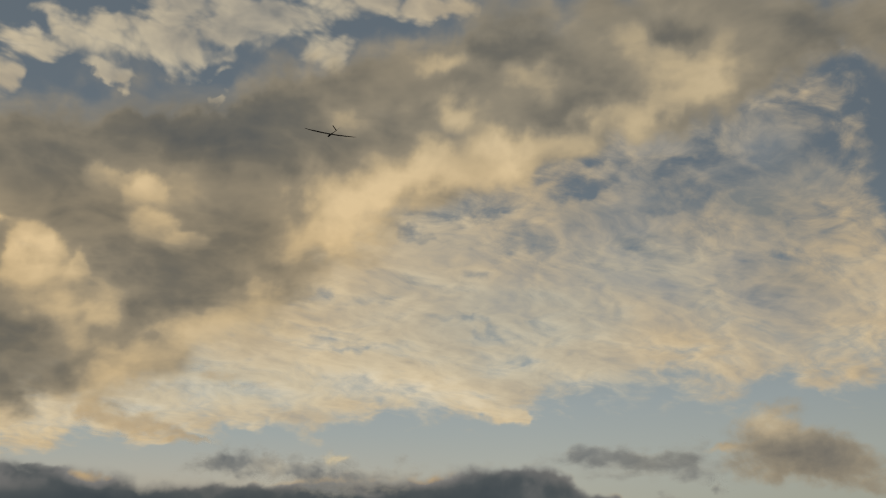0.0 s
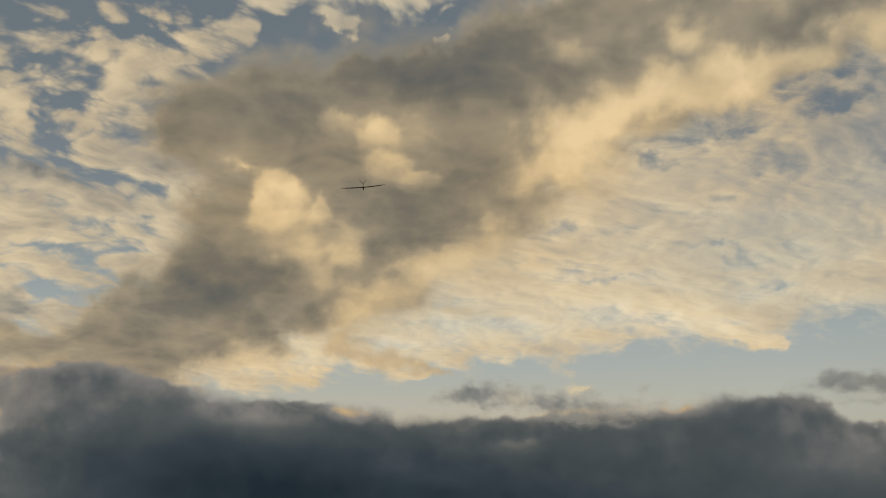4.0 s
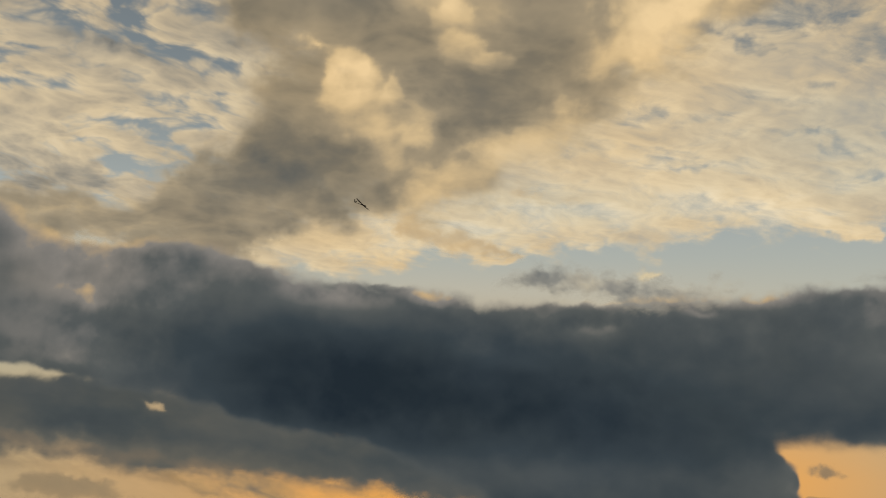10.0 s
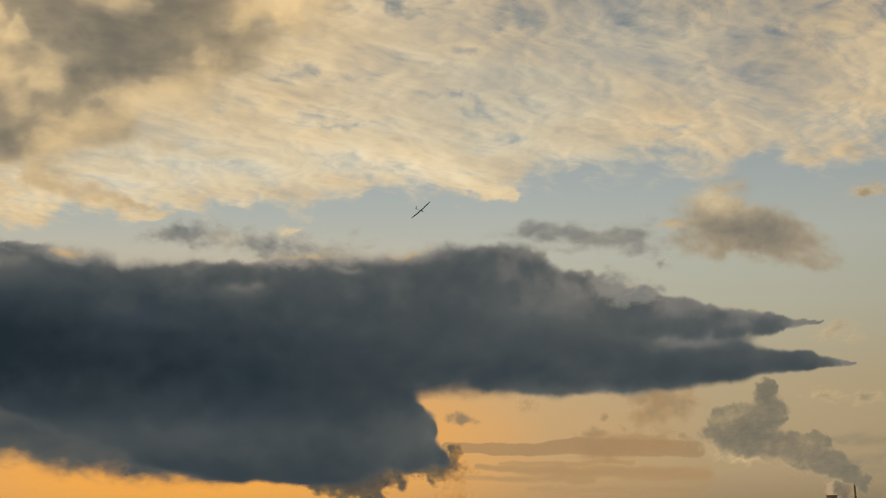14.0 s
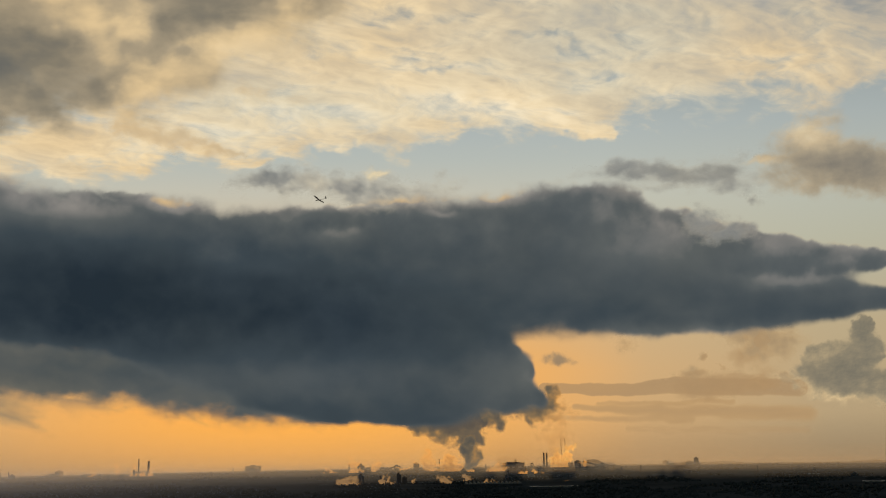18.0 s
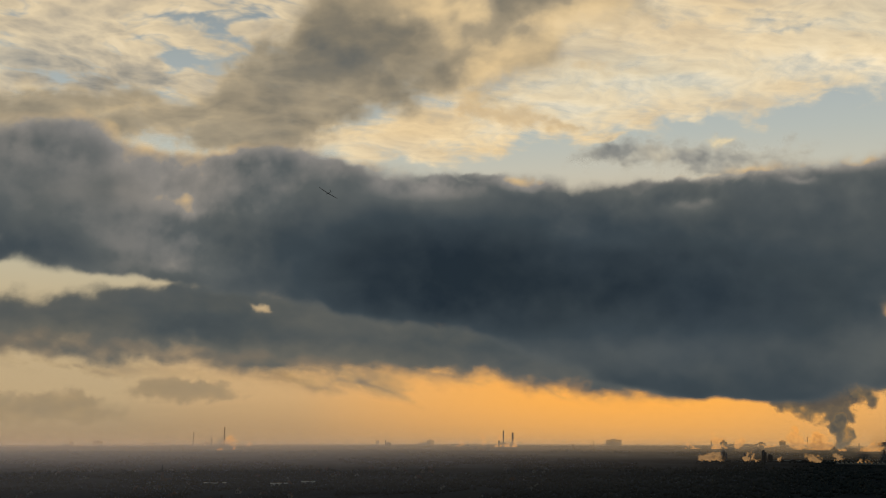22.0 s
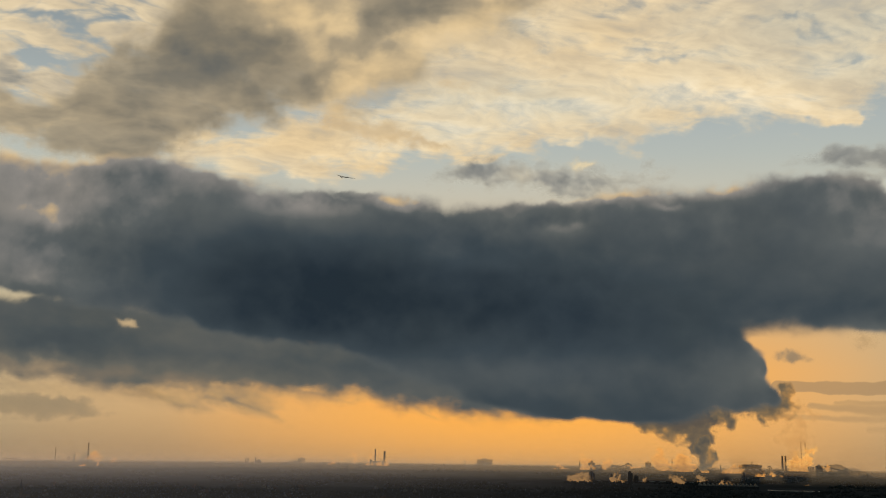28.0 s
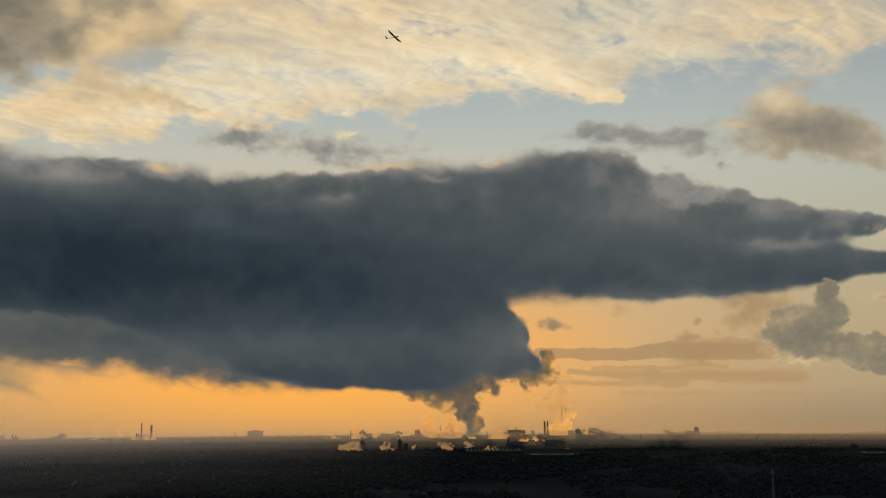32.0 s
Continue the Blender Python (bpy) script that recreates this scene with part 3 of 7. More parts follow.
    puff(13.35, 19.80, 1.37, 0.19, -7, -0.35)
    puff(15.39, 19.47, 1.10, 0.16, -10, -0.30)
    puff(17.93, 17.87, 1.37, 0.16, -13, -0.30)
    puff(3.80, 17.63, 1.62, 0.22, -11, -0.15)
    puff(1.28, 16.61, 1.33, 0.19, -8, -0.15)
    puff(8.67, 18.36, 1.65, 0.16, -8, -0.30)
    puff(24.41, 16.78, 2.12, 0.24, -8, -0.40)
    # bright lower edge and greyer parts painted into the sheet's glow
    paint_tone(puff(0.46, 15.50, 11.51, 1.61, 5, -0.16))
    paint_tone(puff(10.39, 16.99, 7.17, 1.23, -12, -0.16))
    paint_tone(puff(15.55, 15.63, 2.76, 0.55, -17, -0.20))
    paint_tone(puff(20.50, 17.46, 4.29, 0.95, 4, -0.10))
    paint_tone(puff(21.82, 19.37, 5.60, 2.07, -13, 0.10))
    paint_tone(puff(31.62, 20.95, 4.21, 4.52, -8, 0.20))
    paint_tone(puff(19.80, 24.47, 3.55, 1.38, -4, 0.16))
    paint_tone(puff(26.25, 17.97, 3.11, 1.36, -26, 0.00))
    paint_tone(puff(11.09, 25.81, 4.16, 1.25, 18, -0.22))
    paint_tone(puff(21.41, 28.63, 4.17, 0.81, 18, -0.20))
    paint_tone(puff(26.12, 25.67, 7.41, 2.67, 6, 0.30))
    paint_tone(puff(30.47, 26.37, 5.23, 5.14, -12, 0.15))
    paint_tone(puff(20.81, 22.13, 3.18, 1.37, -6, 0.15))
    paint_tone(puff(29.07, 20.73, 2.94, 2.37, -8, 0.12))
    paint_tone(puff(24.75, 26.38, 7.02, 1.61, 6, 0.10))
    made.append(billow("high_cloud_sheet", "high rippled cream cloud sheet with light from below painted in", M_SHEET, 4790, 11, soft=0.26, warp=0.30, turn=0.6, plane=(10.5, 1.3, 24, 13), base=0.42, relief=80, loose=1.35))
    return made


def build_broken_field():
    made = []
    roll(-30.47, 26.19, 2.66, -15.80, 28.97, 2.43, 0.54)
    roll(-30.00, 23.17, 2.18, -14.30, 24.76, 2.19, 0.58)
    roll(-29.52, 19.87, 2.19, -12.94, 21.82, 2.07, 0.86)
    roll(-29.19, 17.56, 1.46, -16.55, 18.84, 1.91, 0.86)
    roll(-17.62, 21.51, 1.62, -11.76, 21.88, 1.11, 0.86)
    puff(-24.45, 25.35, 1.90, 0.69, -13, 0.90)
    puff(-18.09, 25.50, 0.59, 0.32, 6, 1.00)
    puff(-20.80, 25.54, 0.66, 0.35, 7, 0.90)
    puff(-23.06, 26.39, 1.53, 0.64, -13, 0.80)
    puff(-18.82, 27.04, 1.38, 0.96, 6, 0.85)
    puff(-17.63, 28.94, 2.56, 0.79, 15, 0.85)
    puff(-27.01, 27.71, 2.11, 0.92, 5, 0.80)
    puff(-20.56, 28.10, 1.18, 0.79, 7, 0.80)
    puff(-27.35, 23.21, 2.24, 0.52, 4, 0.70)
    puff(-19.89, 24.30, 1.85, 0.38, -20, 0.75)
    puff(-16.90, 23.62, 2.42, 0.38, -21, 0.80)
    puff(-12.58, 23.49, 0.49, 0.22, 3, 0.90)
    puff(-27.19, 22.05, 0.89, 0.31, 9, 0.80)
    puff(-28.41, 21.21, 0.69, 0.78, 9, 0.80)
    puff(-14.15, 22.17, 2.20, 1.10, 3, 0.90)
    puff(-19.41, 19.04, 0.69, 0.44, 5, 0.80)
    puff(-25.87, 26.59, 1.76, 0.57, 1, -0.20)
    puff(-22.03, 25.93, 0.63, 0.88, 28, -0.20)
    puff(-27.04, 21.28, 1.30, 0.57, 14, -0.60)
    puff(-17.32, 22.14, 0.92, 0.44, 5, -0.50)
    puff(-15.43, 18.42, 0.25, 0.83, 14, -0.85)
    puff(-20.23, 18.78, 0.85, 0.43, 21, -0.70)
    puff(-22.10, 24.72, 0.78, 0.58, 7, -0.60)
    puff(-27.94, 19.70, 0.74, 0.26, 8, -0.60)
    puff(-16.44, 17.33, 0.49, 0.33, 4, -0.60)
    puff(-23.83, 27.28, 0.77, 0.31, 9, -0.50)
    puff(-15.69, 27.38, 1.61, 0.54, -5, -0.20)
    puff(-19.48, 16.58, 0.58, 0.27, 4, -0.60)
    puff(-23.90, 17.13, 1.03, 0.21, -5, -0.50)
    paint_tone(puff(-22.04, 22.85, 3.67, 0.64, -12, 0.26))
    paint_tone(puff(-16.02, 23.69, 2.44, 0.76, -11, 0.22))
    paint_tone(puff(-27.24, 24.41, 2.24, 0.36, 4, 0.14))
    paint_tone(puff(-13.74, 25.34, 2.18, 0.82, -12, 0.20))
    paint_tone(puff(-24.68, 19.19, 4.14, 1.60, -4, -0.12))
    paint_tone(puff(-14.73, 21.99, 2.47, 1.10, 3, -0.16))
    paint_tone(puff(-24.31, 25.37, 2.29, 0.69, -13, -0.14))
    paint_tone(puff(-25.36, 15.91, 4.11, 0.58, -3, 0.14))
    paint_tone(puff(-13.03, 23.47, 1.65, 1.10, 3, 0.20))
    roll(-29.58, 16.73, 1.01, -24.91, 16.62, 1.07, 1.00)
    roll(-24.91, 16.62, 1.02, -20.80, 15.93, 0.63, 1.00)
    paint_tone(puff(-26.42, 16.06, 3.81, 0.73, -7, 0.20))
    paint_tone(puff(-23.09, 17.08, 2.35, 0.48, -20, -0.18))
    paint_tone(puff(-17.78, 16.29, 3.53, 1.09, 3, 0.14))
    roll(-21.27, 15.21, 0.79, -15.51, 16.15, 1.09, 0.90)
    puff(-18.49, 14.79, 0.86, 0.33, -6, 0.90)
    puff(-18.16, 14.07, 1.07, 0.33, -7, 0.80)
    paint_tone(puff(-18.44, 14.85, 0.86, 0.24, -6, -0.40))
    roll(-34.69, 17.07, 2.08, -22.99, 18.78, 1.83, 0.85)
    roll(-34.55, 15.35, 1.38, -23.38, 16.10, 1.31, 1.00)
    roll(-34.41, 13.61, 0.92, -19.49, 15.06, 1.08, 0.90)
    puff(-18.23, 18.23, 1.34, 0.59, -6, -0.70)
    puff(-21.79, 16.90, 1.06, 0.42, 5, -0.50)
    puff(-13.36, 17.55, 0.33, 1.08, -6, -0.80)
    puff(-15.60, 16.36, 1.65, 0.32, 32, -0.50)
    puff(-18.49, 14.44, 1.62, 0.27, -11, 1.00)
    paint_tone(puff(-18.49, 14.50, 1.67, 0.22, -11, -0.35))
    paint_tone(puff(-27.65, 16.34, 3.54, 0.68, -2, 0.12))
    paint_tone(puff(-21.91, 13.95, 4.83, 0.70, 0, 0.12))
    puff(-17.25, 18.56, 0.70, 0.48, 4, 0.80)
    puff(-15.70, 19.05, 1.35, 0.69, 3, 0.80)
    puff(-13.96, 18.33, 0.55, 1.34, 3, 0.80)
    roll(-13.08, 32.47, 1.22, -4.08, 32.67, 1.18, 0.95)
    roll(-3.90, 34.23, 1.31, 2.20, 34.39, 1.13, 0.85)
    roll(2.17, 35.06, 1.08, 11.48, 35.40, 0.87, 0.80)
    puff(4.19, 32.99, 1.42, 0.75, 11, 0.90)
    puff(-7.59, 31.13, 1.28, 0.32, 2, 0.85)
    puff(-2.30, 31.92, 0.64, 0.32, 15, 0.70)
    puff(-12.91, 30.56, 0.88, 0.66, 10, 0.90)
    puff(-1.58, 30.57, 0.29, 0.22, 5, 0.90)
    paint_tone(puff(-8.36, 32.54, 4.37, 1.17, -1, -0.12))
    paint_tone(puff(-0.73, 34.49, 2.69, 1.05, 9, 0.02))
    paint_tone(puff(-3.83, 33.44, 2.14, 0.52, 26, 0.16))
    puff(-11.98, 32.92, 1.45, 0.26, -32, -0.40)
    puff(-2.85, 33.00, 0.43, 1.04, 35, -0.40)
    puff(-0.95, 32.88, 1.35, 0.58, 24, -0.50)
    made.append(billow("broken_cloud_field", "broken cream and grey cloud field with blue gaps", M_ALTO, 4690, 211, soft=0.30, warp=0.30, turn=0.7, plane=(8.0, 1.3, 42, 14), base=0.42, relief=80, loose=1.35))
    return made


def build_brown_band():
    made = []
    roll(-18.61, 16.17, 1.07, -12.76, 18.17, 2.35, 1.00)
    roll(-12.76, 18.23, 2.49, -6.34, 19.25, 2.56, 1.00)
    roll(-6.35, 19.67, 2.65, -1.28, 22.43, 2.88, 1.00)
    roll(-1.28, 22.56, 2.88, 2.70, 25.58, 2.95, 1.00)
    roll(2.70, 25.58, 2.95, 8.57, 28.75, 2.56, 1.00)
    roll(-14.34, 25.31, 1.78, -7.05, 26.15, 2.90, 1.00)
    roll(-7.05, 26.15, 3.04, 0.33, 27.17, 2.97, 1.00)
    roll(-3.35, 29.15, 1.64, 8.00, 29.07, 1.81, 1.00)
    puff(-10.27, 21.94, 3.61, 2.21, 1, 1.00)
    puff(-12.90, 20.99, 1.93, 1.10, 3, 0.70)
    roll(-30.67, 14.01, 1.18, -14.89, 15.22, 1.31, 0.95)
    roll(-21.17, 14.14, 1.05, -14.83, 14.26, 0.82, 0.90)
    roll(-12.68, 16.57, 1.38, -6.90, 17.57, 1.39, 0.80)
    puff(-14.91, 15.63, 2.47, 0.66, 8, 0.60)
    roll(-4.94, 28.65, 1.32, 6.47, 30.17, 2.35, 1.00)
    roll(6.47, 30.17, 2.35, 14.57, 31.62, 2.74, 1.00)
    roll(14.57, 31.62, 2.74, 22.68, 32.40, 2.77, 1.00)
    roll(22.68, 32.40, 2.51, 30.43, 32.40, 1.74, 1.00)
    roll(32.95, 31.64, 1.10, 37.08, 30.95, 2.07, 1.00)
    roll(-14.22, 25.79, 2.18, -4.13, 26.15, 2.67, 1.00)
    roll(3.71, 25.99, 1.52, 14.34, 28.06, 1.24, 1.00)
    roll(14.35, 28.19, 1.24, 23.26, 29.76, 1.06, 1.00)
    roll(23.28, 29.89, 1.06, 30.28, 31.64, 1.25, 1.00)
    puff(10.12, 34.50, 2.19, 0.70, -2, -0.50)
    puff(-3.59, 30.52, 2.13, 0.70, 5, -0.50)
    puff(-6.83, 29.67, 1.55, 0.37, 2, -0.40)
    paint_tone(puff(-22.58, 14.83, 6.91, 1.34, 4, -0.06))
    lobe(-10.58, 22.26, 1.00, 1.27, 2, -0.42)
    lobe(-9.61, 21.90, 1.11, 1.11, 2, -0.34)
    lobe(-8.30, 21.99, 0.61, 0.94, 1, -0.36)
    lobe(-11.00, 21.63, 0.72, 1.00, 2, -0.30)
    lobe(-10.09, 21.11, 2.06, 1.16, 2, -0.18)
    lobe(-6.74, 25.89, 1.44, 0.87, -4, -0.26)
    lobe(-5.20, 25.46, 1.38, 0.82, -20, -0.34)
    lobe(-4.43, 24.03, 1.49, 0.99, -20, -0.36)
    lobe(-3.07, 23.53, 0.94, 0.72, -31, -0.26)
    paint_tone(puff(-9.79, 20.98, 2.34, 1.11, 2, -0.18))
    paint_tone(puff(-8.71, 19.62, 1.67, 1.11, -19, -0.22))
    paint_tone(puff(-12.58, 23.49, 0.83, 0.27, 3, -0.40))
    paint_tone(puff(5.05, 24.77, 2.13, 0.97, -15, -0.30))
    paint_tone(roll(2.61, 23.26, 0.92, 10.25, 27.78, 1.02, -0.30))
    paint_tone(roll(-8.05, 16.71, 0.84, 0.46, 20.59, 1.37, -0.38))
    paint_tone(puff(-2.75, 25.89, 1.65, 0.54, -21, -0.10))
    paint_tone(puff(-12.77, 18.36, 2.49, 1.66, 12, 0.16))
    paint_tone(roll(-6.63, 18.97, 1.39, -0.37, 23.10, 1.65, 0.06))
    paint_tone(puff(-10.75, 26.59, 3.03, 1.49, 2, 0.12))
    paint_tone(puff(-0.25, 28.54, 4.57, 1.60, -3, 0.14))
    paint_tone(puff(-3.68, 22.59, 2.49, 0.83, 19, 0.10))
    paint_tone(puff(-14.44, 17.31, 3.31, 0.83, 15, 0.10))
    paint_tone(puff(-3.98, 21.21, 2.22, 1.11, 24, 0.04))
    paint_tone(puff(11.60, 30.24, 1.24, 0.71, 2, -0.34))
    paint_tone(puff(5.52, 30.16, 1.43, 0.66, -7, -0.24))
    paint_tone(puff(16.01, 31.53, 1.31, 0.81, -15, -0.24))
    paint_tone(puff(11.04, 32.53, 1.24, 0.65, 8, -0.34))
    paint_tone(puff(22.03, 32.34, 1.85, 0.96, 2, -0.20))
    paint_tone(puff(25.39, 31.64, 2.32, 1.07, 10, -0.20))
    paint_tone(puff(3.54, 32.97, 1.09, 0.65, 2, -0.20))
    paint_tone(roll(4.32, 26.14, 1.16, 14.33, 27.92, 1.11, -0.36))
    paint_tone(roll(14.33, 27.92, 0.94, 25.49, 30.28, 0.94, -0.34))
    paint_tone(puff(6.48, 25.89, 1.67, 0.55, 10, -0.20))
    paint_tone(puff(0.18, 29.70, 3.55, 1.22, 8, 0.20))
    paint_tone(puff(8.71, 29.89, 1.94, 0.82, -1, 0.12))
    paint_tone(puff(14.68, 33.25, 2.18, 0.81, -5, 0.14))
    paint_tone(puff(17.94, 29.75, 2.44, 0.55, 9, 0.10))
    paint_tone(puff(-3.41, 28.38, 2.93, 1.08, -4, 0.15))
    paint_tone(puff(24.32, 32.86, 1.59, 0.68, -30, 0.25))
    paint_tone(puff(-8.43, 25.75, 4.16, 1.59, 6, 0.02))
    paint_tone(puff(33.23, 31.58, 2.17, 1.52, -15, 0.12))
    paint_tone(puff(-11.97, 18.16, 3.05, 1.10, 14, 0.14))
    paint_tone(puff(-9.24, 16.38, 3.35, 0.72, 13, 0.06))
    paint_tone(puff(-18.04, 15.58, 2.16, 0.82, 5, 0.06))
    paint_tone(puff(-7.74, 20.18, 1.73, 1.01, 5, -0.20))
    paint_tone(puff(-8.46, 18.83, 1.47, 0.66, 5, -0.12))
    paint_tone(puff(-1.30, 20.80, 3.74, 1.28, 23, 0.12))
    paint_tone(puff(-8.39, 17.17, 1.98, 0.77, 5, 0.12))
    made.append(billow("brown_cloud_band", "soft brown-grey cloud band with cumulus heads painted as sunlit", M_BROWN, 4590, 311, soft=0.30, warp=0.35, turn=0.6, plane=(7.5, 1.0, 20, 17), base=0.62, relief=130, loose=1.2))
    return made


def build_tail():
    made = []
    roll(-7.55, 15.28, 0.40, -4.41, 14.76, 0.46, 0.90)
    roll(-4.41, 14.76, 0.46, -1.58, 14.07, 0.13, 1.00)
    roll(-1.23, 17.15, 0.53, 1.54, 17.07, 0.48, 0.40)
    paint_tone(puff(-3.07, 14.61, 1.56, 0.27, -16, 0.10))
    paint_tone(puff(0.15, 17.15, 1.87, 0.54, 2, -0.10))
    made.append(billow("evening_cloud", "tan streak of cloud below the sheet", M_TAIL, 4440, 351, soft=0.45, warp=0.12, turn=1.0, size=(1.2, 0.7), base=0.35, relief=40, loose=1.2, step=0.06))
    return made


def build_dark_bank():
    made = []
    roll(-10.01, 8.05, 2.92, -0.85, 7.99, 2.99, 1.00)
    roll(-0.85, 7.99, 2.99, 10.17, 8.38, 3.12, 1.00)
    roll(6.25, 9.39, 2.21, 15.84, 9.79, 2.35, 1.00)
    roll(13.60, 10.27, 2.00, 17.27, 10.16, 1.88, 1.00)
    roll(10.16, 7.55, 2.28, 18.57, 7.61, 2.33, 1.00)
    roll(17.21, 8.63, 2.07, 24.05, 7.38, 1.81, 1.00)
    roll(22.74, 8.21, 1.45, 26.78, 8.16, 0.78, 1.00)
    roll(26.78, 8.16, 0.78, 29.66, 8.12, 0.38, 0.80)
    puff(28.64, 8.43, 1.28, 0.32, -8, 0.50)
    roll(29.40, 8.17, 0.36, 31.74, 8.01, 0.07, 0.80)
    puff(24.86, 7.34, 2.37, 1.14, -3, 1.00)
    roll(22.65, 6.46, 1.40, 27.45, 6.37, 0.88, 1.00)
    roll(27.46, 6.43, 0.78, 30.80, 6.24, 0.38, 0.85)
    puff(29.25, 6.04, 1.52, 0.37, -1, 0.60)
    roll(30.54, 6.26, 0.38, 32.90, 6.01, 0.07, 0.85)
    roll(0.26, 5.69, 1.87, 9.84, 4.92, 1.39, 1.00)
    puff(21.33, 7.50, 3.77, 1.65, -3, 1.00)
    roll(-3.39, 4.62, 1.81, 8.71, 3.01, 1.93, 1.00)
    roll(8.44, 3.43, 1.99, 11.76, 3.09, 1.44, 1.00)
    puff(11.88, 2.21, 1.38, 0.71, -1, 1.00)
    puff(11.09, 4.48, 1.17, 0.94, -1, 1.00)
    puff(12.17, 3.08, 0.83, 1.10, -1, 1.00)
    roll(-0.75, 2.87, 1.05, 7.88, 1.85, 0.88, 1.00)
    puff(6.23, 1.50, 2.46, 0.54, -4, 1.00)
    puff(3.79, 1.65, 2.71, 0.59, -4, 1.00)
    puff(1.38, 2.04, 2.42, 0.59, -6, 1.00)
    puff(-7.18, 11.03, 1.63, 0.79, 2, 1.00)
    puff(-4.87, 10.94, 1.02, 0.64, 2, 1.00)
    puff(2.91, 11.12, 1.63, 0.66, 0, 1.00)
    puff(6.26, 10.97, 1.93, 0.83, 0, 1.00)
    puff(11.49, 11.09, 1.62, 0.89, -1, 1.00)
    puff(15.33, 11.33, 2.22, 1.06, -2, 1.00)
    puff(17.72, 11.11, 1.38, 0.94, -2, 1.00)
    puff(20.36, 10.36, 1.26, 0.66, -28, 1.00)
    puff(21.58, 9.81, 1.36, 0.55, -13, 0.90)
    puff(23.89, 9.36, 1.60, 0.55, -11, 0.85)
    puff(26.02, 8.91, 1.31, 0.43, -12, 0.60)
    puff(-0.09, 10.80, 1.60, 0.49, 1, 1.00)
    puff(-2.50, 10.74, 1.05, 0.32, 1, 1.00)
    puff(9.07, 10.85, 1.39, 0.45, -1, 1.00)
    puff(19.86, 5.50, 4.33, 0.50, 0, 0.80)
    puff(26.72, 7.30, 1.82, 0.65, -3, 0.50)
    puff(29.33, 7.23, 0.66, 0.16, -4, -0.30)
    roll(-32.37, 11.19, 2.59, -27.74, 11.13, 2.63, 0.90)
    roll(-28.73, 10.94, 2.72, -23.59, 10.16, 2.48, 0.95)
    puff(-26.06, 13.48, 1.77, 1.05, -7, 0.62)
    puff(-28.34, 13.31, 1.48, 0.78, 4, 0.50)
    roll(-23.59, 10.02, 2.48, -16.02, 9.70, 2.88, 1.00)
    roll(-16.02, 9.84, 3.08, -7.04, 8.49, 3.12, 1.00)
    roll(-8.17, 8.92, 2.51, -1.43, 8.41, 2.60, 1.00)
    puff(-17.72, 12.27, 2.03, 1.04, 2, 1.00)
    puff(-14.24, 11.75, 1.65, 0.94, 1, 1.00)
    puff(-11.56, 11.14, 1.39, 0.55, 0, 1.00)
    puff(-27.37, 8.53, 2.26, 1.21, 2, 0.95)
    puff(-21.00, 12.15, 2.13, 0.81, 2, 0.80)
    puff(-23.66, 12.03, 1.56, 1.07, 3, 0.70)
    roll(-20.86, 7.28, 1.06, -13.77, 6.55, 0.94, 0.90)
    puff(-7.59, 11.14, 1.67, 0.56, -1, 1.00)
    puff(-5.04, 11.03, 1.39, 0.50, -1, 1.00)
    roll(-13.76, 6.27, 1.10, -4.28, 5.12, 1.11, 1.00)
    roll(-5.40, 5.14, 1.39, 2.56, 3.64, 1.61, 1.00)
    puff(-8.72, 11.90, 1.11, 0.33, -10, 0.60)
    puff(-7.01, 12.06, 1.11, 0.22, -9, 0.60)
    # lit patches, gold rims and the shaded core painted by tone
    paint_tone(puff(-21.89, 10.60, 0.89, 0.27, 2, -0.20))
    paint_tone(puff(-20.15, 10.83, 1.87, 0.54, 2, -0.14))
    paint_tone(puff(3.27, 10.30, 0.70, 0.27, -2, -0.16))
    paint_tone(puff(-25.45, 11.13, 5.72, 3.17, 3, -0.22))
    paint_tone(puff(-23.79, 8.27, 2.34, 0.80, -9, -0.25))
    paint_tone(puff(-27.31, 12.86, 2.25, 0.79, -17, 0.12))
    paint_tone(puff(-27.87, 8.37, 2.75, 1.05, 2, 0.14))
    paint_tone(puff(-20.86, 7.28, 3.21, 0.81, -14, -0.10))
    paint_tone(roll(-17.67, 9.53, 1.90, -9.86, 7.95, 1.95, 0.06))
    paint_tone(roll(-11.27, 7.95, 2.23, 2.66, 6.92, 2.15, 0.12))
    paint_tone(puff(-2.54, 8.99, 2.21, 0.56, -1, -0.10))
    paint_tone(puff(-8.16, 10.73, 1.95, 0.67, -5, -0.14))
    paint_tone(puff(-18.29, 12.80, 1.62, 0.54, 2, 0.10))
    paint_tone(puff(8.17, 10.50, 2.81, 1.07, -4, 0.05))
    paint_tone(puff(2.57, 4.18, 3.19, 0.82, -11, -0.08))
    paint_tone(puff(-6.04, 7.51, 5.15, 2.11, 1, 0.12))
    paint_tone(puff(3.61, 10.19, 0.65, 0.33, 0, -0.05))
    paint_tone(puff(4.03, 10.08, 2.19, 0.72, 0, -0.04))
    paint_tone(puff(18.95, 10.23, 1.10, 0.39, -23, -0.06))
    paint_tone(puff(17.80, 9.44, 1.93, 0.83, -2, -0.14))
    paint_tone(puff(15.18, 6.61, 8.22, 1.39, -2, 0.02))
    paint_tone(puff(18.60, 8.44, 7.04, 2.22, -3, -0.10))
    paint_tone(puff(11.48, 3.10, 1.66, 1.10, -1, -0.14))
    paint_tone(puff(7.35, 5.65, 4.43, 1.11, -1, 0.06))
    paint_tone(puff(20.93, 4.91, 3.23, 0.38, -2, -0.25))
    paint_tone(puff(25.39, 7.32, 1.58, 0.22, -3, -0.25))
    paint_tone(puff(-2.06, 3.28, 3.96, 0.64, -6, -0.12))
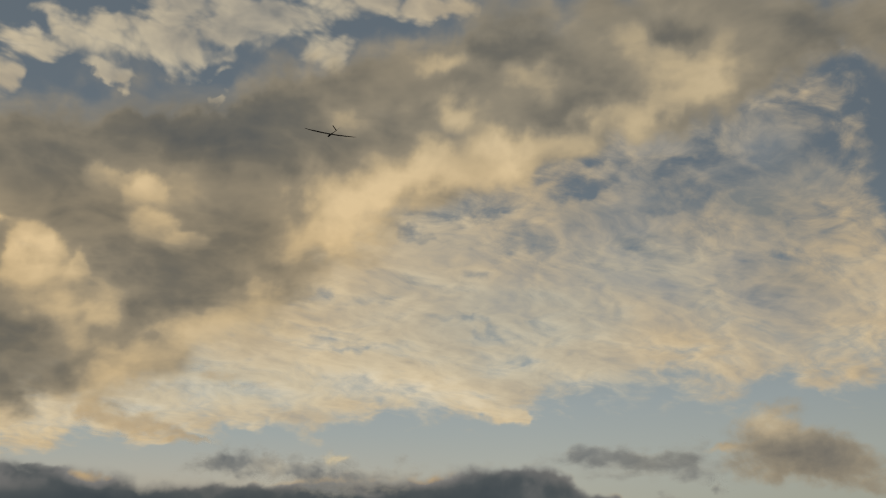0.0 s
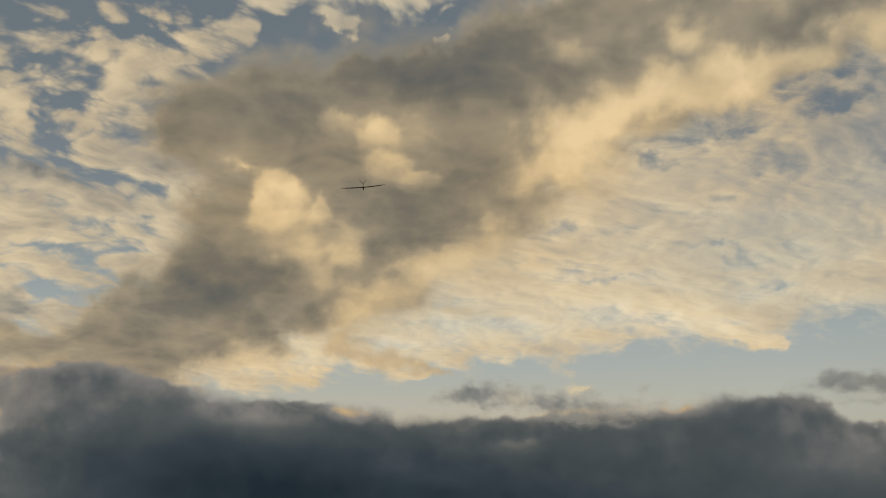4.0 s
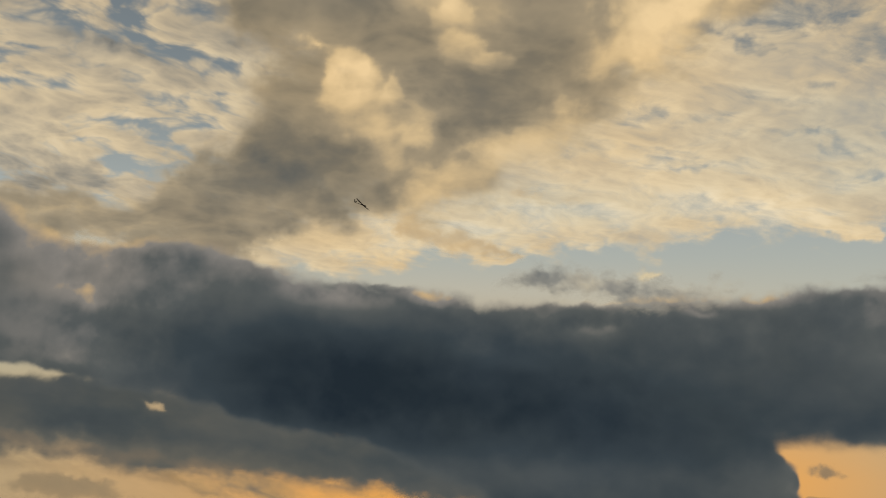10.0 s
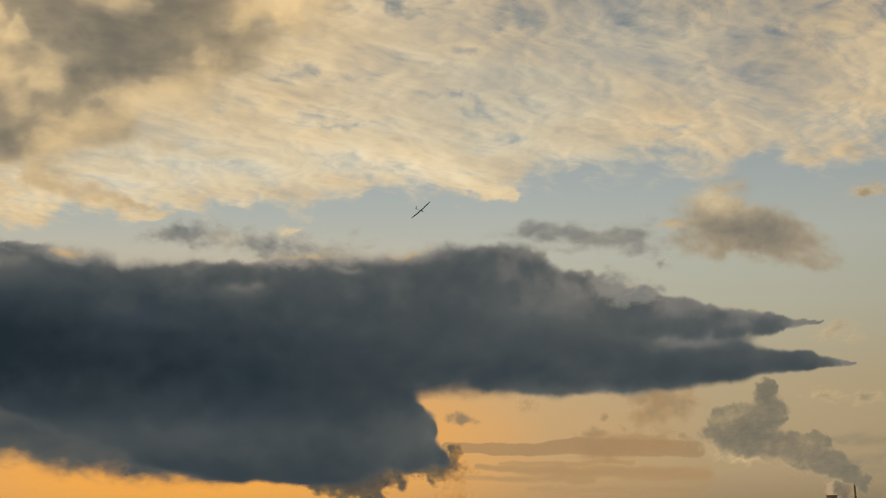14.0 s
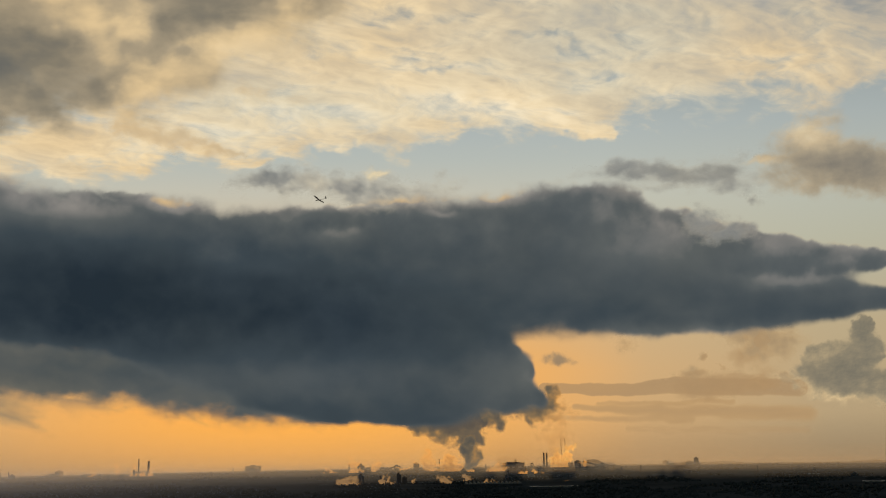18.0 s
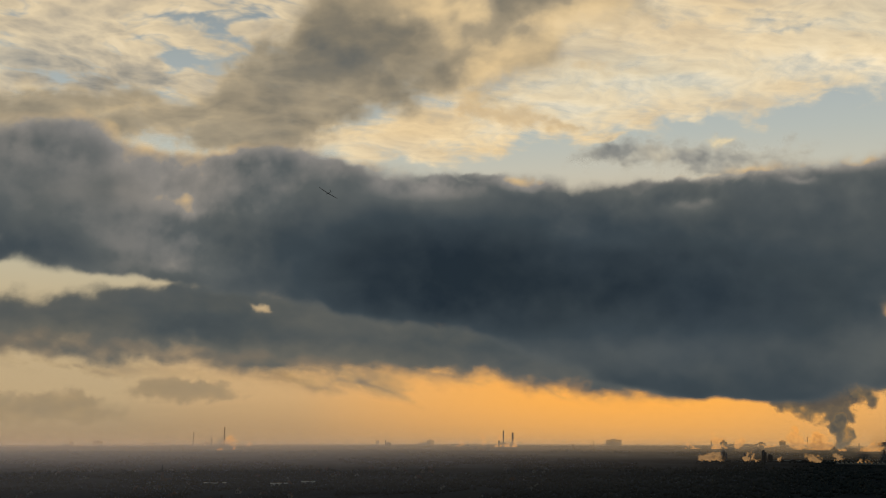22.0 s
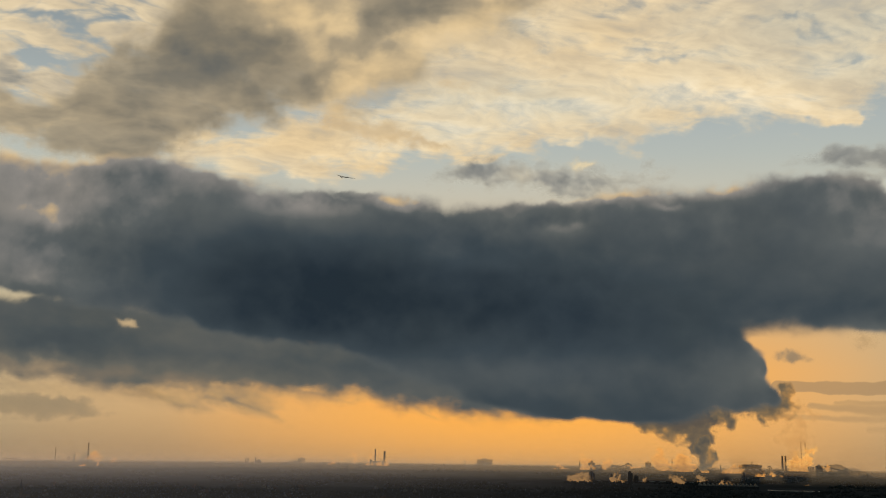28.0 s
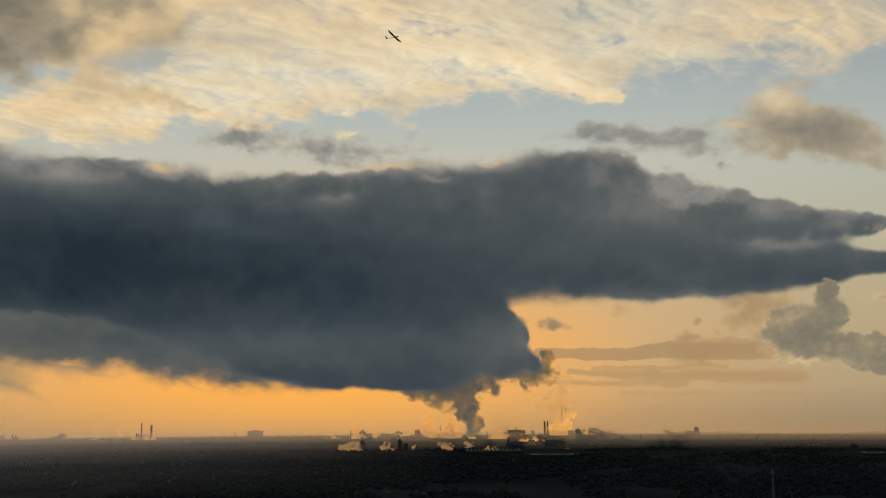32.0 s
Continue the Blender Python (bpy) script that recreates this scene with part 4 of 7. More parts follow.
    paint_tone(puff(4.06, 2.95, 3.82, 0.82, -1, -0.06))
    puff(13.49, 3.45, 0.70, 0.81, 9, -0.90)
    puff(12.99, 4.50, 0.70, 0.27, -27, -0.70)
    puff(12.74, 3.46, 0.32, 0.44, -1, 0.90)
    puff(13.12, 2.05, 0.53, 0.38, -21, 0.95)
    puff(12.17, 4.40, 0.33, 0.27, -1, 0.60)
    puff(13.47, 2.69, 0.27, 0.22, -1, -0.50)
    paint_tone(puff(12.68, 3.47, 0.43, 1.09, 9, -0.14))
    paint_tone(puff(11.59, 3.21, 1.08, 0.66, -1, -0.08))
    puff(-30.67, 7.75, 1.47, 0.57, 4, 0.90)
    puff(-24.80, 7.53, 2.63, 0.65, -1, 0.95)
    puff(-22.39, 6.99, 1.33, 0.38, -8, 0.80)
    paint_tone(puff(-25.57, 7.25, 3.67, 0.27, -1, -0.12))
    paint_tone(puff(-24.36, 11.33, 5.18, 1.84, 4, -0.14))
    paint_tone(puff(-14.69, 11.36, 4.40, 1.65, 2, -0.10))
    paint_tone(puff(-10.20, 11.24, 1.67, 0.39, 1, -0.20))
    paint_tone(puff(-21.70, 10.18, 1.04, 0.27, 3, -0.20))
    paint_tone(puff(-4.89, 11.52, 0.77, 0.16, -8, -0.30))
    paint_tone(puff(6.26, 11.80, 1.93, 0.17, 0, -0.25))
    paint_tone(puff(11.50, 11.98, 0.84, 0.22, -1, -0.25))
    paint_tone(puff(8.51, 11.32, 0.72, 0.17, -1, -0.25))
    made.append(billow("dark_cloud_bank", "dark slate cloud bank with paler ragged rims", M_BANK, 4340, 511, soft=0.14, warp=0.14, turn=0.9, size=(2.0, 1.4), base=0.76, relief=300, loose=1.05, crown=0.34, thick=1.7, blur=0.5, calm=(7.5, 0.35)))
    return made


def build_low_roll():
    made = []
    roll(-35.37, 4.38, 0.83, -29.88, 4.61, 1.01, 1.00)
    roll(-29.88, 4.66, 1.01, -24.69, 4.78, 1.15, 1.00)
    roll(-24.69, 4.65, 1.23, -18.65, 4.45, 1.40, 1.00)
    roll(-18.64, 4.05, 1.24, -12.09, 4.12, 1.33, 1.00)
    roll(-12.09, 3.93, 1.24, -4.31, 3.32, 1.16, 1.00)
    roll(-4.31, 2.91, 1.11, 2.49, 1.74, 0.80, 1.00)
    puff(-23.95, 5.59, 1.55, 0.59, 1, 1.00)
    puff(-21.08, 5.51, 1.59, 0.60, 1, 1.00)
    puff(-13.75, 5.17, 2.49, 0.61, 0, 1.00)
    puff(-26.98, 5.13, 1.25, 0.47, 1, 1.00)
    puff(-17.65, 5.56, 0.60, 0.25, -10, -0.70)
    puff(-7.55, 4.35, 2.07, 0.43, 0, 1.00)
    puff(-25.40, 3.31, 5.17, 0.47, -3, 0.60)
    puff(-15.92, 2.96, 4.39, 0.38, -2, 0.70)
    puff(-8.20, 2.94, 3.33, 0.39, -2, 0.70)
    roll(-22.09, 6.24, 0.43, -19.10, 5.96, 0.60, 0.90)
    roll(-19.10, 5.96, 0.54, -14.68, 5.31, 0.72, 1.00)
    puff(-17.78, 5.59, 0.55, 0.17, -9, -0.70)
    paint_tone(puff(-12.09, 4.89, 6.11, 0.72, -4, -0.12))
    paint_tone(puff(-20.00, 4.85, 2.14, 0.87, 1, 0.16))
    paint_tone(puff(-25.40, 3.45, 6.77, 0.63, -4, -0.14))
    paint_tone(puff(-15.38, 2.97, 6.61, 0.44, -3, -0.20))
    paint_tone(puff(-8.20, 3.49, 3.33, 0.83, 0, 0.10))
    paint_tone(puff(-22.14, 5.63, 3.17, 0.43, 1, -0.05))
    paint_tone(puff(-29.85, 3.90, 2.91, 0.77, 1, -0.08))
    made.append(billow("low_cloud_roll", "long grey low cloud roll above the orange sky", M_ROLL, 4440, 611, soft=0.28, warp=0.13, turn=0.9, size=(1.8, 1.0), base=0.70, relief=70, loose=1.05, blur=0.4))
    return made


def build_scud():
    made = []
    puff(0.10, 13.08, 1.07, 0.49, 1, 0.95)
    puff(1.48, 12.90, 1.35, 0.49, -7, 0.70)
    puff(-1.11, 12.64, 1.60, 0.38, 10, 0.40)
    puff(2.45, 12.58, 1.63, 0.38, 1, 0.40)
    paint_tone(puff(0.10, 13.22, 1.07, 0.43, 1, 0.20))
    paint_tone(puff(2.17, 12.85, 1.36, 0.38, 1, -0.20))
    made.append(billow("scud_cloud", "small ragged grey scud cloud", M_SCUD, 3990, 711, soft=0.40, warp=0.12, turn=1.4, size=(0.9, 0.6), base=0.55, relief=60, loose=1.2, step=0.05))
    puff(4.40, 12.50, 1.23, 0.61, -8, 0.90)
    puff(5.38, 13.27, 0.55, 0.28, 0, 0.80)
    puff(3.28, 12.73, 0.60, 0.27, -30, 0.70)
    puff(6.22, 12.20, 1.66, 0.50, 0, 0.55)
    puff(8.35, 12.61, 1.39, 0.39, -1, 0.35)
    puff(8.78, 13.02, 0.55, 0.22, -1, 0.35)
    paint_tone(puff(5.35, 13.36, 0.66, 0.25, 0, -0.50))
    paint_tone(puff(4.40, 12.39, 0.99, 0.44, 0, 0.20))
    made.append(billow("scud_cloud", "small ragged grey scud cloud with a pale crest", M_SCUD, 3990, 731, soft=0.40, warp=0.12, turn=1.4, size=(0.9, 0.6), base=0.52, relief=60, loose=1.2, step=0.05))
    roll(16.78, 13.30, 0.28, 20.02, 12.88, 0.46, 1.00)
    roll(20.02, 12.88, 0.46, 22.51, 12.46, 0.54, 0.95)
    puff(23.60, 12.20, 1.23, 0.60, -9, 0.60)
    puff(18.87, 12.33, 1.92, 0.44, -3, 0.45)
    puff(22.84, 13.48, 0.81, 0.33, -4, 0.35)
    puff(15.49, 13.02, 1.11, 0.28, -2, 0.30)
    made.append(billow("scud_cloud", "broad grey streak of scud cloud", M_SCUD, 3990, 751, soft=0.34, warp=0.10, turn=1.2, size=(1.4, 0.7), base=0.60, relief=60, loose=1.2, step=0.05))
    puff(23.96, 11.22, 0.37, 0.27, -4, 0.60)
    made.append(billow("scud_cloud", "tiny grey wisp of scud above the bank", M_SCUD, 3990, 773, soft=0.36, warp=0.10, turn=1.6, size=(0.7, 0.5), base=0.62, relief=60, loose=1.2, step=0.05))
    puff(21.30, 10.49, 0.71, 0.55, 7, 0.95)
    puff(23.20, 10.01, 0.65, 0.36, -24, 0.85)
    puff(22.22, 9.67, 0.81, 0.38, -3, 0.70)
    made.append(billow("scud_cloud", "ragged grey scud fragments above the bank", M_SCUD, 3990, 771, soft=0.36, warp=0.10, turn=1.6, size=(0.7, 0.5), base=0.62, relief=60, loose=1.2, step=0.05))
    puff(27.44, 12.82, 2.20, 1.18, -13, 1.00)
    puff(26.72, 14.07, 1.11, 0.85, -25, 0.75)
    puff(29.40, 12.31, 1.58, 0.95, -18, 0.95)
    puff(24.34, 13.08, 0.74, 0.19, 1, 0.85)
    puff(27.59, 14.96, 0.52, 0.32, -5, 0.45)
    puff(30.76, 11.47, 1.25, 0.74, -5, 0.50)
    puff(25.78, 12.06, 1.58, 0.60, -4, 0.60)
    puff(31.35, 10.81, 1.00, 0.42, -5, 0.45)
    # pale lit upper left and darker body, painted by tone
    paint_tone(puff(26.59, 14.16, 1.58, 0.90, -25, -0.42))
    paint_tone(puff(24.48, 13.05, 0.96, 0.27, -4, -0.32))
    paint_tone(puff(28.10, 12.61, 2.06, 0.80, -13, 0.30))
    paint_tone(puff(26.57, 11.86, 2.08, 0.38, -5, -0.05))
    paint_tone(puff(30.55, 12.07, 1.00, 0.79, -5, -0.08))
    made.append(billow("evening_cloud", "tan cumulus with evening light painted into its glow", M_PINK, 3990, 791, soft=0.26, warp=0.10, turn=1.2, size=(1.2, 0.9), base=0.55, relief=120, loose=1.1, step=0.05))
    puff(31.73, 7.60, 1.23, 0.53, -4, 0.50)
    made.append(billow("scud_cloud", "faint grey scud wisp beside the bank", M_TOWER, 4080, 1371, soft=0.40, warp=0.10, turn=1.4, size=(0.9, 0.6), base=0.35, relief=40, loose=1.2, step=0.05))
    puff(33.78, 14.11, 0.96, 0.31, 4, 0.70)
    made.append(billow("scud_cloud", "small pale wisp below the cloud sheet", M_TOWER, 4080, 1373, soft=0.40, warp=0.10, turn=1.4, size=(0.9, 0.6), base=0.35, relief=40, loose=1.2, step=0.05))
    puff(30.99, 4.62, 0.99, 0.26, -3, 0.60)
    made.append(billow("scud_cloud", "faint flat grey wisp above the steam", M_TOWER, 4080, 1375, soft=0.40, warp=0.10, turn=1.4, size=(0.9, 0.6), base=0.35, relief=40, loose=1.2, step=0.05))
    puff(32.84, 4.39, 0.73, 0.26, -3, 0.60)
    made.append(billow("scud_cloud", "small faint grey wisp above the steam", M_TOWER, 4080, 1371, soft=0.40, warp=0.10, turn=1.4, size=(0.9, 0.6), base=0.35, relief=40, loose=1.2, step=0.05))
    puff(28.40, 5.01, 0.49, 0.53, -3, 1.00)
    puff(28.36, 4.06, 0.92, 0.96, -3, 1.00)
    puff(26.78, 3.80, 0.94, 0.53, 8, 0.95)
    puff(27.29, 2.82, 1.48, 1.02, -18, 1.00)
    puff(26.02, 3.30, 0.63, 0.70, -2, 0.80)
    puff(29.55, 2.19, 1.19, 0.84, -18, 1.00)
    puff(30.38, 2.55, 0.60, 0.42, -2, 1.00)
    puff(30.76, 1.63, 0.98, 0.63, -18, 1.00)
    puff(31.71, 1.08, 0.82, 0.47, -23, 1.00)
    puff(32.35, 0.62, 0.31, 0.36, -2, 1.00)
    puff(32.45, 0.29, 0.15, 0.26, -1, 1.00)
    puff(25.97, 2.44, 1.29, 0.70, -23, 0.40)
    paint_tone(puff(26.58, 3.81, 0.89, 0.42, 18, -0.30))
    paint_tone(puff(27.96, 4.23, 0.46, 0.37, -3, -0.12))
    paint_tone(puff(28.77, 1.95, 2.24, 0.69, -23, -0.14))
    paint_tone(puff(30.08, 2.56, 0.75, 0.37, -2, -0.20))
    paint_tone(puff(27.56, 2.92, 1.28, 0.69, -2, 0.16))
    paint_tone(puff(28.41, 4.75, 0.41, 0.48, -3, 0.12))
    paint_tone(puff(26.19, 1.90, 1.79, 0.48, -22, -0.30))
    # golden light painted along the lower edge
    paint_tone(roll(26.96, 1.75, 0.26, 31.18, 0.58, 0.20, -0.35))
    made.append(billow("steam_cumulus", "hazy grey cumulus of steam rising over a power station", M_TOWER, 3990, 811, soft=0.12, warp=0.09, turn=2.2, size=(0.55, 0.5), base=0.62, relief=120, loose=1.1, step=0.04))
    return made


def build_funnel():
    made = []
    roll(7.29, 1.12, 0.44, 8.93, 0.84, 0.60, 1.00)
    puff(9.40, 0.73, 0.98, 0.60, -8, 1.00)
    puff(9.82, 0.24, 0.49, 0.43, 0, 1.00)
    puff(9.35, 1.27, 1.63, 0.44, -4, 1.00)
    puff(9.70, -0.17, 0.30, 0.38, 0, 0.95)
    puff(8.25, 0.93, 1.09, 0.38, 0, 0.90)
    puff(8.29, 0.11, 0.71, 0.16, -20, 0.45)
    puff(7.70, 0.47, 0.60, 0.16, -10, 0.40)
    paint_tone(puff(8.94, 1.11, 1.91, 0.38, 0, 0.20))
    paint_tone(puff(9.88, 0.24, 0.38, 0.65, 0, -0.20))
    paint_tone(puff(8.10, 0.30, 1.36, 0.22, -15, -0.25))
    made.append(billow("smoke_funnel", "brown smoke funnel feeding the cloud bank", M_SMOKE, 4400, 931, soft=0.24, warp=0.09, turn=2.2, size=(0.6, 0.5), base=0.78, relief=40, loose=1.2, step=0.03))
    puff(11.11, 1.08, 0.36, 0.46, 24, 0.95)
    puff(10.84, 1.41, 0.55, 0.33, -1, 0.80)
    puff(12.83, 1.48, 0.72, 0.38, 9, 0.85)
    puff(13.50, 1.90, 0.50, 0.38, 28, 0.85)
    puff(13.84, 2.36, 0.30, 0.30, -1, 0.80)
    puff(14.08, 1.73, 0.50, 0.33, -11, 0.60)
    puff(13.54, 1.14, 0.72, 0.27, 14, 0.55)
    puff(12.00, 1.58, 0.55, 0.27, -1, 0.70)
    paint_tone(puff(14.09, 2.08, 0.44, 0.71, -1, -0.35))
    paint_tone(puff(13.64, 1.00, 0.72, 0.27, -1, -0.30))
    made.append(billow("scud_cloud", "dark shreds at the edge of the bank", M_SMOKE, 4395, 911, soft=0.26, warp=0.08, turn=2.2, size=(0.5, 0.4), base=0.68, relief=40, loose=1.2, step=0.035))
    puff(14.08, 3.92, 0.47, 0.30, -9, 1.00)
    puff(14.83, 3.93, 0.39, 0.22, -1, 0.50)
    made.append(billow("haze_cloud", "small dark shred below the bank", M_SHRED, 4450, 893, soft=0.34, warp=0.08, turn=2.0, size=(0.7, 0.6), base=0.8, relief=40, loose=1.2, step=0.045))
    puff(17.48, 4.55, 0.50, 0.44, -2, 0.50)
    made.append(billow("haze_cloud", "faint tan shred hanging below the bank", M_SHRED, 4450, 895, soft=0.34, warp=0.08, turn=2.0, size=(0.7, 0.6), base=0.55, relief=40, loose=1.2, step=0.045))
    puff(21.05, 3.89, 0.19, 0.19, -2, 0.80)
    puff(20.58, 3.14, 0.54, 0.27, -2, 0.60)
    puff(21.11, 2.86, 1.35, 0.27, -2, 0.50)
    made.append(billow("haze_cloud", "small tan shreds over the streak cloud", M_SHRED, 4450, 897, soft=0.34, warp=0.08, turn=2.0, size=(0.7, 0.6), base=0.55, relief=40, loose=1.2, step=0.045))
    puff(24.97, 2.87, 0.29, 0.19, -12, 0.90)
    made.append(billow("haze_cloud", "tiny dark shred beside the steam", M_SHRED, 4450, 899, soft=0.34, warp=0.08, turn=2.0, size=(0.7, 0.6), base=0.55, relief=40, loose=1.2, step=0.045))
    puff(24.17, 4.79, 1.32, 0.71, -7, 0.90)
    puff(22.98, 5.11, 1.18, 0.55, -2, 0.80)
    puff(24.67, 4.10, 0.69, 0.43, -2, 0.60)
    puff(23.60, 4.13, 0.53, 0.54, -2, 0.50)
    puff(23.33, 4.01, 0.64, 0.27, -2, 0.50)
    made.append(billow("haze_cloud", "faint shreds hanging below the bank", M_SHRED, 4450, 891, soft=0.34, warp=0.08, turn=2.0, size=(0.7, 0.6), base=0.55, relief=40, loose=1.2, step=0.045))
    return made


def build_streaks():
    made = []
    roll(13.46, 2.61, 0.24, 17.43, 2.39, 0.29, 1.00)
    roll(17.43, 2.39, 0.29, 19.77, 2.56, 0.38, 1.00)
    roll(19.77, 2.56, 0.38, 25.44, 2.31, 0.40, 1.00)
    puff(19.90, 2.74, 0.56, 0.21, -1, 1.00)
    made.append(billow("haze_streak", "long flat brown streak cloud in the orange sky", M_BAND, 4450, 871, soft=0.10, warp=0.03, turn=1.0, size=(2.4, 0.5), base=0.7, relief=20, loose=1.1, step=0.03))
    roll(14.90, 1.59, 0.13, 18.94, 1.38, 0.28, 0.80)
    roll(18.94, 1.38, 0.28, 25.84, 1.13, 0.35, 0.80)
    roll(13.41, 1.10, 0.11, 20.45, 0.94, 0.15, 0.60)
    roll(16.10, 1.79, 0.08, 22.49, 1.75, 0.10, 0.60)
    roll(17.35, 0.58, 0.16, 25.79, 0.32, 0.21, 0.40)
    made.append(billow("haze_streak", "broad faint brown streaks of cloud in the evening glow", M_BAND, 4455, 873, soft=0.3, warp=0.05, turn=0.8, size=(2.6, 0.4), base=0.5, relief=20, loose=1.2, step=0.03))
    puff(20.98, 2.40, 1.10, 0.53, -1, 0.90)
    puff(20.69, 3.17, 0.56, 0.18, 9, 0.70)
    puff(21.11, 3.90, 0.15, 0.16, -2, 0.70)
    puff(22.04, 3.35, 0.15, 0.13, -2, 0.60)
    puff(22.55, 2.68, 0.74, 0.42, -1, 0.80)
    puff(23.77, 2.60, 0.82, 0.36, -1, 0.80)
    made.append(billow("haze_cloud", "ragged tan heaps standing on the streak cloud", M_BAND, 4440, 877, soft=0.3, warp=0.08, turn=2.2, size=(0.7, 0.6), base=0.6, relief=30, loose=1.2, step=0.03))
    puff(23.77, 4.65, 0.73, 0.57, -2, 0.65)
    puff(22.98, 3.76, 0.64, 0.37, -2, 0.60)
    puff(24.05, 3.21, 0.58, 0.31, -2, 0.50)
    puff(17.53, 4.58, 0.52, 0.22, -2, 0.50)
    made.append(billow("haze_cloud", "tan wisps drooping from the tip of the bank", M_BAND, 4445, 879, soft=0.4, warp=0.10, turn=1.8, size=(0.7, 0.6), base=0.6, relief=30, loose=1.2, step=0.04))
    puff(-27.00, 0.64, 1.67, 0.47, 1, 1.00)
    puff(-26.40, 1.12, 0.56, 0.32, 1, 1.00)
    puff(-27.57, 0.99, 0.50, 0.26, 1, 1.00)
    puff(-25.62, 0.98, 0.36, 0.18, 1, 1.00)
    puff(-28.98, 0.50, 1.59, 0.52, 1, 0.90)
    puff(-29.87, 1.02, 0.59, 0.26, 1, 0.70)
    puff(-25.20, 0.30, 1.29, 0.32, 1, 0.70)
    paint_tone(puff(-26.53, 1.17, 0.76, 0.21, 1, -0.15))
    paint_tone(puff(-27.48, 0.16, 4.08, 0.37, 1, -0.20))
    made.append(billow("haze_cloud", "faint low cumulus in the haze", M_HEAP, 4450, 851, soft=0.34, warp=0.09, turn=1.8, size=(0.8, 0.6), base=0.62, relief=40, loose=1.1, step=0.035))
    puff(-21.34, 1.38, 2.03, 0.40, 1, 1.00)
    puff(-21.75, 1.75, 0.96, 0.24, 1, 1.00)
    puff(-20.42, 1.70, 0.70, 0.22, 1, 1.00)
    puff(-22.67, 1.52, 0.79, 0.21, 1, 1.00)
    puff(-19.20, 1.26, 0.70, 0.16, 1, 0.60)
    paint_tone(puff(-21.33, 1.06, 2.14, 0.22, 1, -0.12))
    made.append(billow("haze_cloud", "faint grey cloud in the orange haze", M_HEAP, 4450, 831, soft=0.34, warp=0.10, turn=1.6, size=(1.2, 0.6), base=0.66, relief=40, loose=1.1, step=0.035))
    return made


def build_smoke():
    made = []
    roll(9.69, -1.10, 0.22, 9.89, -0.75, 0.36, 1.00)
    roll(9.95, -0.70, 0.36, 9.65, -0.26, 0.27, 1.00)
    roll(9.65, -0.29, 0.27, 9.82, 0.11, 0.22, 1.00)
    puff(10.08, -0.76, 0.19, 0.24, -1, 1.00)
    paint_tone(puff(10.03, -0.70, 0.27, 0.48, -1, -0.25))
    paint_tone(puff(9.54, -0.42, 0.22, 0.38, -1, 0.10))
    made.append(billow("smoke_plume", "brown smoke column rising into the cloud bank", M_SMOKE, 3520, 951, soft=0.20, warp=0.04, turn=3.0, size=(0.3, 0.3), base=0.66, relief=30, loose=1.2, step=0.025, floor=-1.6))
    puff(13.83, 0.02, 0.38, 0.49, 9, 0.60)
    puff(14.02, 0.83, 0.44, 0.54, 18, 0.50)
    puff(13.67, 0.43, 0.27, 0.33, -1, 0.50)
    puff(14.53, 1.36, 0.44, 0.55, 18, 0.45)
    puff(14.14, -0.53, 0.33, 0.54, -11, 0.55)
    puff(13.17, 0.17, 0.22, 0.22, -1, 0.50)
    puff(14.62, 0.00, 0.33, 0.32, -1, 0.35)
    made.append(billow("smoke_plume", "thin smoke wisps, golden light painted in, drifting up to the bank", M_SMOKE_LIT, 3520, 971, soft=0.45, warp=0.06, turn=2.5, size=(0.5, 0.5), base=0.3, relief=30, loose=1.3, step=0.03))
    return made


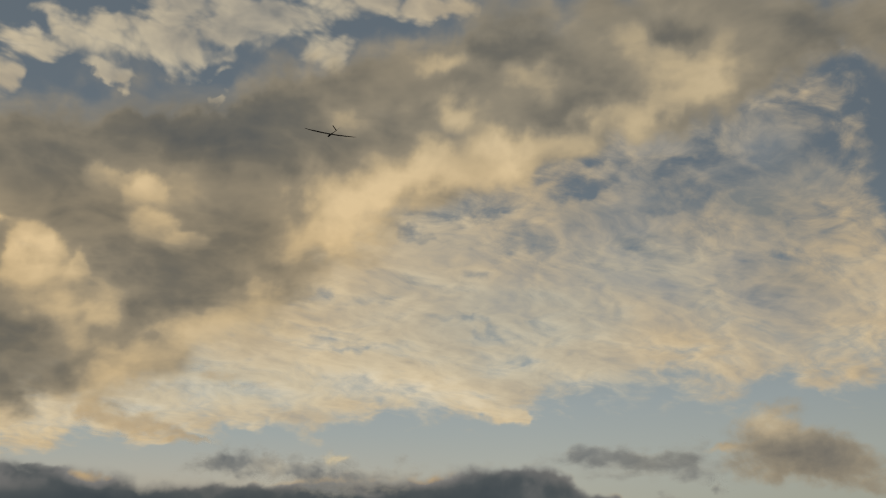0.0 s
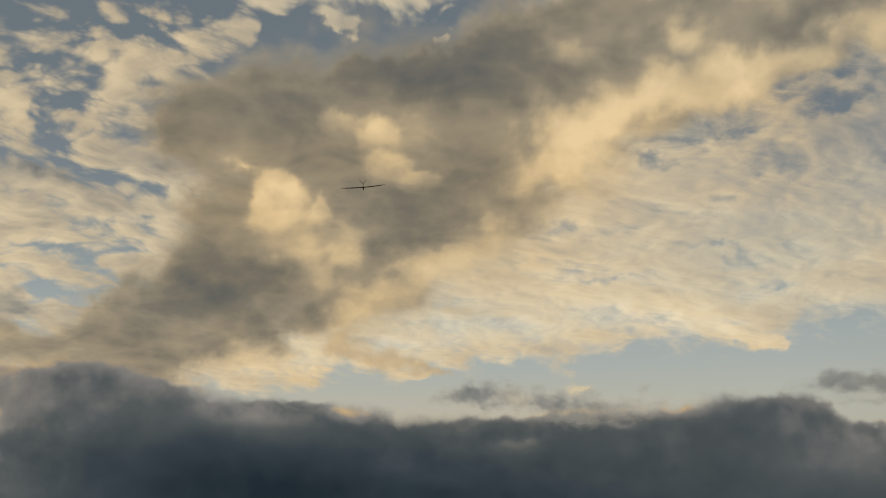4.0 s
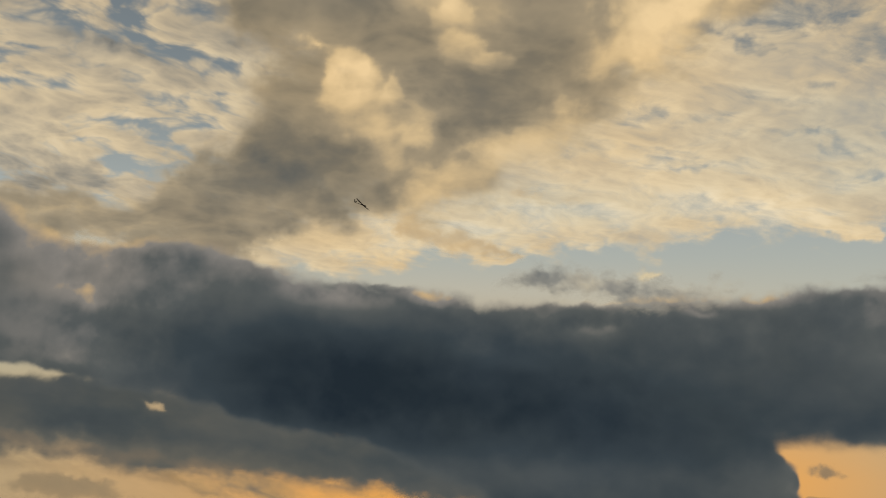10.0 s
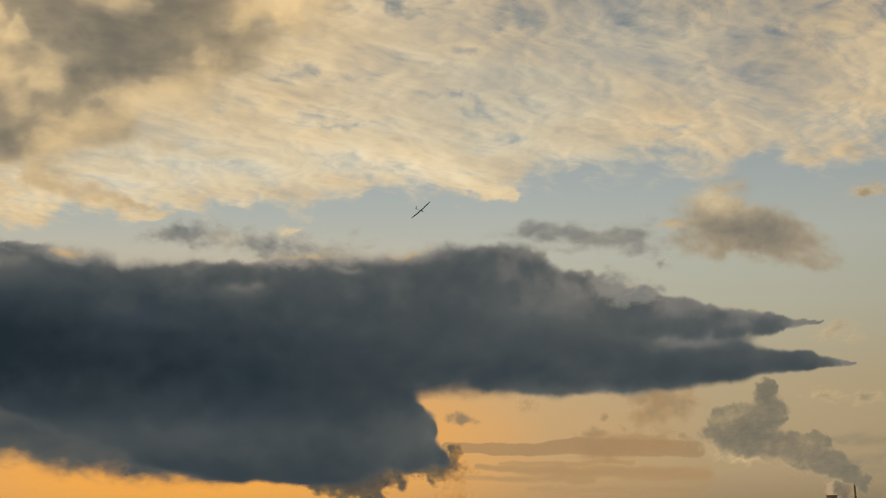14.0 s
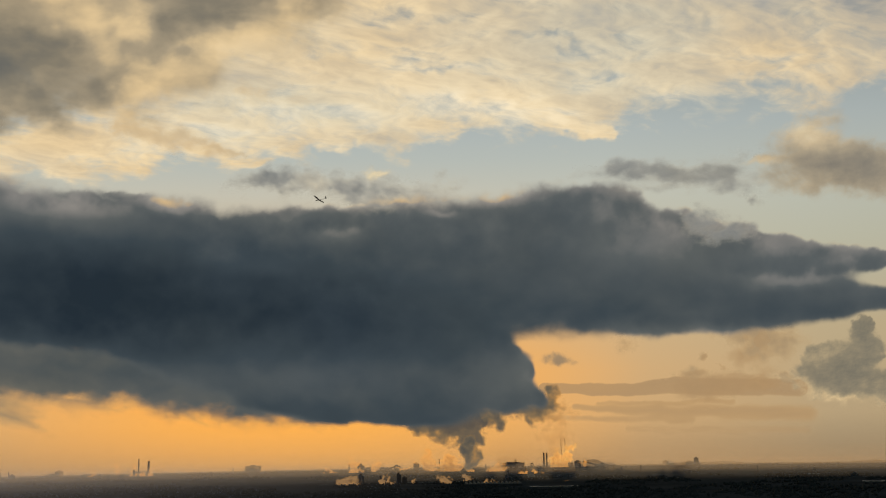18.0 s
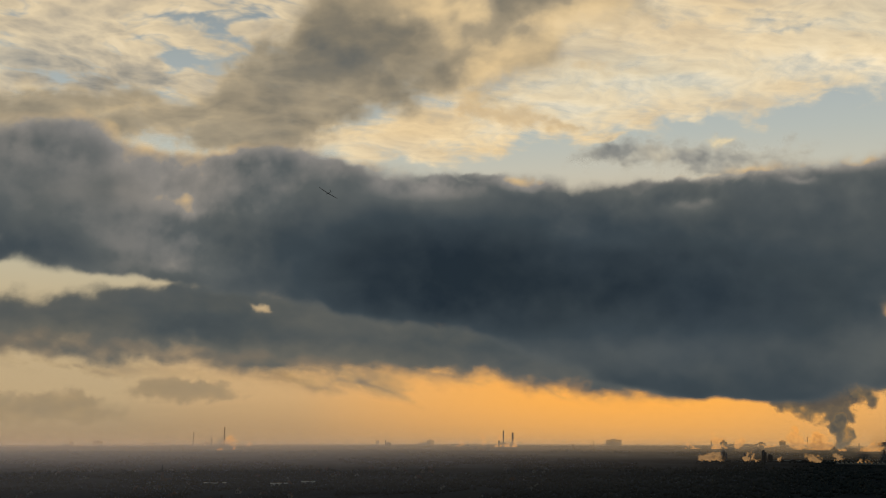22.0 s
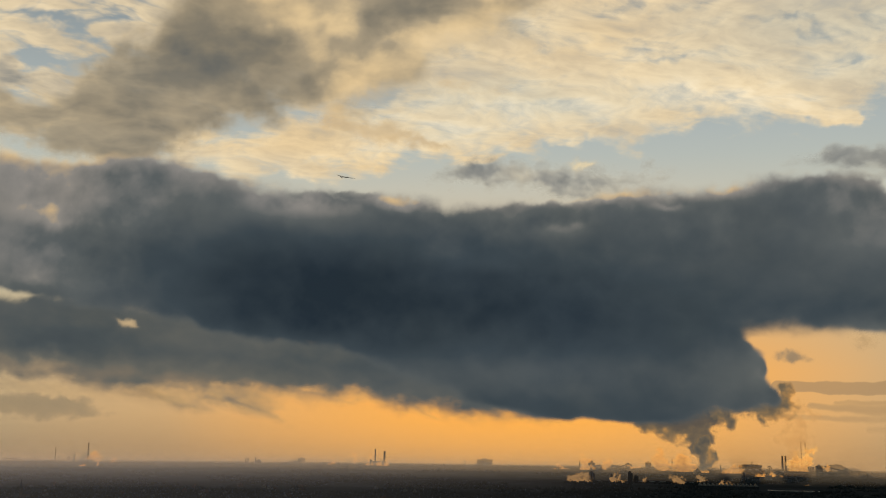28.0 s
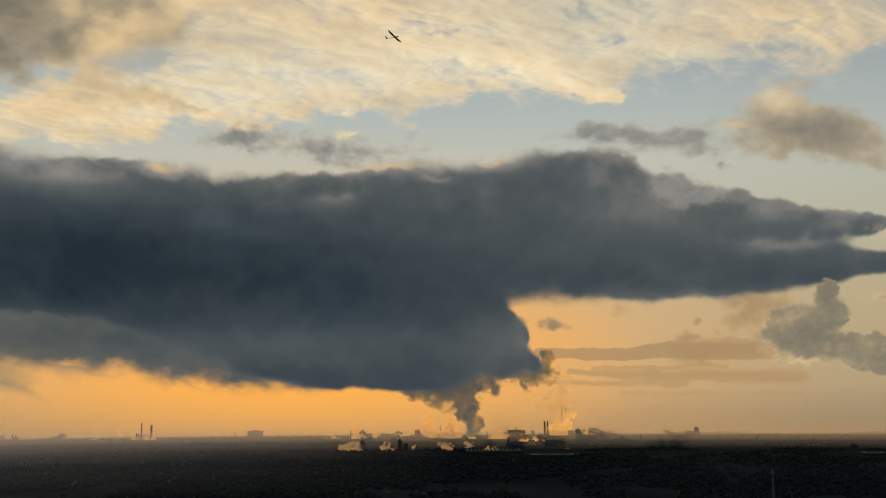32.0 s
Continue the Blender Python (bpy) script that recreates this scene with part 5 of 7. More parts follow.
# ---- small clouds ----
def build_low_clouds():
    made = []
    flat = dict(soft=0.22, warp=0.08, turn=0.7, wave=0.9, rough=0.25, stretch=(3.0, 0.7), edge=(0.05, 0.9), base=0.74, big=0.08, fine=0.05, rim=0.3, lit=0.05, ragged=0.10, relief=40, step=0.05)
    drops = dict(flat, soft=0.55, warp=0.12, wave=0.8, rough=0.8, ragged=0.35, edge=(0.05, 1.2), stretch=(1.8, 0.7), slant=-12)
    puff(-14.38, 2.15, 4.18, 0.39, -2, 0.80)
    puff(-11.56, 1.58, 0.67, 0.28, -30, 0.80)
    puff(-14.73, 1.57, 0.95, 0.25, -15, 0.70)
    puff(-7.64, 2.22, 3.90, 0.33, -4, 0.70)
    puff(-3.85, 1.63, 2.51, 0.22, -10, 0.60)
    made.append(cloud("haze_cloud", "pinkish brown shreds drooping under the grey roll", M_VEIL, 4450, 875, **drops))
    puff(-16.66, 2.17, 1.67, 0.17, -24, 0.70)
    puff(-12.52, 1.97, 1.95, 0.17, -24, 0.70)
    puff(-15.02, 2.48, 4.18, 0.33, -4, 0.60)
    puff(-25.74, 2.64, 4.46, 0.39, -4, 0.50)
    puff(-7.82, 2.58, 2.51, 0.25, -13, 0.60)
    made.append(cloud("haze_streak", "slanting orange shreds under the grey roll", M_VEIL, 4450, 877, **drops))
    puff(31.40, 0.44, 0.33, 0.28, -1, 0.80)
    puff(31.56, 0.05, 0.39, 0.45, -1, 1.00)
    puff(31.92, 0.17, 0.39, 0.45, -1, 0.90)
    puff(31.48, -0.41, 0.22, 0.28, -1, 1.00)
    # left edge painted lighter, as if sunlit
    paint_tone(puff(31.28, -0.07, 0.20, 0.61, -1, -0.50))
    made.append(cloud("steam_plume", "tan steam column above a cooling tower", M_COLUMN, 4640, 1311, soft=0.2, warp=0.05, turn=2.5, wave=2.4, rough=0.35, edge=(0.05, 0.85), lumps=3,
                      base=0.40, big=0.08, fine=0.03, rim=0.3, lit=0.2, ragged=0.2, relief=20, step=0.03))
    wide = dict(soft=0.35, warp=0.08, turn=1.0, wave=1.0, rough=0.4, stretch=(1.8, 0.7), edge=(0.03, 1.1), base=0.55, big=0.06, fine=0.02, rim=0.3, lit=0.08, lumps=2, ragged=0.18, crisp=0.25, under=0.4, relief=40, step=0.05)
    puff(32.74, 2.56, 1.95, 0.28, 2, 0.80)
    puff(34.20, 2.66, 1.67, 0.39, 8, 0.80)
    made.append(cloud("haze_cloud", "hazy flat tan cloud beside the steam", M_HAZE, 4080, 1331, **wide))
    puff(33.86, 1.39, 3.07, 0.67, -2, 0.80)
    made.append(cloud("haze_cloud", "broad hazy tan cloud low over the plain", M_HAZE, 4080, 1351, **wide))
    return made


HIGH = build_high_sheet()
BROWN = build_broken_field() + build_brown_band() + build_tail()
SLATE = build_dark_bank() + build_low_roll() + build_funnel() + build_streaks() + build_low_clouds()
SCUD = build_scud()
SMOKE = build_smoke()


def part(name, bm, material, parent, label=""):
    bm.normal_update()
    me = bpy.data.meshes.new(name)
    bm.to_mesh(me)
    bm.free()
    me.materials.append(material)
    ob = new(name, me)
    ob.parent = parent
    if label:
        ob["label"] = label
    return ob



# ---- ground ----
M_GROUND = plain("dark_fields", (0.034, 0.040, 0.044), 0.95, 0, 0.35, 0.004)


def build_ground():
    rings = [0, 6, 15, 40, 90, 160, 240, 330, 430, 560] + list(np.linspace(700, HORIZON, 46))
    bm = bmesh.new()
    prev = None
    for r in rings:
        z = EYE - 1.7 - 0.17 * r if r < 560 else 0.0
        z = max(0.0, z)
        if r == 0:
            prev = [bm.verts.new((0, 0, z))]
            continue
        row = []
        for k in range(180):
            a = 2 * math.pi * k / 180
            dz = 0.0 if r < 700 or r > 4000 else 3.0 * noise.noise(Vector((r * math.sin(a) / 300, r * math.cos(a) / 300, 2)))
            row.append(bm.verts.new((r * math.sin(a), r * math.cos(a), z + dz)))
        for k in range(180):
            if len(prev) == 1:
                bm.faces.new((prev[0], row[(k + 1) % 180], row[k]))
            else:
                bm.faces.new((prev[k], prev[(k + 1) % 180], row[(k + 1) % 180], row[k]))
        prev = row
    bm.normal_update()
    me = bpy.data.meshes.new("ground")
    bm.to_mesh(me)
    bm.free()
    me.polygons.foreach_set("use_smooth", np.ones(len(me.polygons), bool))
    me.materials.append(M_GROUND)
    return tagged(new("ground", me), "dark wooded plain in evening haze reaching the horizon", "ground", kind="structure")


build_ground()

# ---- haze over the plain: tinted see-through sheets added to stand in for it ----
def haze_material(name, amount, thick, color, glow, side, deep_air):
    m = bpy.data.materials.new(name)
    m.use_nodes = True
    nt = m.node_tree
    nt.nodes.clear()
    N = nt.nodes.new
    out, mix, tl, tr = N("ShaderNodeOutputMaterial"), N("ShaderNodeMixShader"), N("ShaderNodeBsdfTranslucent"), N("ShaderNodeBsdfTransparent")
    tl.inputs[0].default_value = (*color, 1)
    df, lit = N("ShaderNodeBsdfDiffuse"), N("ShaderNodeMixShader")
    df.inputs[0].default_value = (*color, 1)
    lit.inputs[0].default_value = glow
    nt.links.new(df.outputs[0], lit.inputs[1])
    nt.links.new(tl.outputs[0], lit.inputs[2])
    tc, sep = N("ShaderNodeTexCoord"), N("ShaderNodeSeparateXYZ")
    nt.links.new(tc.outputs["Object"], sep.inputs[0])
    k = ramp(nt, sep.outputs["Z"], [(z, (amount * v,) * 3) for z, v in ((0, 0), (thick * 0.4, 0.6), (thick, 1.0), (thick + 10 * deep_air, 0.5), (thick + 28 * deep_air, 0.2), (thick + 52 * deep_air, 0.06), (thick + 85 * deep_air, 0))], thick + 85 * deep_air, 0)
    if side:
        # thicker towards the left of the camera's view
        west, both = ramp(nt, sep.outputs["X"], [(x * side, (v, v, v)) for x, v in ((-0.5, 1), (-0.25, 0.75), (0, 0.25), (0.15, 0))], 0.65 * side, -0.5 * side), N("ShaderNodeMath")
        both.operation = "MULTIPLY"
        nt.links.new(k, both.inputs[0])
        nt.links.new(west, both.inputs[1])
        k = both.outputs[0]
    nt.links.new(k, mix.inputs[0])
    nt.links.new(tr.outputs[0], mix.inputs[1])
    nt.links.new(lit.outputs[0], mix.inputs[2])
    nt.links.new(mix.outputs[0], out.inputs[0])
    return m


def haze_veil(r, amount, color, glow, side=False):
    """A sheet standing in for haze at the distance r, fitted to the eye's view: full up to the line on which the plain
    ends behind it, and thinning above; glow: how far the low sun comes through.
    """
    thick = EYE * (1 - r / HORIZON)
    deep_air = 2.4 if r > 4400 else 1.0
    top = thick + 85 * deep_air
    bm = bmesh.new()
    prev = None
    for k in range(241 if side else 361):
        a = radians(-45 + k / 4)
        rr = r + 30 * math.sin(k * 0.05)
        row = [bm.verts.new((rr * math.sin(a), rr * math.cos(a), z)) for z in (-2, top * 0.35, top * 0.7, top)]
        if prev:
            for i in range(3):
                bm.faces.new((prev[i], row[i], row[i + 1], prev[i + 1]))
        prev = row
    bm.normal_update()
    me = bpy.data.meshes.new("haze_veil")
    bm.to_mesh(me)
    bm.free()
    me.polygons.foreach_set("use_smooth", np.ones(len(me.polygons), bool))
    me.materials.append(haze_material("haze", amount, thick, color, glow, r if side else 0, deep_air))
    return tagged(new("haze_veil", me), "thin tinted sheet standing in for evening haze over the plain", "haze", kind="stuff")


# tinted warm far off and blue nearer, to imitate haze in evening light
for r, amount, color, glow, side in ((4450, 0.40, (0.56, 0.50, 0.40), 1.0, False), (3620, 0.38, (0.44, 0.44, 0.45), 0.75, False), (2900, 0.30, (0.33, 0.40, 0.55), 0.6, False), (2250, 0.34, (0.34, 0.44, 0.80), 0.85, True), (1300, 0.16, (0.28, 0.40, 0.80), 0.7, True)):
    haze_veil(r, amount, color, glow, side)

# ---- things on the plain ----
M_CONC = plain("weathered_concrete", (0.22, 0.21, 0.19), 0.9, 0, 0.25, 0.15)
M_STEEL = plain("rusty_steel", (0.09, 0.065, 0.05), 0.8, 0.2, 0.35, 0.2)
M_DARK = plain("sooty_cladding", (0.05, 0.052, 0.055), 0.85, 0, 0.3, 0.1)
M_PALE = plain("pale_render", (0.17, 0.168, 0.16), 0.9, 0, 0.12, 0.4)
M_BRICK = plain("old_brick", (0.11, 0.075, 0.06), 0.9, 0, 0.25, 0.6)
M_TILE = plain("dark_roof_tile", (0.06, 0.045, 0.04), 0.85, 0, 0.3, 0.6)
M_SLATE = plain("slate_roof", (0.04, 0.042, 0.048), 0.7, 0, 0.3, 0.5)
M_LEAF = plain("dark_foliage", (0.034, 0.040, 0.040), 0.95, 0, 0.2, 0.05)
M_BARK = plain("bark", (0.06, 0.045, 0.035), 0.95, 0, 0.3, 0.8)
M_ROOFLIGHT = plain("pale_sheet_roof", (0.40, 0.41, 0.40), 0.5, 0, 0.15, 0.2)


def spot(az, d, z=0.0):
    return pose(d * math.sin(radians(az)), d * math.cos(radians(az)), z, 0, 0, -az)


def thing(name, label, category, az, d, group="", z=0.0):
    ob = tagged(new(name), label, category, group)
    ob.matrix_basis = spot(az, d, z)
    return ob


def box(bm, x0, x1, y0, y1, z0, z1, taper=0.0):
    t = taper
    v = [bm.verts.new(p) for p in ((x0, y0, z0), (x1, y0, z0), (x1, y1, z0), (x0, y1, z0), (x0 + t, y0 + t, z1), (x1 - t, y0 + t, z1), (x1 - t, y1 - t, z1), (x0 + t, y1 - t, z1))]
    for f in ((3, 2, 1, 0), (4, 5, 6, 7), (0, 1, 5, 4), (1, 2, 6, 5), (2, 3, 7, 6), (3, 0, 4, 7)):
        bm.faces.new([v[i] for i in f])


def tube(bm, rings, n=12, cx=0.0, cy=0.0):
    """A body of turned rings (radius, z)."""
    prev = None
    for r, z in rings:
        row = [bm.verts.new((cx + r * math.cos(2 * math.pi * k / n), cy + r * math.sin(2 * math.pi * k / n), z)) for k in range(n)]
        if prev:
            for k in range(n):
                bm.faces.new((prev[k], prev[(k + 1) % n], row[(k + 1) % n], row[k]))
        else:
            bm.faces.new(row[::-1])
        prev = row
    bm.faces.new(prev)


def beam(bm, a, b, w):
    a, b = Vector(a), Vector(b)
    d = (b - a).normalized()
    s = d.cross(Vector((0, 0, 1)) if abs(d.z) < 0.9 else Vector((1, 0, 0))).normalized() * w / 2
    u = d.cross(s).normalized() * w / 2
    p = [[bm.verts.new(e + s * i + u * j) for i, j in ((-1, -1), (1, -1), (1, 1), (-1, 1))] for e in (a, b)]
    for k in range(4):
        bm.faces.new((p[0][k], p[0][(k + 1) % 4], p[1][(k + 1) % 4], p[1][k]))
    bm.faces.new(p[0][::-1])
    bm.faces.new(p[1])


def chimney(az, d, h, r, material=None, label="tall slender works chimney in the evening haze"):
    c = thing("chimney", label, "chimney", az, d, "works chimneys")
    bm = bmesh.new()
    tube(bm, [(r * 1.5, 0), (r * 1.15, h * 0.3), (r * 0.92, h * 0.97), (r * 0.8, h * 0.97)], 14)
    shaft = part("shaft", bm, material or M_CONC, c)
    for z in (0.62, 0.985):
        bm = bmesh.new()
        tube(bm, [(r * 1.0, h * (z - 0.012)), (r * 1.32, h * (z - 0.010)), (r * 1.32, h * (z + 0.004)), (r * 0.85, h * (z + 0.006))], 14)
        part("gallery", bm, M_STEEL, shaft)
    return c


def hall(az, d, w, h, depth=40.0, ridge=0.25, label="long dark works hall under a low roof", material=None, roof=None):
    c = thing("works_hall", label, "hall", az, d)
    bm = bmesh.new()
    box(bm, -w / 2, w / 2, 0, depth, -1.0, h)
    part("wall", bm, material or M_DARK, c)
    bm = bmesh.new()
    e, top = w * 0.02 + 0.3, h * (1 + ridge)
    v = [bm.verts.new(p) for p in ((-w / 2 - e, -e, h + 0.02), (w / 2 + e, -e, h + 0.02), (w / 2 + e, depth + e, h + 0.02), (-w / 2 - e, depth + e, h + 0.02), (-w / 2 - e, depth / 2, top), (w / 2 + e, depth / 2, top))]
    for f in ((0, 1, 5, 4), (2, 3, 4, 5), (1, 2, 5), (3, 0, 4), (3, 2, 1, 0)):
        bm.faces.new([v[i] for i in f])
    part("roof", bm, roof or M_SLATE, c)
    bm = bmesh.new()
    box(bm, -w * 0.35, w * 0.35, depth / 2 - 2, depth / 2 + 2, top - 0.6, top + h * 0.12)
    part("roof_vent", bm, M_STEEL, c)
    for k in range(3):
        bm = bmesh.new()
        x = (-0.3 + 0.3 * k) * w
        box(bm, x - w * 0.08, x + w * 0.08, -0.15, 0.1, h * 0.45, h * 0.7)
        part("window_band", bm, M_ROOFLIGHT, c)
    return c


def sawtooth_hall(az, d, w, n, h=7.0, depth=60.0):
    c = thing("sawtooth_hall", "low hall with a pale saw-tooth roof", "hall", az, d)
    bm = bmesh.new()
    box(bm, -w / 2, w / 2, 0, depth, -1, h)
    part("wall", bm, M_DARK, c)
    s = w / n
    for k in range(n):
        bm = bmesh.new()
        x = -w / 2 + k * s
        v = [bm.verts.new(p) for p in ((x, 0, h + 0.01), (x + s * 0.9, 0, h + 0.01), (x + s * 0.2, 0, h + 4.5), (x, depth, h + 0.01), (x + s * 0.9, depth, h + 0.01), (x + s * 0.2, depth, h + 4.5))]
        for f in ((0, 1, 2), (5, 4, 3), (1, 4, 5, 2), (3, 0, 2, 5), (0, 3, 4, 1)):
            bm.faces.new([v[i] for i in f])
        part("roof_tooth", bm, M_CONC, c)
    return c


def furnace(az, d, w, h, seed=1):
    """A blast furnace: shell, frame, stoves, skip bridge and downcomer."""
    rng = random.Random(seed)
    c = thing("blast_furnace", "sooty blast furnace with stoves and pipework", "furnace", az, d, "blast furnaces")
    bm = bmesh.new()
    tube(bm, [(w * 0.16, 0), (w * 0.17, h * 0.15), (w * 0.2, h * 0.3), (w * 0.12, h * 0.62), (w * 0.07, h * 0.68), (w * 0.07, h * 0.8)], 14)
    part("furnace_shell", bm, M_STEEL, c)
    bm = bmesh.new()
    for sx in (-1, 1):
        for sy in (-1, 1):
            beam(bm, (sx * w * 0.24, sy * w * 0.24, 0), (sx * w * 0.2, sy * w * 0.2, h * 0.86), w * 0.03)
    for k in range(5):
        z = h * (0.2 + 0.16 * k)
        box(bm, -w * 0.26, w * 0.26, -w * 0.26, w * 0.26, z, z + 0.8)
    part("furnace_frame", bm, M_DARK, c)
    bm = bmesh.new()
    box(bm, -w * 0.14, w * 0.14, -w * 0.1, w * 0.1, h * 0.86, h * 0.97)
    part("top_house", bm, M_DARK, c)
    for k in range(3):
        bm = bmesh.new()
        hh = h * rng.uniform(0.5, 0.6)
        tube(bm, [(w * 0.07, 0), (w * 0.07, hh), (w * 0.05, hh + w * 0.04), (w * 0.015, hh + w * 0.06)], 12, w * (0.34 + 0.17 * k), 0)
        part("stove", bm, M_STEEL, c)
    bm = bmesh.new()
    beam(bm, (-w * 0.75, 0, h * 0.04), (-w * 0.05, 0, h * 0.9), w * 0.05)
    part("skip_bridge", bm, M_STEEL, c)
    bm = bmesh.new()
    beam(bm, (0, 0, h * 0.95), (w * 0.3, 0, h * 0.66), w * 0.05)
    beam(bm, (w * 0.3, 0, h * 0.66), (w * 0.3, 0, h * 0.2), w * 0.05)
    part("downcomer", bm, M_STEEL, c)
    return c


def block(az, d, w, h, name="silo_block", label="dark block of silos with a roof house", n=3):
    c = thing(name, label, "tower", az, d)
    for k in range(n):
        bm = bmesh.new()
        hh = h * (1 - 0.08 * ((k * 7) % 3))
        r = w / n / 2
        tube(bm, [(r, 0), (r, hh * 0.94), (r * 0.7, hh)], 12, -w / 2 + r * (2 * k + 1), 0)
        part("silo", bm, M_DARK, c)
    bm = bmesh.new()
    box(bm, -w * 0.3, w * 0.12, -w * 0.14, w * 0.14, h * 0.9, h * 1.1)
    part("roof_house", bm, M_STEEL, c)
    bm = bmesh.new()
    beam(bm, (w * 0.55, 0, 0), (w * 0.1, 0, h * 1.02), w * 0.05)
    part("bucket_lift", bm, M_STEEL, c)
    return c


def slab(az, d, w, h, depth=18.0, label="plain tall works building in haze"):
    c = thing("works_building", label, "building", az, d)
    bm = bmesh.new()
    box(bm, -w / 2, w / 2, 0, depth, -1, h)
    part("wall", bm, M_DARK, c)
    bm = bmesh.new()
    box(bm, -w * 0.5 - 0.4, w * 0.5 + 0.4, -0.4, depth + 0.4, h, h + 1.2)
    part("parapet", bm, M_CONC, c)
    bm = bmesh.new()
    box(bm, -w * 0.2, w * 0.15, depth * 0.3, depth * 0.7, h + 1.2, h + 5.0)
    part("lift_house", bm, M_CONC, c)
    for k in range(4):
        bm = bmesh.new()
        z = h * (0.2 + 0.19 * k)
        box(bm, -w * 0.42, w * 0.42, -0.2, 0.1, z, z + h * 0.05)
        part("window_band", bm, M_ROOFLIGHT, c)
    return c


def cooling_tower(az, d, h, r):
    c = thing("cooling_tower", "squat concrete cooling tower", "tower", az, d)
    bm = bmesh.new()
    tube(bm, [(r, h * 0.1), (r * 0.84, h * 0.35), (r * 0.7, h * 0.7), (r * 0.72, h * 0.9), (r * 0.76, h), (r * 0.72, h)], 24)
    part("shell", bm, M_CONC, c)
    for k in range(16):
        a = 2 * math.pi * k / 16
        bm = bmesh.new()
        beam(bm, (r * 1.05 * math.cos(a), r * 1.05 * math.sin(a), -0.5), (r * 0.98 * math.cos(a), r * 0.98 * math.sin(a), h * 0.11), 0.9)
        part("column", bm, M_CONC, c)
    return c


def conveyor(az, d, length, h0, h1):
    c = thing("conveyor_bridge", "sloping covered conveyor bridge on trestles", "conveyor", az, d)
    bm = bmesh.new()
    beam(bm, (0, 0, h0), (length, 0, h1), 4.5)
    part("gallery", bm, M_STEEL, c)
    for k in range(1, 4):
        u = k / 4
        z = h0 + (h1 - h0) * u
        bm = bmesh.new()
        beam(bm, (length * u - 2.5, 0, -0.5), (length * u, 0, z - 1.8), 1.0)
        beam(bm, (length * u + 2.5, 0, -0.5), (length * u, 0, z - 1.8), 1.0)
        part("trestle", bm, M_STEEL, c)
    return c


def pylon(az, d, h):
    c = thing("power_pylon", "thin lattice power pylon in haze", "pylon", az, d, "power pylons")
    bm = bmesh.new()
    b = h * 0.11
    for sx in (-1, 1):
        for sy in (-1, 1):
            beam(bm, (sx * b, sy * b, -0.5), (sx * b * 0.12, sy * b * 0.12, h), 0.55)
    for k in range(7):
        u0, u1 = k / 7, (k + 1) / 7
        w0, w1 = b * (1 - 0.88 * u0), b * (1 - 0.88 * u1)
        for sy in (-1, 1):
            beam(bm, (-w0, sy * w0, h * u0), (w1, sy * w1, h * u1), 0.3)
            beam(bm, (w0, sy * w0, h * u0), (-w1, sy * w1, h * u1), 0.3)
    part("mast", bm, M_STEEL, c)
    for z, w in ((0.68, 0.26), (0.82, 0.2), (0.95, 0.13)):
        bm = bmesh.new()
        beam(bm, (-w * h, 0, h * z), (w * h, 0, h * z), 0.6)
        beam(bm, (-w * h, 0, h * z), (0, 0, h * (z + 0.05)), 0.35)
        beam(bm, (w * h, 0, h * z), (0, 0, h * (z + 0.05)), 0.35)
        part("crossarm", bm, M_STEEL, c)
    return c


def church(az, d, h):
    c = thing("church", "brick church with a pointed slate spire", "church", az, d)
    w = h * 0.16
    bm = bmesh.new()
    box(bm, -w / 2, w / 2, -w / 2, w / 2, -1, h * 0.5)
    tower = part("tower", bm, M_BRICK, c)
    for x in (-0.2, 0.2):
        bm = bmesh.new()
        box(bm, w * (x - 0.08), w * (x + 0.08), -w / 2 - 0.15, -w / 2 + 0.1, h * 0.36, h * 0.46)
        part("belfry_opening", bm, M_SLATE, tower)
    bm = bmesh.new()
    tube(bm, [(w * 0.62, h * 0.5), (w * 0.4, h * 0.6), (w * 0.2, h * 0.8), (w * 0.03, h)], 8)
    part("spire", bm, M_SLATE, c)
    bm = bmesh.new()
    box(bm, w * 0.5, w * 3.0, -w * 0.7, w * 0.7, -1, h * 0.22)
    part("nave", bm, M_BRICK, c)
    bm = bmesh.new()
    v = [bm.verts.new(p) for p in ((w * 0.5, -w * 0.8, h * 0.22), (w * 3.1, -w * 0.8, h * 0.22), (w * 3.1, w * 0.8, h * 0.22), (w * 0.5, w * 0.8, h * 0.22), (w * 0.5, 0, h * 0.36), (w * 3.1, 0, h * 0.36))]
    for f in ((0, 1, 5, 4), (2, 3, 4, 5), (1, 2, 5), (3, 0, 4), (3, 2, 1, 0)):
        bm.faces.new([v[i] for i in f])
    part("nave_roof", bm, M_SLATE, c)
    return c


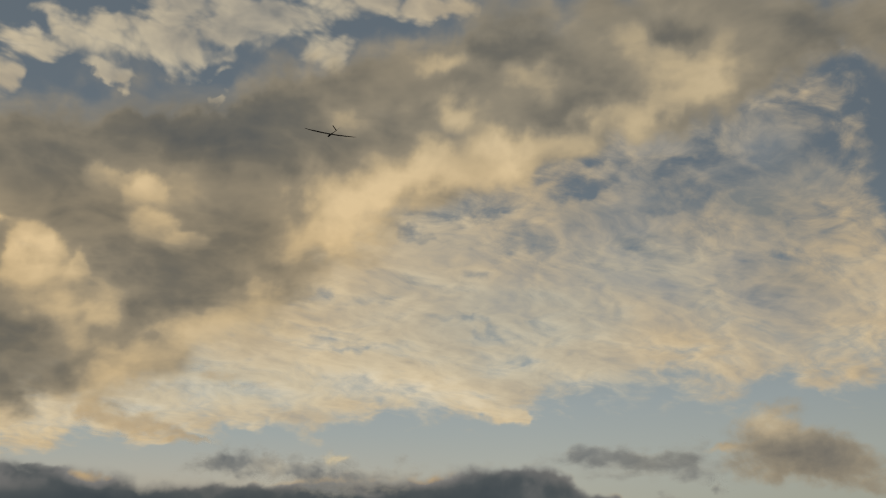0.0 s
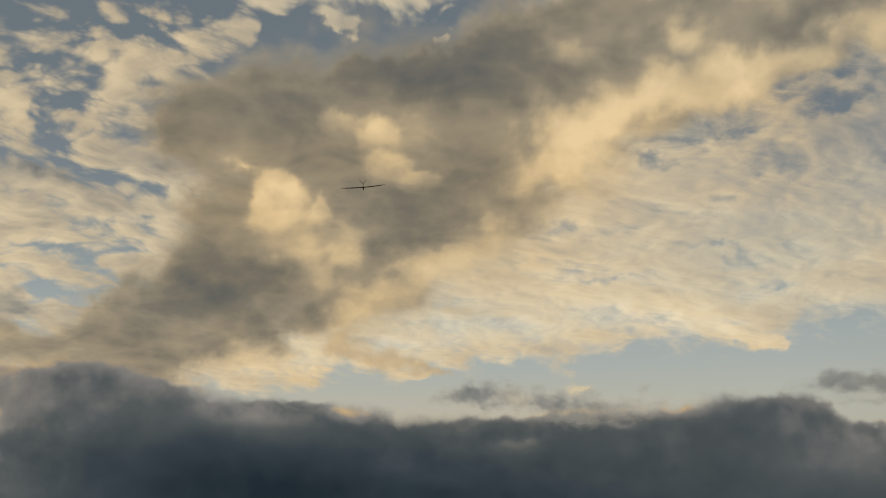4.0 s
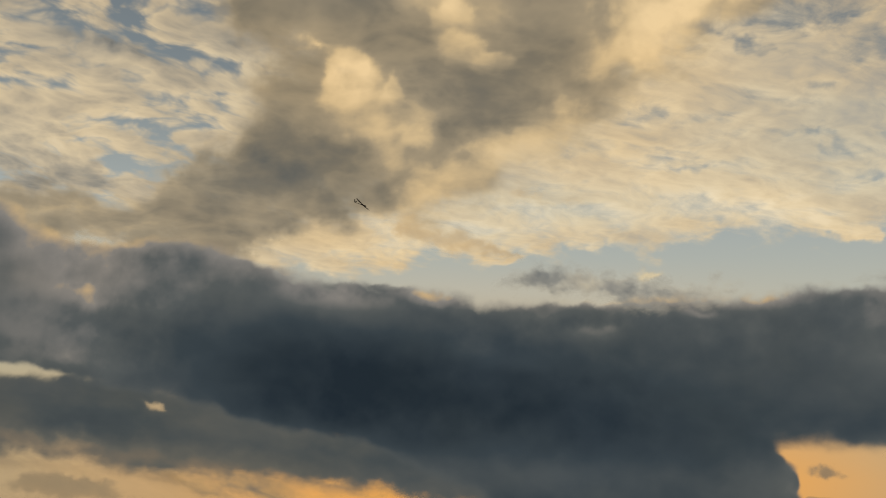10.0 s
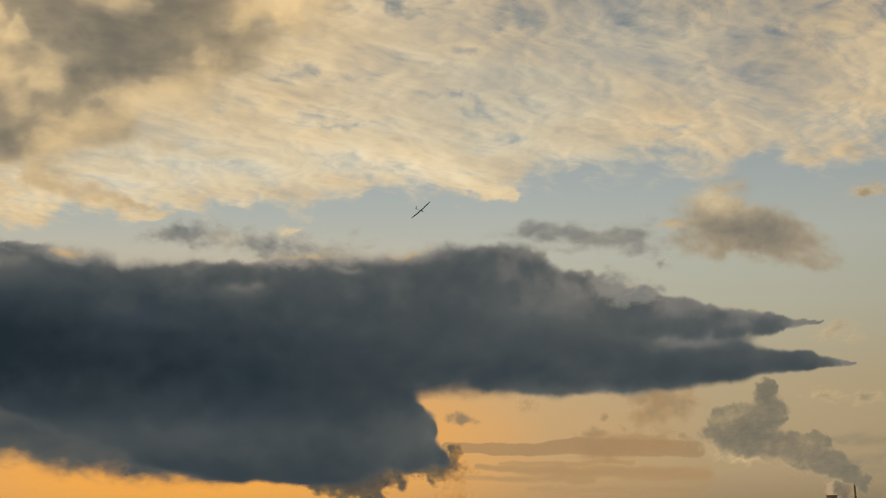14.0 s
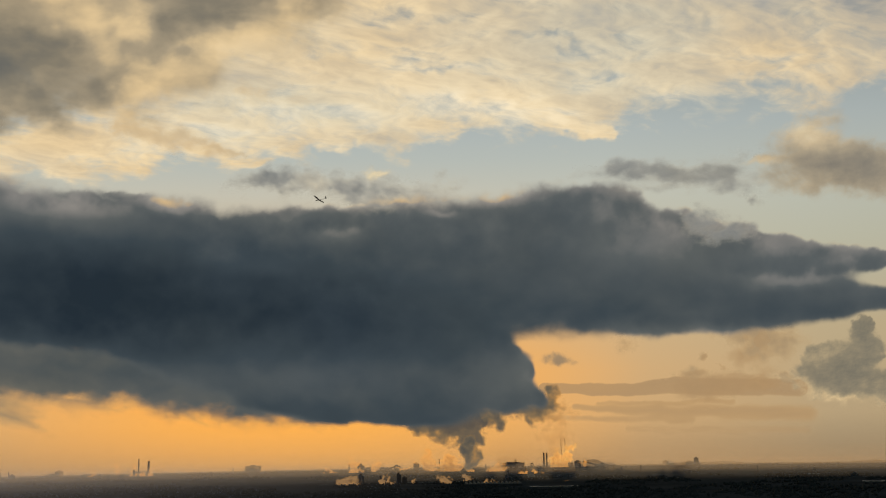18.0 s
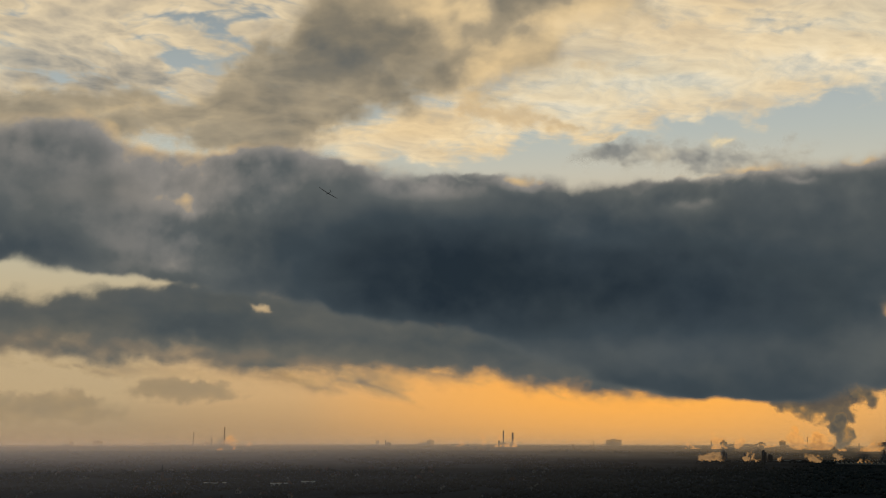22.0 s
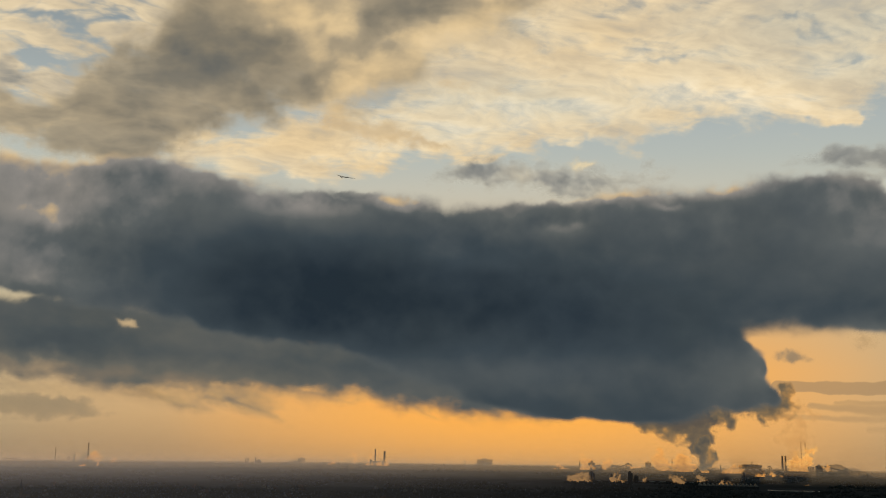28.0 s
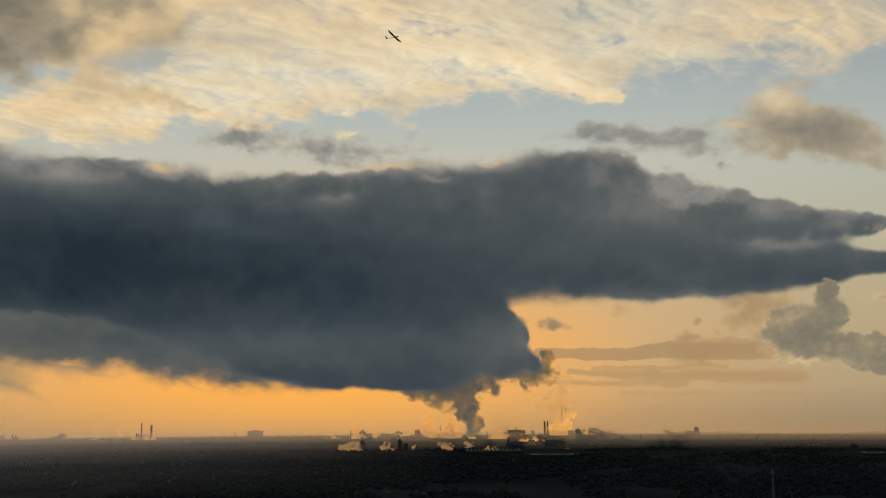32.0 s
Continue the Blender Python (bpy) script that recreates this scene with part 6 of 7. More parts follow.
def build_works():
    """The steelworks on the plain and the smaller plants along the horizon."""
    chimney(-12.15, 4300, 23.0, 1.7)
    chimney(-12.05, 4300, 23.0, 1.7)
    chimney(-11.69, 4300, 25.1, 1.9)
    slab(-11.54, 4320, 18.8, 12.6)
    slab(-9.50, 4550, 28.8, 17.7)
    hall(-9.86, 4560, 44.4, 6.7)
    chimney(-5.96, 4350, 59.3, 2.2)
    chimney(-5.51, 4300, 52.3, 3.6, M_BRICK, "thick dark brick chimney beside a small plant")
    hall(-5.96, 4360, 38.2, 10.6)
    chimney(-5.69, 4310, 18.9, 1.6)
    chimney(-5.61, 4310, 16.8, 1.6)
    slab(-6.17, 4340, 8.4, 19.0)
    hall(-8.08, 4400, 64.2, 6.4)
    slab(-0.64, 4650, 61.1, 20.4, 30, "large pale block of a power station in haze")
    chimney(-1.59, 4500, 19.7, 1.5)
    block(-2.62, 3900, 7.6, 17.1, "water_tower", "slim dark tower above the trees", 1)
    chimney(2.92, 3900, 19.0, 1.6, M_STEEL)
    # far left, seen when the view swings round
    chimney(-20.86, 4600, 49.2, 1.8)
    chimney(-19.42, 4550, 68.6, 2.4)
    chimney(-20.00, 4600, 26.9, 1.6)
    slab(-20.27, 4600, 15.7, 11.2)
    slab(-26.41, 4650, 15.8, 11.3)
    slab(-25.24, 4650, 36.2, 13.6)
    chimney(-24.24, 4650, 20.4, 1.5)
    hall(-22.78, 4600, 58.2, 6.7)
    # the power station behind its steam
    cooling_tower(31.50, 4560, 91.0, 26.6)
    slab(32.10, 4600, 33.6, 51.5, 40, "boiler house of the power station in haze")
    hall(32.34, 4620, 67.4, 20.2)
    chimney(32.53, 4580, 133.7, 3.4)
    slab(32.82, 4600, 35.8, 40.3, 40, "boiler house of the power station in haze")
    # the steelworks, back row
    chimney(3.94, 4250, 28.9, 2.0)
    block(4.51, 4250, 24.8, 26.9)
    hall(5.20, 4300, 92.0, 10.5)
    conveyor(5.69, 4260, 45.6, 6, 20)
    block(6.27, 4260, 22.8, 20.7, "coal_bunker", "dark coal bunker on stilts", 2)
    slab(7.19, 4260, 20.7, 24.9)
    chimney(8.31, 4200, 40.9, 1.7)
    chimney(8.53, 4200, 26.6, 1.6)
    hall(7.93, 4150, 121.1, 10.1, 50)
    hall(9.29, 4150, 100.9, 10.1, 50)
    furnace(8.88, 4100, 27.9, 27.9, 2)
    chimney(10.56, 4050, 23.6, 1.8)
    hall(11.91, 4150, 72.7, 16.2, 70, 0.5, "large hump-backed hall of the steelworks")
    pylon(11.99, 4000, 37.0)
    furnace(12.78, 3700, 25.2, 32.4, 3)
    cooling_tower(12.72, 3250, 14.2, 12.6)
    chimney(13.37, 4050, 59.1, 3.0, M_STEEL, "dark twin chimney of the steelworks")
    chimney(13.51, 4050, 59.1, 3.0, M_STEEL, "dark twin chimney of the steelworks")
    furnace(13.85, 4060, 31.6, 43.5, 4)
    furnace(14.49, 4060, 27.7, 39.5, 5)
    chimney(14.22, 4150, 107.0, 1.2, M_BRICK, "very tall thin chimney behind steam")
    chimney(14.41, 4150, 107.0, 1.2, M_BRICK, "very tall thin chimney behind steam")
    slab(14.99, 4100, 23.9, 25.9, 25, "sinter plant building with a flat roof")
    conveyor(15.23, 4090, 87.6, 26, 5)
    hall(16.53, 4050, 23.6, 7.9)
    hall(14.12, 3950, 230.6, 7.7, 60)
    slab(19.16, 4500, 21.9, 15.3)
    slab(20.24, 4500, 48.2, 10.9)
    slab(20.59, 4450, 17.3, 26.0)
    pylon(17.07, 3500, 17.0)
    pylon(23.38, 3450, 20.1)
    pylon(17.98, 3600, 21.0)
    pylon(24.89, 3700, 16.2)
    hall(25.89, 3100, 36.2, 9.0, 30)
    slab(25.92, 3110, 7.6, 16.6)
    # the steelworks, front row
    block(4.51, 2900, 12.7, 24.0, "gas_tower", "dark twin towers of the coking plant", 2)
    hall(3.99, 2880, 42.0, 5.6)
    chimney(5.41, 2900, 21.2, 1.5, M_STEEL)
    chimney(5.49, 2900, 16.9, 1.5, M_STEEL)
    block(6.34, 2850, 11.1, 26.3, "gas_tower", "tall dark towers of the coking plant", 2)
    block(6.61, 2870, 11.2, 16.8, "gas_tower", "low dark tower of the coking plant", 1)
    hall(7.37, 2900, 84.7, 5.6, 50)
    hall(8.87, 2900, 56.4, 5.6, 50)
    chimney(7.05, 2900, 14.1, 1.3, M_STEEL)
    chimney(11.62, 3050, 25.2, 1.8, M_STEEL)
    sawtooth_hall(10.89, 2580, 125.5, 14)
    hall(13.82, 2520, 98.1, 2.5, 20, 0.1, "long low pale sheet-roofed shed", M_PALE, M_ROOFLIGHT)
    hall(28.46, 2650, 43.8, 2.6, 20, 0.1, "long low pale sheet-roofed shed", M_PALE, M_ROOFLIGHT)
    church(-22.26, 1900, 29.6)


def build_plumes():
    """Steam over the works: thin billows, with the low sun's gold painted into their glow."""
    made = []

    def steam(radius, seed, thin=False):
        # far plumes are painted sunlit, near ones shaded; thin ones get lighter colours
        far = radius > 3500
        made.append(billow("steam_plume", "steam plume with gold sunlight painted into its glow" if far else "tan steam plume painted as shaded among dark plant buildings", M_STEAM_LIT if far else M_STEAM_SHADED, radius, seed, soft=0.40, warp=0.07, turn=4.5, size=(0.22, 0.2), base=0.28 if thin else 0.45, relief=8, loose=1.25, step=0.014, floor=-3.2))
        made[-1]["category"] = "steam"

    puff(3.06, -1.40, 0.19, 0.11, 19, 1.00)
    puff(2.95, -1.18, 0.12, 0.04, -0, 1.00)
    steam(4150, 1400)
    puff(4.13, -1.02, 0.16, 0.28, 10, 1.00)
    puff(4.27, -1.30, 0.25, 0.16, 19, 1.00)
    steam(4150, 1407)
    puff(5.28, -1.00, 0.22, 0.16, 19, 1.00)
    puff(5.14, -1.17, 0.19, 0.09, -0, 1.00)
    steam(4200, 1414)
    puff(7.70, -0.75, 0.22, 0.40, -0, 1.00)
    puff(7.85, -1.07, 0.51, 0.18, -10, 1.00)
    steam(4150, 1421)
    puff(6.65, -1.15, 0.28, 0.06, -0, 1.00)
    steam(4150, 1428)
    puff(8.94, -1.18, 0.43, 0.25, -0, 1.00)
    puff(8.78, -0.86, 0.29, 0.29, -0, 1.00)
    steam(4080, 1435)
    puff(9.83, -1.32, 0.09, 0.09, -0, 1.00)
    steam(4000, 1442)
    puff(11.19, -1.22, 0.28, 0.16, 10, 1.00)
    puff(10.91, -1.33, 0.16, 0.09, -0, 1.00)
    steam(4000, 1449)
    puff(12.73, -1.54, 0.37, 0.16, -0, 1.00)
    puff(12.57, -1.65, 0.19, 0.09, -0, 1.00)
    steam(3600, 1456)
    puff(13.45, -1.44, 0.09, 0.06, -0, 1.00)
    steam(4000, 1463)
    puff(13.92, -1.07, 0.18, 0.33, 15, 1.00)
    puff(14.13, -1.23, 0.33, 0.25, -0, 1.00)
    puff(14.01, -0.78, 0.18, 0.25, 20, 1.00)
    puff(14.34, -1.02, 0.18, 0.51, -10, 1.00)
    puff(14.49, -0.59, 0.14, 0.18, -0, 1.00)
    steam(4000, 1470, True)
    puff(14.74, -0.27, 0.18, 0.14, 29, 1.00)
    puff(14.60, -0.49, 0.11, 0.14, -0, 1.00)
    steam(4000, 1477, True)
    puff(15.09, -1.44, 0.12, 0.06, -0, 1.00)
    steam(4050, 1484)
    puff(15.34, -1.10, 0.16, 0.09, 20, 1.00)
    steam(4050, 1491)
    puff(-8.03, -1.17, 0.12, 0.12, -1, 1.00)
    steam(4380, 1498)
    puff(-6.92, -0.97, 0.09, 0.19, 10, 1.00)
    steam(4400, 1505)
    puff(-6.28, -1.21, 0.19, 0.09, -1, 1.00)
    steam(4340, 1512)
    puff(-6.15, -0.95, 0.09, 0.19, -1, 1.00)
    steam(4400, 1519)
    puff(-5.40, -1.14, 0.12, 0.16, -1, 1.00)
    steam(4280, 1526)
    puff(-5.77, -1.22, 0.16, 0.06, -1, 1.00)
    steam(4300, 1533)
    puff(3.63, -1.83, 0.20, 0.17, -0, 1.00)
    puff(4.10, -1.81, 0.30, 0.20, -0, 1.00)
    steam(2860, 1540)
    puff(5.52, -1.71, 0.06, 0.20, -0, 1.00)
    steam(2860, 1547)
    puff(5.88, -1.71, 0.10, 0.17, -0, 1.00)
    puff(6.07, -1.79, 0.07, 0.07, -0, 1.00)
    steam(2860, 1554)
    puff(7.02, -1.79, 0.07, 0.07, -0, 1.00)
    steam(2860, 1561)
    puff(8.52, -1.72, 0.22, 0.15, -20, 1.00)
    puff(8.74, -1.85, 0.10, 0.10, -0, 1.00)
    steam(2860, 1568)
    puff(9.63, -1.75, 0.19, 0.12, -0, 1.00)
    steam(3000, 1575)
    puff(10.71, -1.97, 0.25, 0.10, -0, 1.00)
    puff(10.52, -1.81, 0.10, 0.07, 29, 1.00)
    steam(2800, 1582)
    puff(14.45, -1.86, 0.07, 0.05, 0, 1.00)
    steam(2950, 1589)
    puff(-19.75, -1.49, 0.16, 0.05, 11, 1.00)
    steam(3900, 1596)
    puff(-19.03, -1.40, 0.06, 0.09, -19, 1.00)
    steam(4000, 1603)
    puff(-18.26, -1.18, 0.12, 0.06, 21, 1.00)
    steam(4400, 1610)
    puff(-18.99, -1.05, 0.25, 0.12, 1, 1.00)
    puff(-19.18, -0.92, 0.12, 0.16, 1, 1.00)
    steam(4500, 1617)
    puff(-18.57, -1.34, 0.12, 0.03, 1, 1.00)
    steam(4450, 1624)
    return made


def build_house(name, w, depth, h, roof_h, wall, tile):
    c = tagged(new(name), "small gabled house among dark trees", "house", "village houses")
    bm = bmesh.new()
    v = [bm.verts.new(p) for p in ((-w / 2, -depth / 2, -0.5), (w / 2, -depth / 2, -0.5), (w / 2, depth / 2, -0.5), (-w / 2, depth / 2, -0.5), (-w / 2, -depth / 2, h), (w / 2, -depth / 2, h), (w / 2, depth / 2, h), (-w / 2, depth / 2, h), (0, -depth / 2, h + roof_h), (0, depth / 2, h + roof_h))]
    for f in ((3, 2, 1, 0), (0, 1, 5, 8, 4), (1, 2, 6, 5), (2, 3, 7, 9, 6), (3, 0, 4, 7), (4, 8, 9, 7), (8, 5, 6, 9)):
        bm.faces.new([v[i] for i in f])
    walls = part("wall", bm, wall, c)
    for s in (-1, 1):
        bm = bmesh.new()
        a = [bm.verts.new(p) for p in ((0, -depth / 2 - 0.4, h + roof_h + 0.25), (0, depth / 2 + 0.4, h + roof_h + 0.25), (s * (w / 2 + 0.5), depth / 2 + 0.4, h - 0.2), (s * (w / 2 + 0.5), -depth / 2 - 0.4, h - 0.2))]
        b = [bm.verts.new(q.co - Vector((0, 0, 0.2))) for q in a]
        bm.faces.new(a if s < 0 else a[::-1])
        bm.faces.new(b[::-1] if s < 0 else b)
        for k in range(4):
            bm.faces.new((a[k], a[(k + 1) % 4], b[(k + 1) % 4], b[k]))
        bmesh.ops.recalc_face_normals(bm, faces=bm.faces)
        part("roof_slope", bm, tile, c)
    bm = bmesh.new()
    box(bm, w * 0.15, w * 0.15 + 0.7, -0.4, 0.4, h, h + roof_h + 0.9)
    part("chimney_stack", bm, M_BRICK, c)
    for x in (-0.22, 0.22):
        for z in (0.9, h * 0.6):
            bm = bmesh.new()
            box(bm, w * x - 0.55, w * x + 0.55, -depth / 2 - 0.06, -depth / 2 + 0.1, z, z + 1.2)
            part("window", bm, M_SLATE, walls)
    return c


def build_village():
    rng = random.Random(5)
    kinds = [build_house("house", 6.5, 9, 4.0, 3.2, M_PALE, M_TILE), build_house("house", 7.5, 8, 4.2, 3.0, M_BRICK, M_TILE), build_house("house", 6, 9, 3.6, 3.4, M_PALE, M_SLATE)]
    spots = []
    for k in range(88):
        if k < 78:
            az, d = rng.uniform(-31, -4), 1250 + 1150 * rng.random() ** 1.4
        else:
            az, d = rng.uniform(-4, 29), rng.uniform(1180, 1420)
        spots.append((az, d))
    for i, (az, d) in enumerate(spots):
        m = spot(az, d) @ pose(0, 0, 0, 0, 0, rng.uniform(-50, 50))
        if i < 3:
            kinds[i].matrix_basis = m
        else:
            copy_thing(kinds[i % 3], m)
    hall(-16.79, 1750, 24, 4, 18, 0.15, "white flat-roofed school block among trees", M_PALE, M_ROOFLIGHT)
    hall(-15.36, 1800, 22, 4, 18, 0.15, "white flat-roofed school block among trees", M_PALE, M_ROOFLIGHT)
    hall(-19.80, 1800, 32, 3, 14, 0.1, "long low pale shed among trees", M_PALE, M_ROOFLIGHT)


def build_mast():
    c = thing("radio_mast", "slim pale mast above dark woods", "mast", 24.00, 1120)
    bm = bmesh.new()
    tube(bm, [(1.1, -0.5), (0.9, 24), (0.7, 41.5)], 10)
    part("pole", bm, M_PALE, c)
    bm = bmesh.new()
    tube(bm, [(1.6, 36), (1.7, 36.3), (1.7, 39), (1.4, 39.2)], 10)
    part("antenna_drum", bm, M_PALE, c)
    bm = bmesh.new()
    beam(bm, (0, 0, 41), (0, 0, 45), 0.35)
    part("lightning_rod", bm, M_STEEL, c)


def build_woods():
    """Woods and hedges: thousands of small uneven crowns."""
    rng = np.random.RandomState(3)
    n = 46000
    az, d = rng.uniform(-44, 44, n), 1050 + 3600 * rng.rand(n) ** 1.35
    keep = []
    for a, r in zip(az, d):
        v = noise.fractal(Vector((a * 0.25, r / 420.0, 4.0)), 1.0, 2.0, 3)
        belt = 0.35 if a > -6 and 1500 < r < 2450 else 0.22 if r < 2300 else 0.0
        keep.append(v + belt > 0.02 + (0.12 if r > 3000 else 0.0))
    az, d = az[keep], d[keep]
    n = len(az)
    ring = np.array([[0, 0, 0.18], *[[math.cos(t), math.sin(t), 0.35] for t in np.arange(6) * math.pi / 3], *[[0.8 * math.cos(t + 0.5), 0.8 * math.sin(t + 0.5), 0.72] for t in np.arange(6) * math.pi / 3], [0, 0, 1.0]])
    faces = [(0, 1 + (k + 1) % 6, 1 + k) for k in range(6)] + [(1 + k, 1 + (k + 1) % 6, 7 + k) for k in range(6)] + [(1 + (k + 1) % 6, 7 + (k + 1) % 6, 7 + k) for k in range(6)] + [(7 + k, 7 + (k + 1) % 6, 13) for k in range(6)]
    m = 2
    P = np.repeat(ring[None], n * m, 0) + rng.normal(0, 0.13, (n * m, 14, 3))
    h = np.repeat(rng.uniform(3.5, 8, n), m) * rng.uniform(0.7, 1.05, n * m)
    w = h * rng.uniform(0.32, 0.6, n * m)
    P[:, :, 0] *= w[:, None]
    P[:, :, 1] *= w[:, None]
    P[:, :, 2] = P[:, :, 2] * h[:, None] - 1.5
    ra = np.radians(np.repeat(az, m))
    rd = np.repeat(d, m)
    P[:, :, 0] += (rd * np.sin(ra) + rng.normal(0, 4, n * m))[:, None]
    P[:, :, 1] += (rd * np.cos(ra) + rng.normal(0, 4, n * m))[:, None]
    F = (np.array(faces)[None] + 14 * np.arange(n * m)[:, None, None]).reshape(-1, 3)
    me = bpy.data.meshes.new("woodland")
    me.vertices.add(n * m * 14)
    me.vertices.foreach_set("co", P.astype(np.float32).ravel())
    me.loops.add(F.size)
    me.loops.foreach_set("vertex_index", F.ravel().astype(np.int32))
    me.polygons.add(len(F))
    me.polygons.foreach_set("loop_start", (np.arange(len(F)) * 3).astype(np.int32))
    me.update()
    me.polygons.foreach_set("use_smooth", np.ones(len(me.polygons), bool))
    me.materials.append(M_LEAF)
    return tagged(new("woodland", me), "dark woods and hedges across the plain", "woods", kind="stuff")


def build_trees():
    rng = random.Random(8)
    src = None
    spots = []
    for x, y, d in ((-29.76, 0, 1850), (-29.39, 0, 1840), (-29.03, 0, 1860), (-28.66, 0, 1850), (-25.52, 0, 1700), (-18.20, 0, 1720), (-15.46, 0, 2050), (-12.23, 0, 1750)):
        spots.append((x, d, rng.uniform(0.75, 1.0)))
    for k in range(34):
        spots.append((rng.uniform(-30, 30), rng.uniform(1250, 1750), rng.uniform(0.5, 0.8)))
    for i, (az, d, s) in enumerate(spots):
        if src is None:
            src = tagged(new("tree"), "dark broad-crowned tree on the plain", "tree", "lone trees")
            bm = bmesh.new()
            tube(bm, [(0.5, -0.5), (0.38, 2), (0.25, 5), (0.1, 9)], 8)
            for k in range(5):
                a = 2.4 * k
                beam(bm, (0, 0, 2.5 + k), (2.6 * math.cos(a), 2.6 * math.sin(a), 5.5 + k), 0.2)
            part("trunk", bm, M_BARK, src)
            bm = bmesh.new()
            for k in range(60):
                a, e, r = rng.uniform(0, 6.28), rng.uniform(-0.5, 1.4), rng.uniform(2.2, 3.9)
                c = Vector((r * math.cos(a) * math.cos(e), r * math.sin(a) * math.cos(e), 8 + r * 1.25 * math.sin(e)))
                vs = bmesh.ops.create_icosphere(bm, subdivisions=1, radius=rng.uniform(0.6, 1.25))["verts"]
                for v in vs:
                    v.co = c + v.co * rng.uniform(0.6, 1.3)
            part("crown", bm, M_LEAF, src)
            src.matrix_basis = spot(az, d) @ Matrix.Scale(s, 4)
        else:
            t = copy_thing(src, spot(az, d) @ pose(0, 0, 0, 0, 0, rng.uniform(0, 360)))
            t.scale = (s, s, s)


def build_hills():
    for az, d, w, h in ((15.71, 4640, 75, 27), (21.82, 4720, 190, 9), (28.52, 4720, 130, 9), (20.39, 4720, 150, 10)):
        bm = bmesh.new()
        nx = 24
        grid = [[bm.verts.new(((i / nx - 0.5) * 2.4 * w, (j / 6 - 0.5) * 120, h * math.exp(-((i / nx - 0.5) * 2.4 / 0.62) ** 2) * math.sin(math.pi * j / 6) * (1 + 0.12 * noise.noise(Vector((i * 0.5, j, az)))) - 1.0)) for j in range(7)] for i in range(nx + 1)]
        for i in range(nx):
            for j in range(6):
                bm.faces.new((grid[i][j], grid[i + 1][j], grid[i + 1][j + 1], grid[i][j + 1]))
        bm.normal_update()
        me = bpy.data.meshes.new("spoil_heap")
        bm.to_mesh(me)
        bm.free()
        me.polygons.foreach_set("use_smooth", np.ones(len(me.polygons), bool))
        me.materials.append(M_GROUND)
        ob = tagged(new("spoil_heap", me), "hazy rounded spoil heap on the horizon", "hill")
        ob.matrix_basis = spot(az, d)


build_hills()
build_works()
build_village()
build_mast()
build_trees()
build_woods()
PLUMES = build_plumes()

# ---- the model glider ----
M_WING = plain("dark_red_film", (0.045, 0.010, 0.011), 0.75, 0, 0.15, 6.0)
M_HULL = plain("dark_fibre", (0.016, 0.016, 0.017), 0.75, 0, 0.15, 6.0)


def blade(stations, n=10, cap=True):
    """A lifting surface: stations (x, leading edge y, chord, z, thickness ratio)."""
    bm = bmesh.new()
    prev = None
    for x, y, c, z, th in stations:
        row = []
        for k in range(2 * n):
            a = math.pi * k / n
            u = 0.5 * (1 + math.cos(a))
            t = th * c * 0.5 * math.sin(a) * (0.4 + 0.6 * (1 - u)) * (1.25 if a < math.pi else 0.75)
            row.append(bm.verts.new((x, y - u * c, z + t)))
        if prev:
            for k in range(2 * n):
                bm.faces.new((prev[k], prev[(k + 1) % (2 * n)], row[(k + 1) % (2 * n)], row[k]))
        elif cap:
            bm.faces.new(row[::-1])
        prev = row
    bm.faces.new(prev)
    bmesh.ops.recalc_face_normals(bm, faces=bm.faces)
    return bm


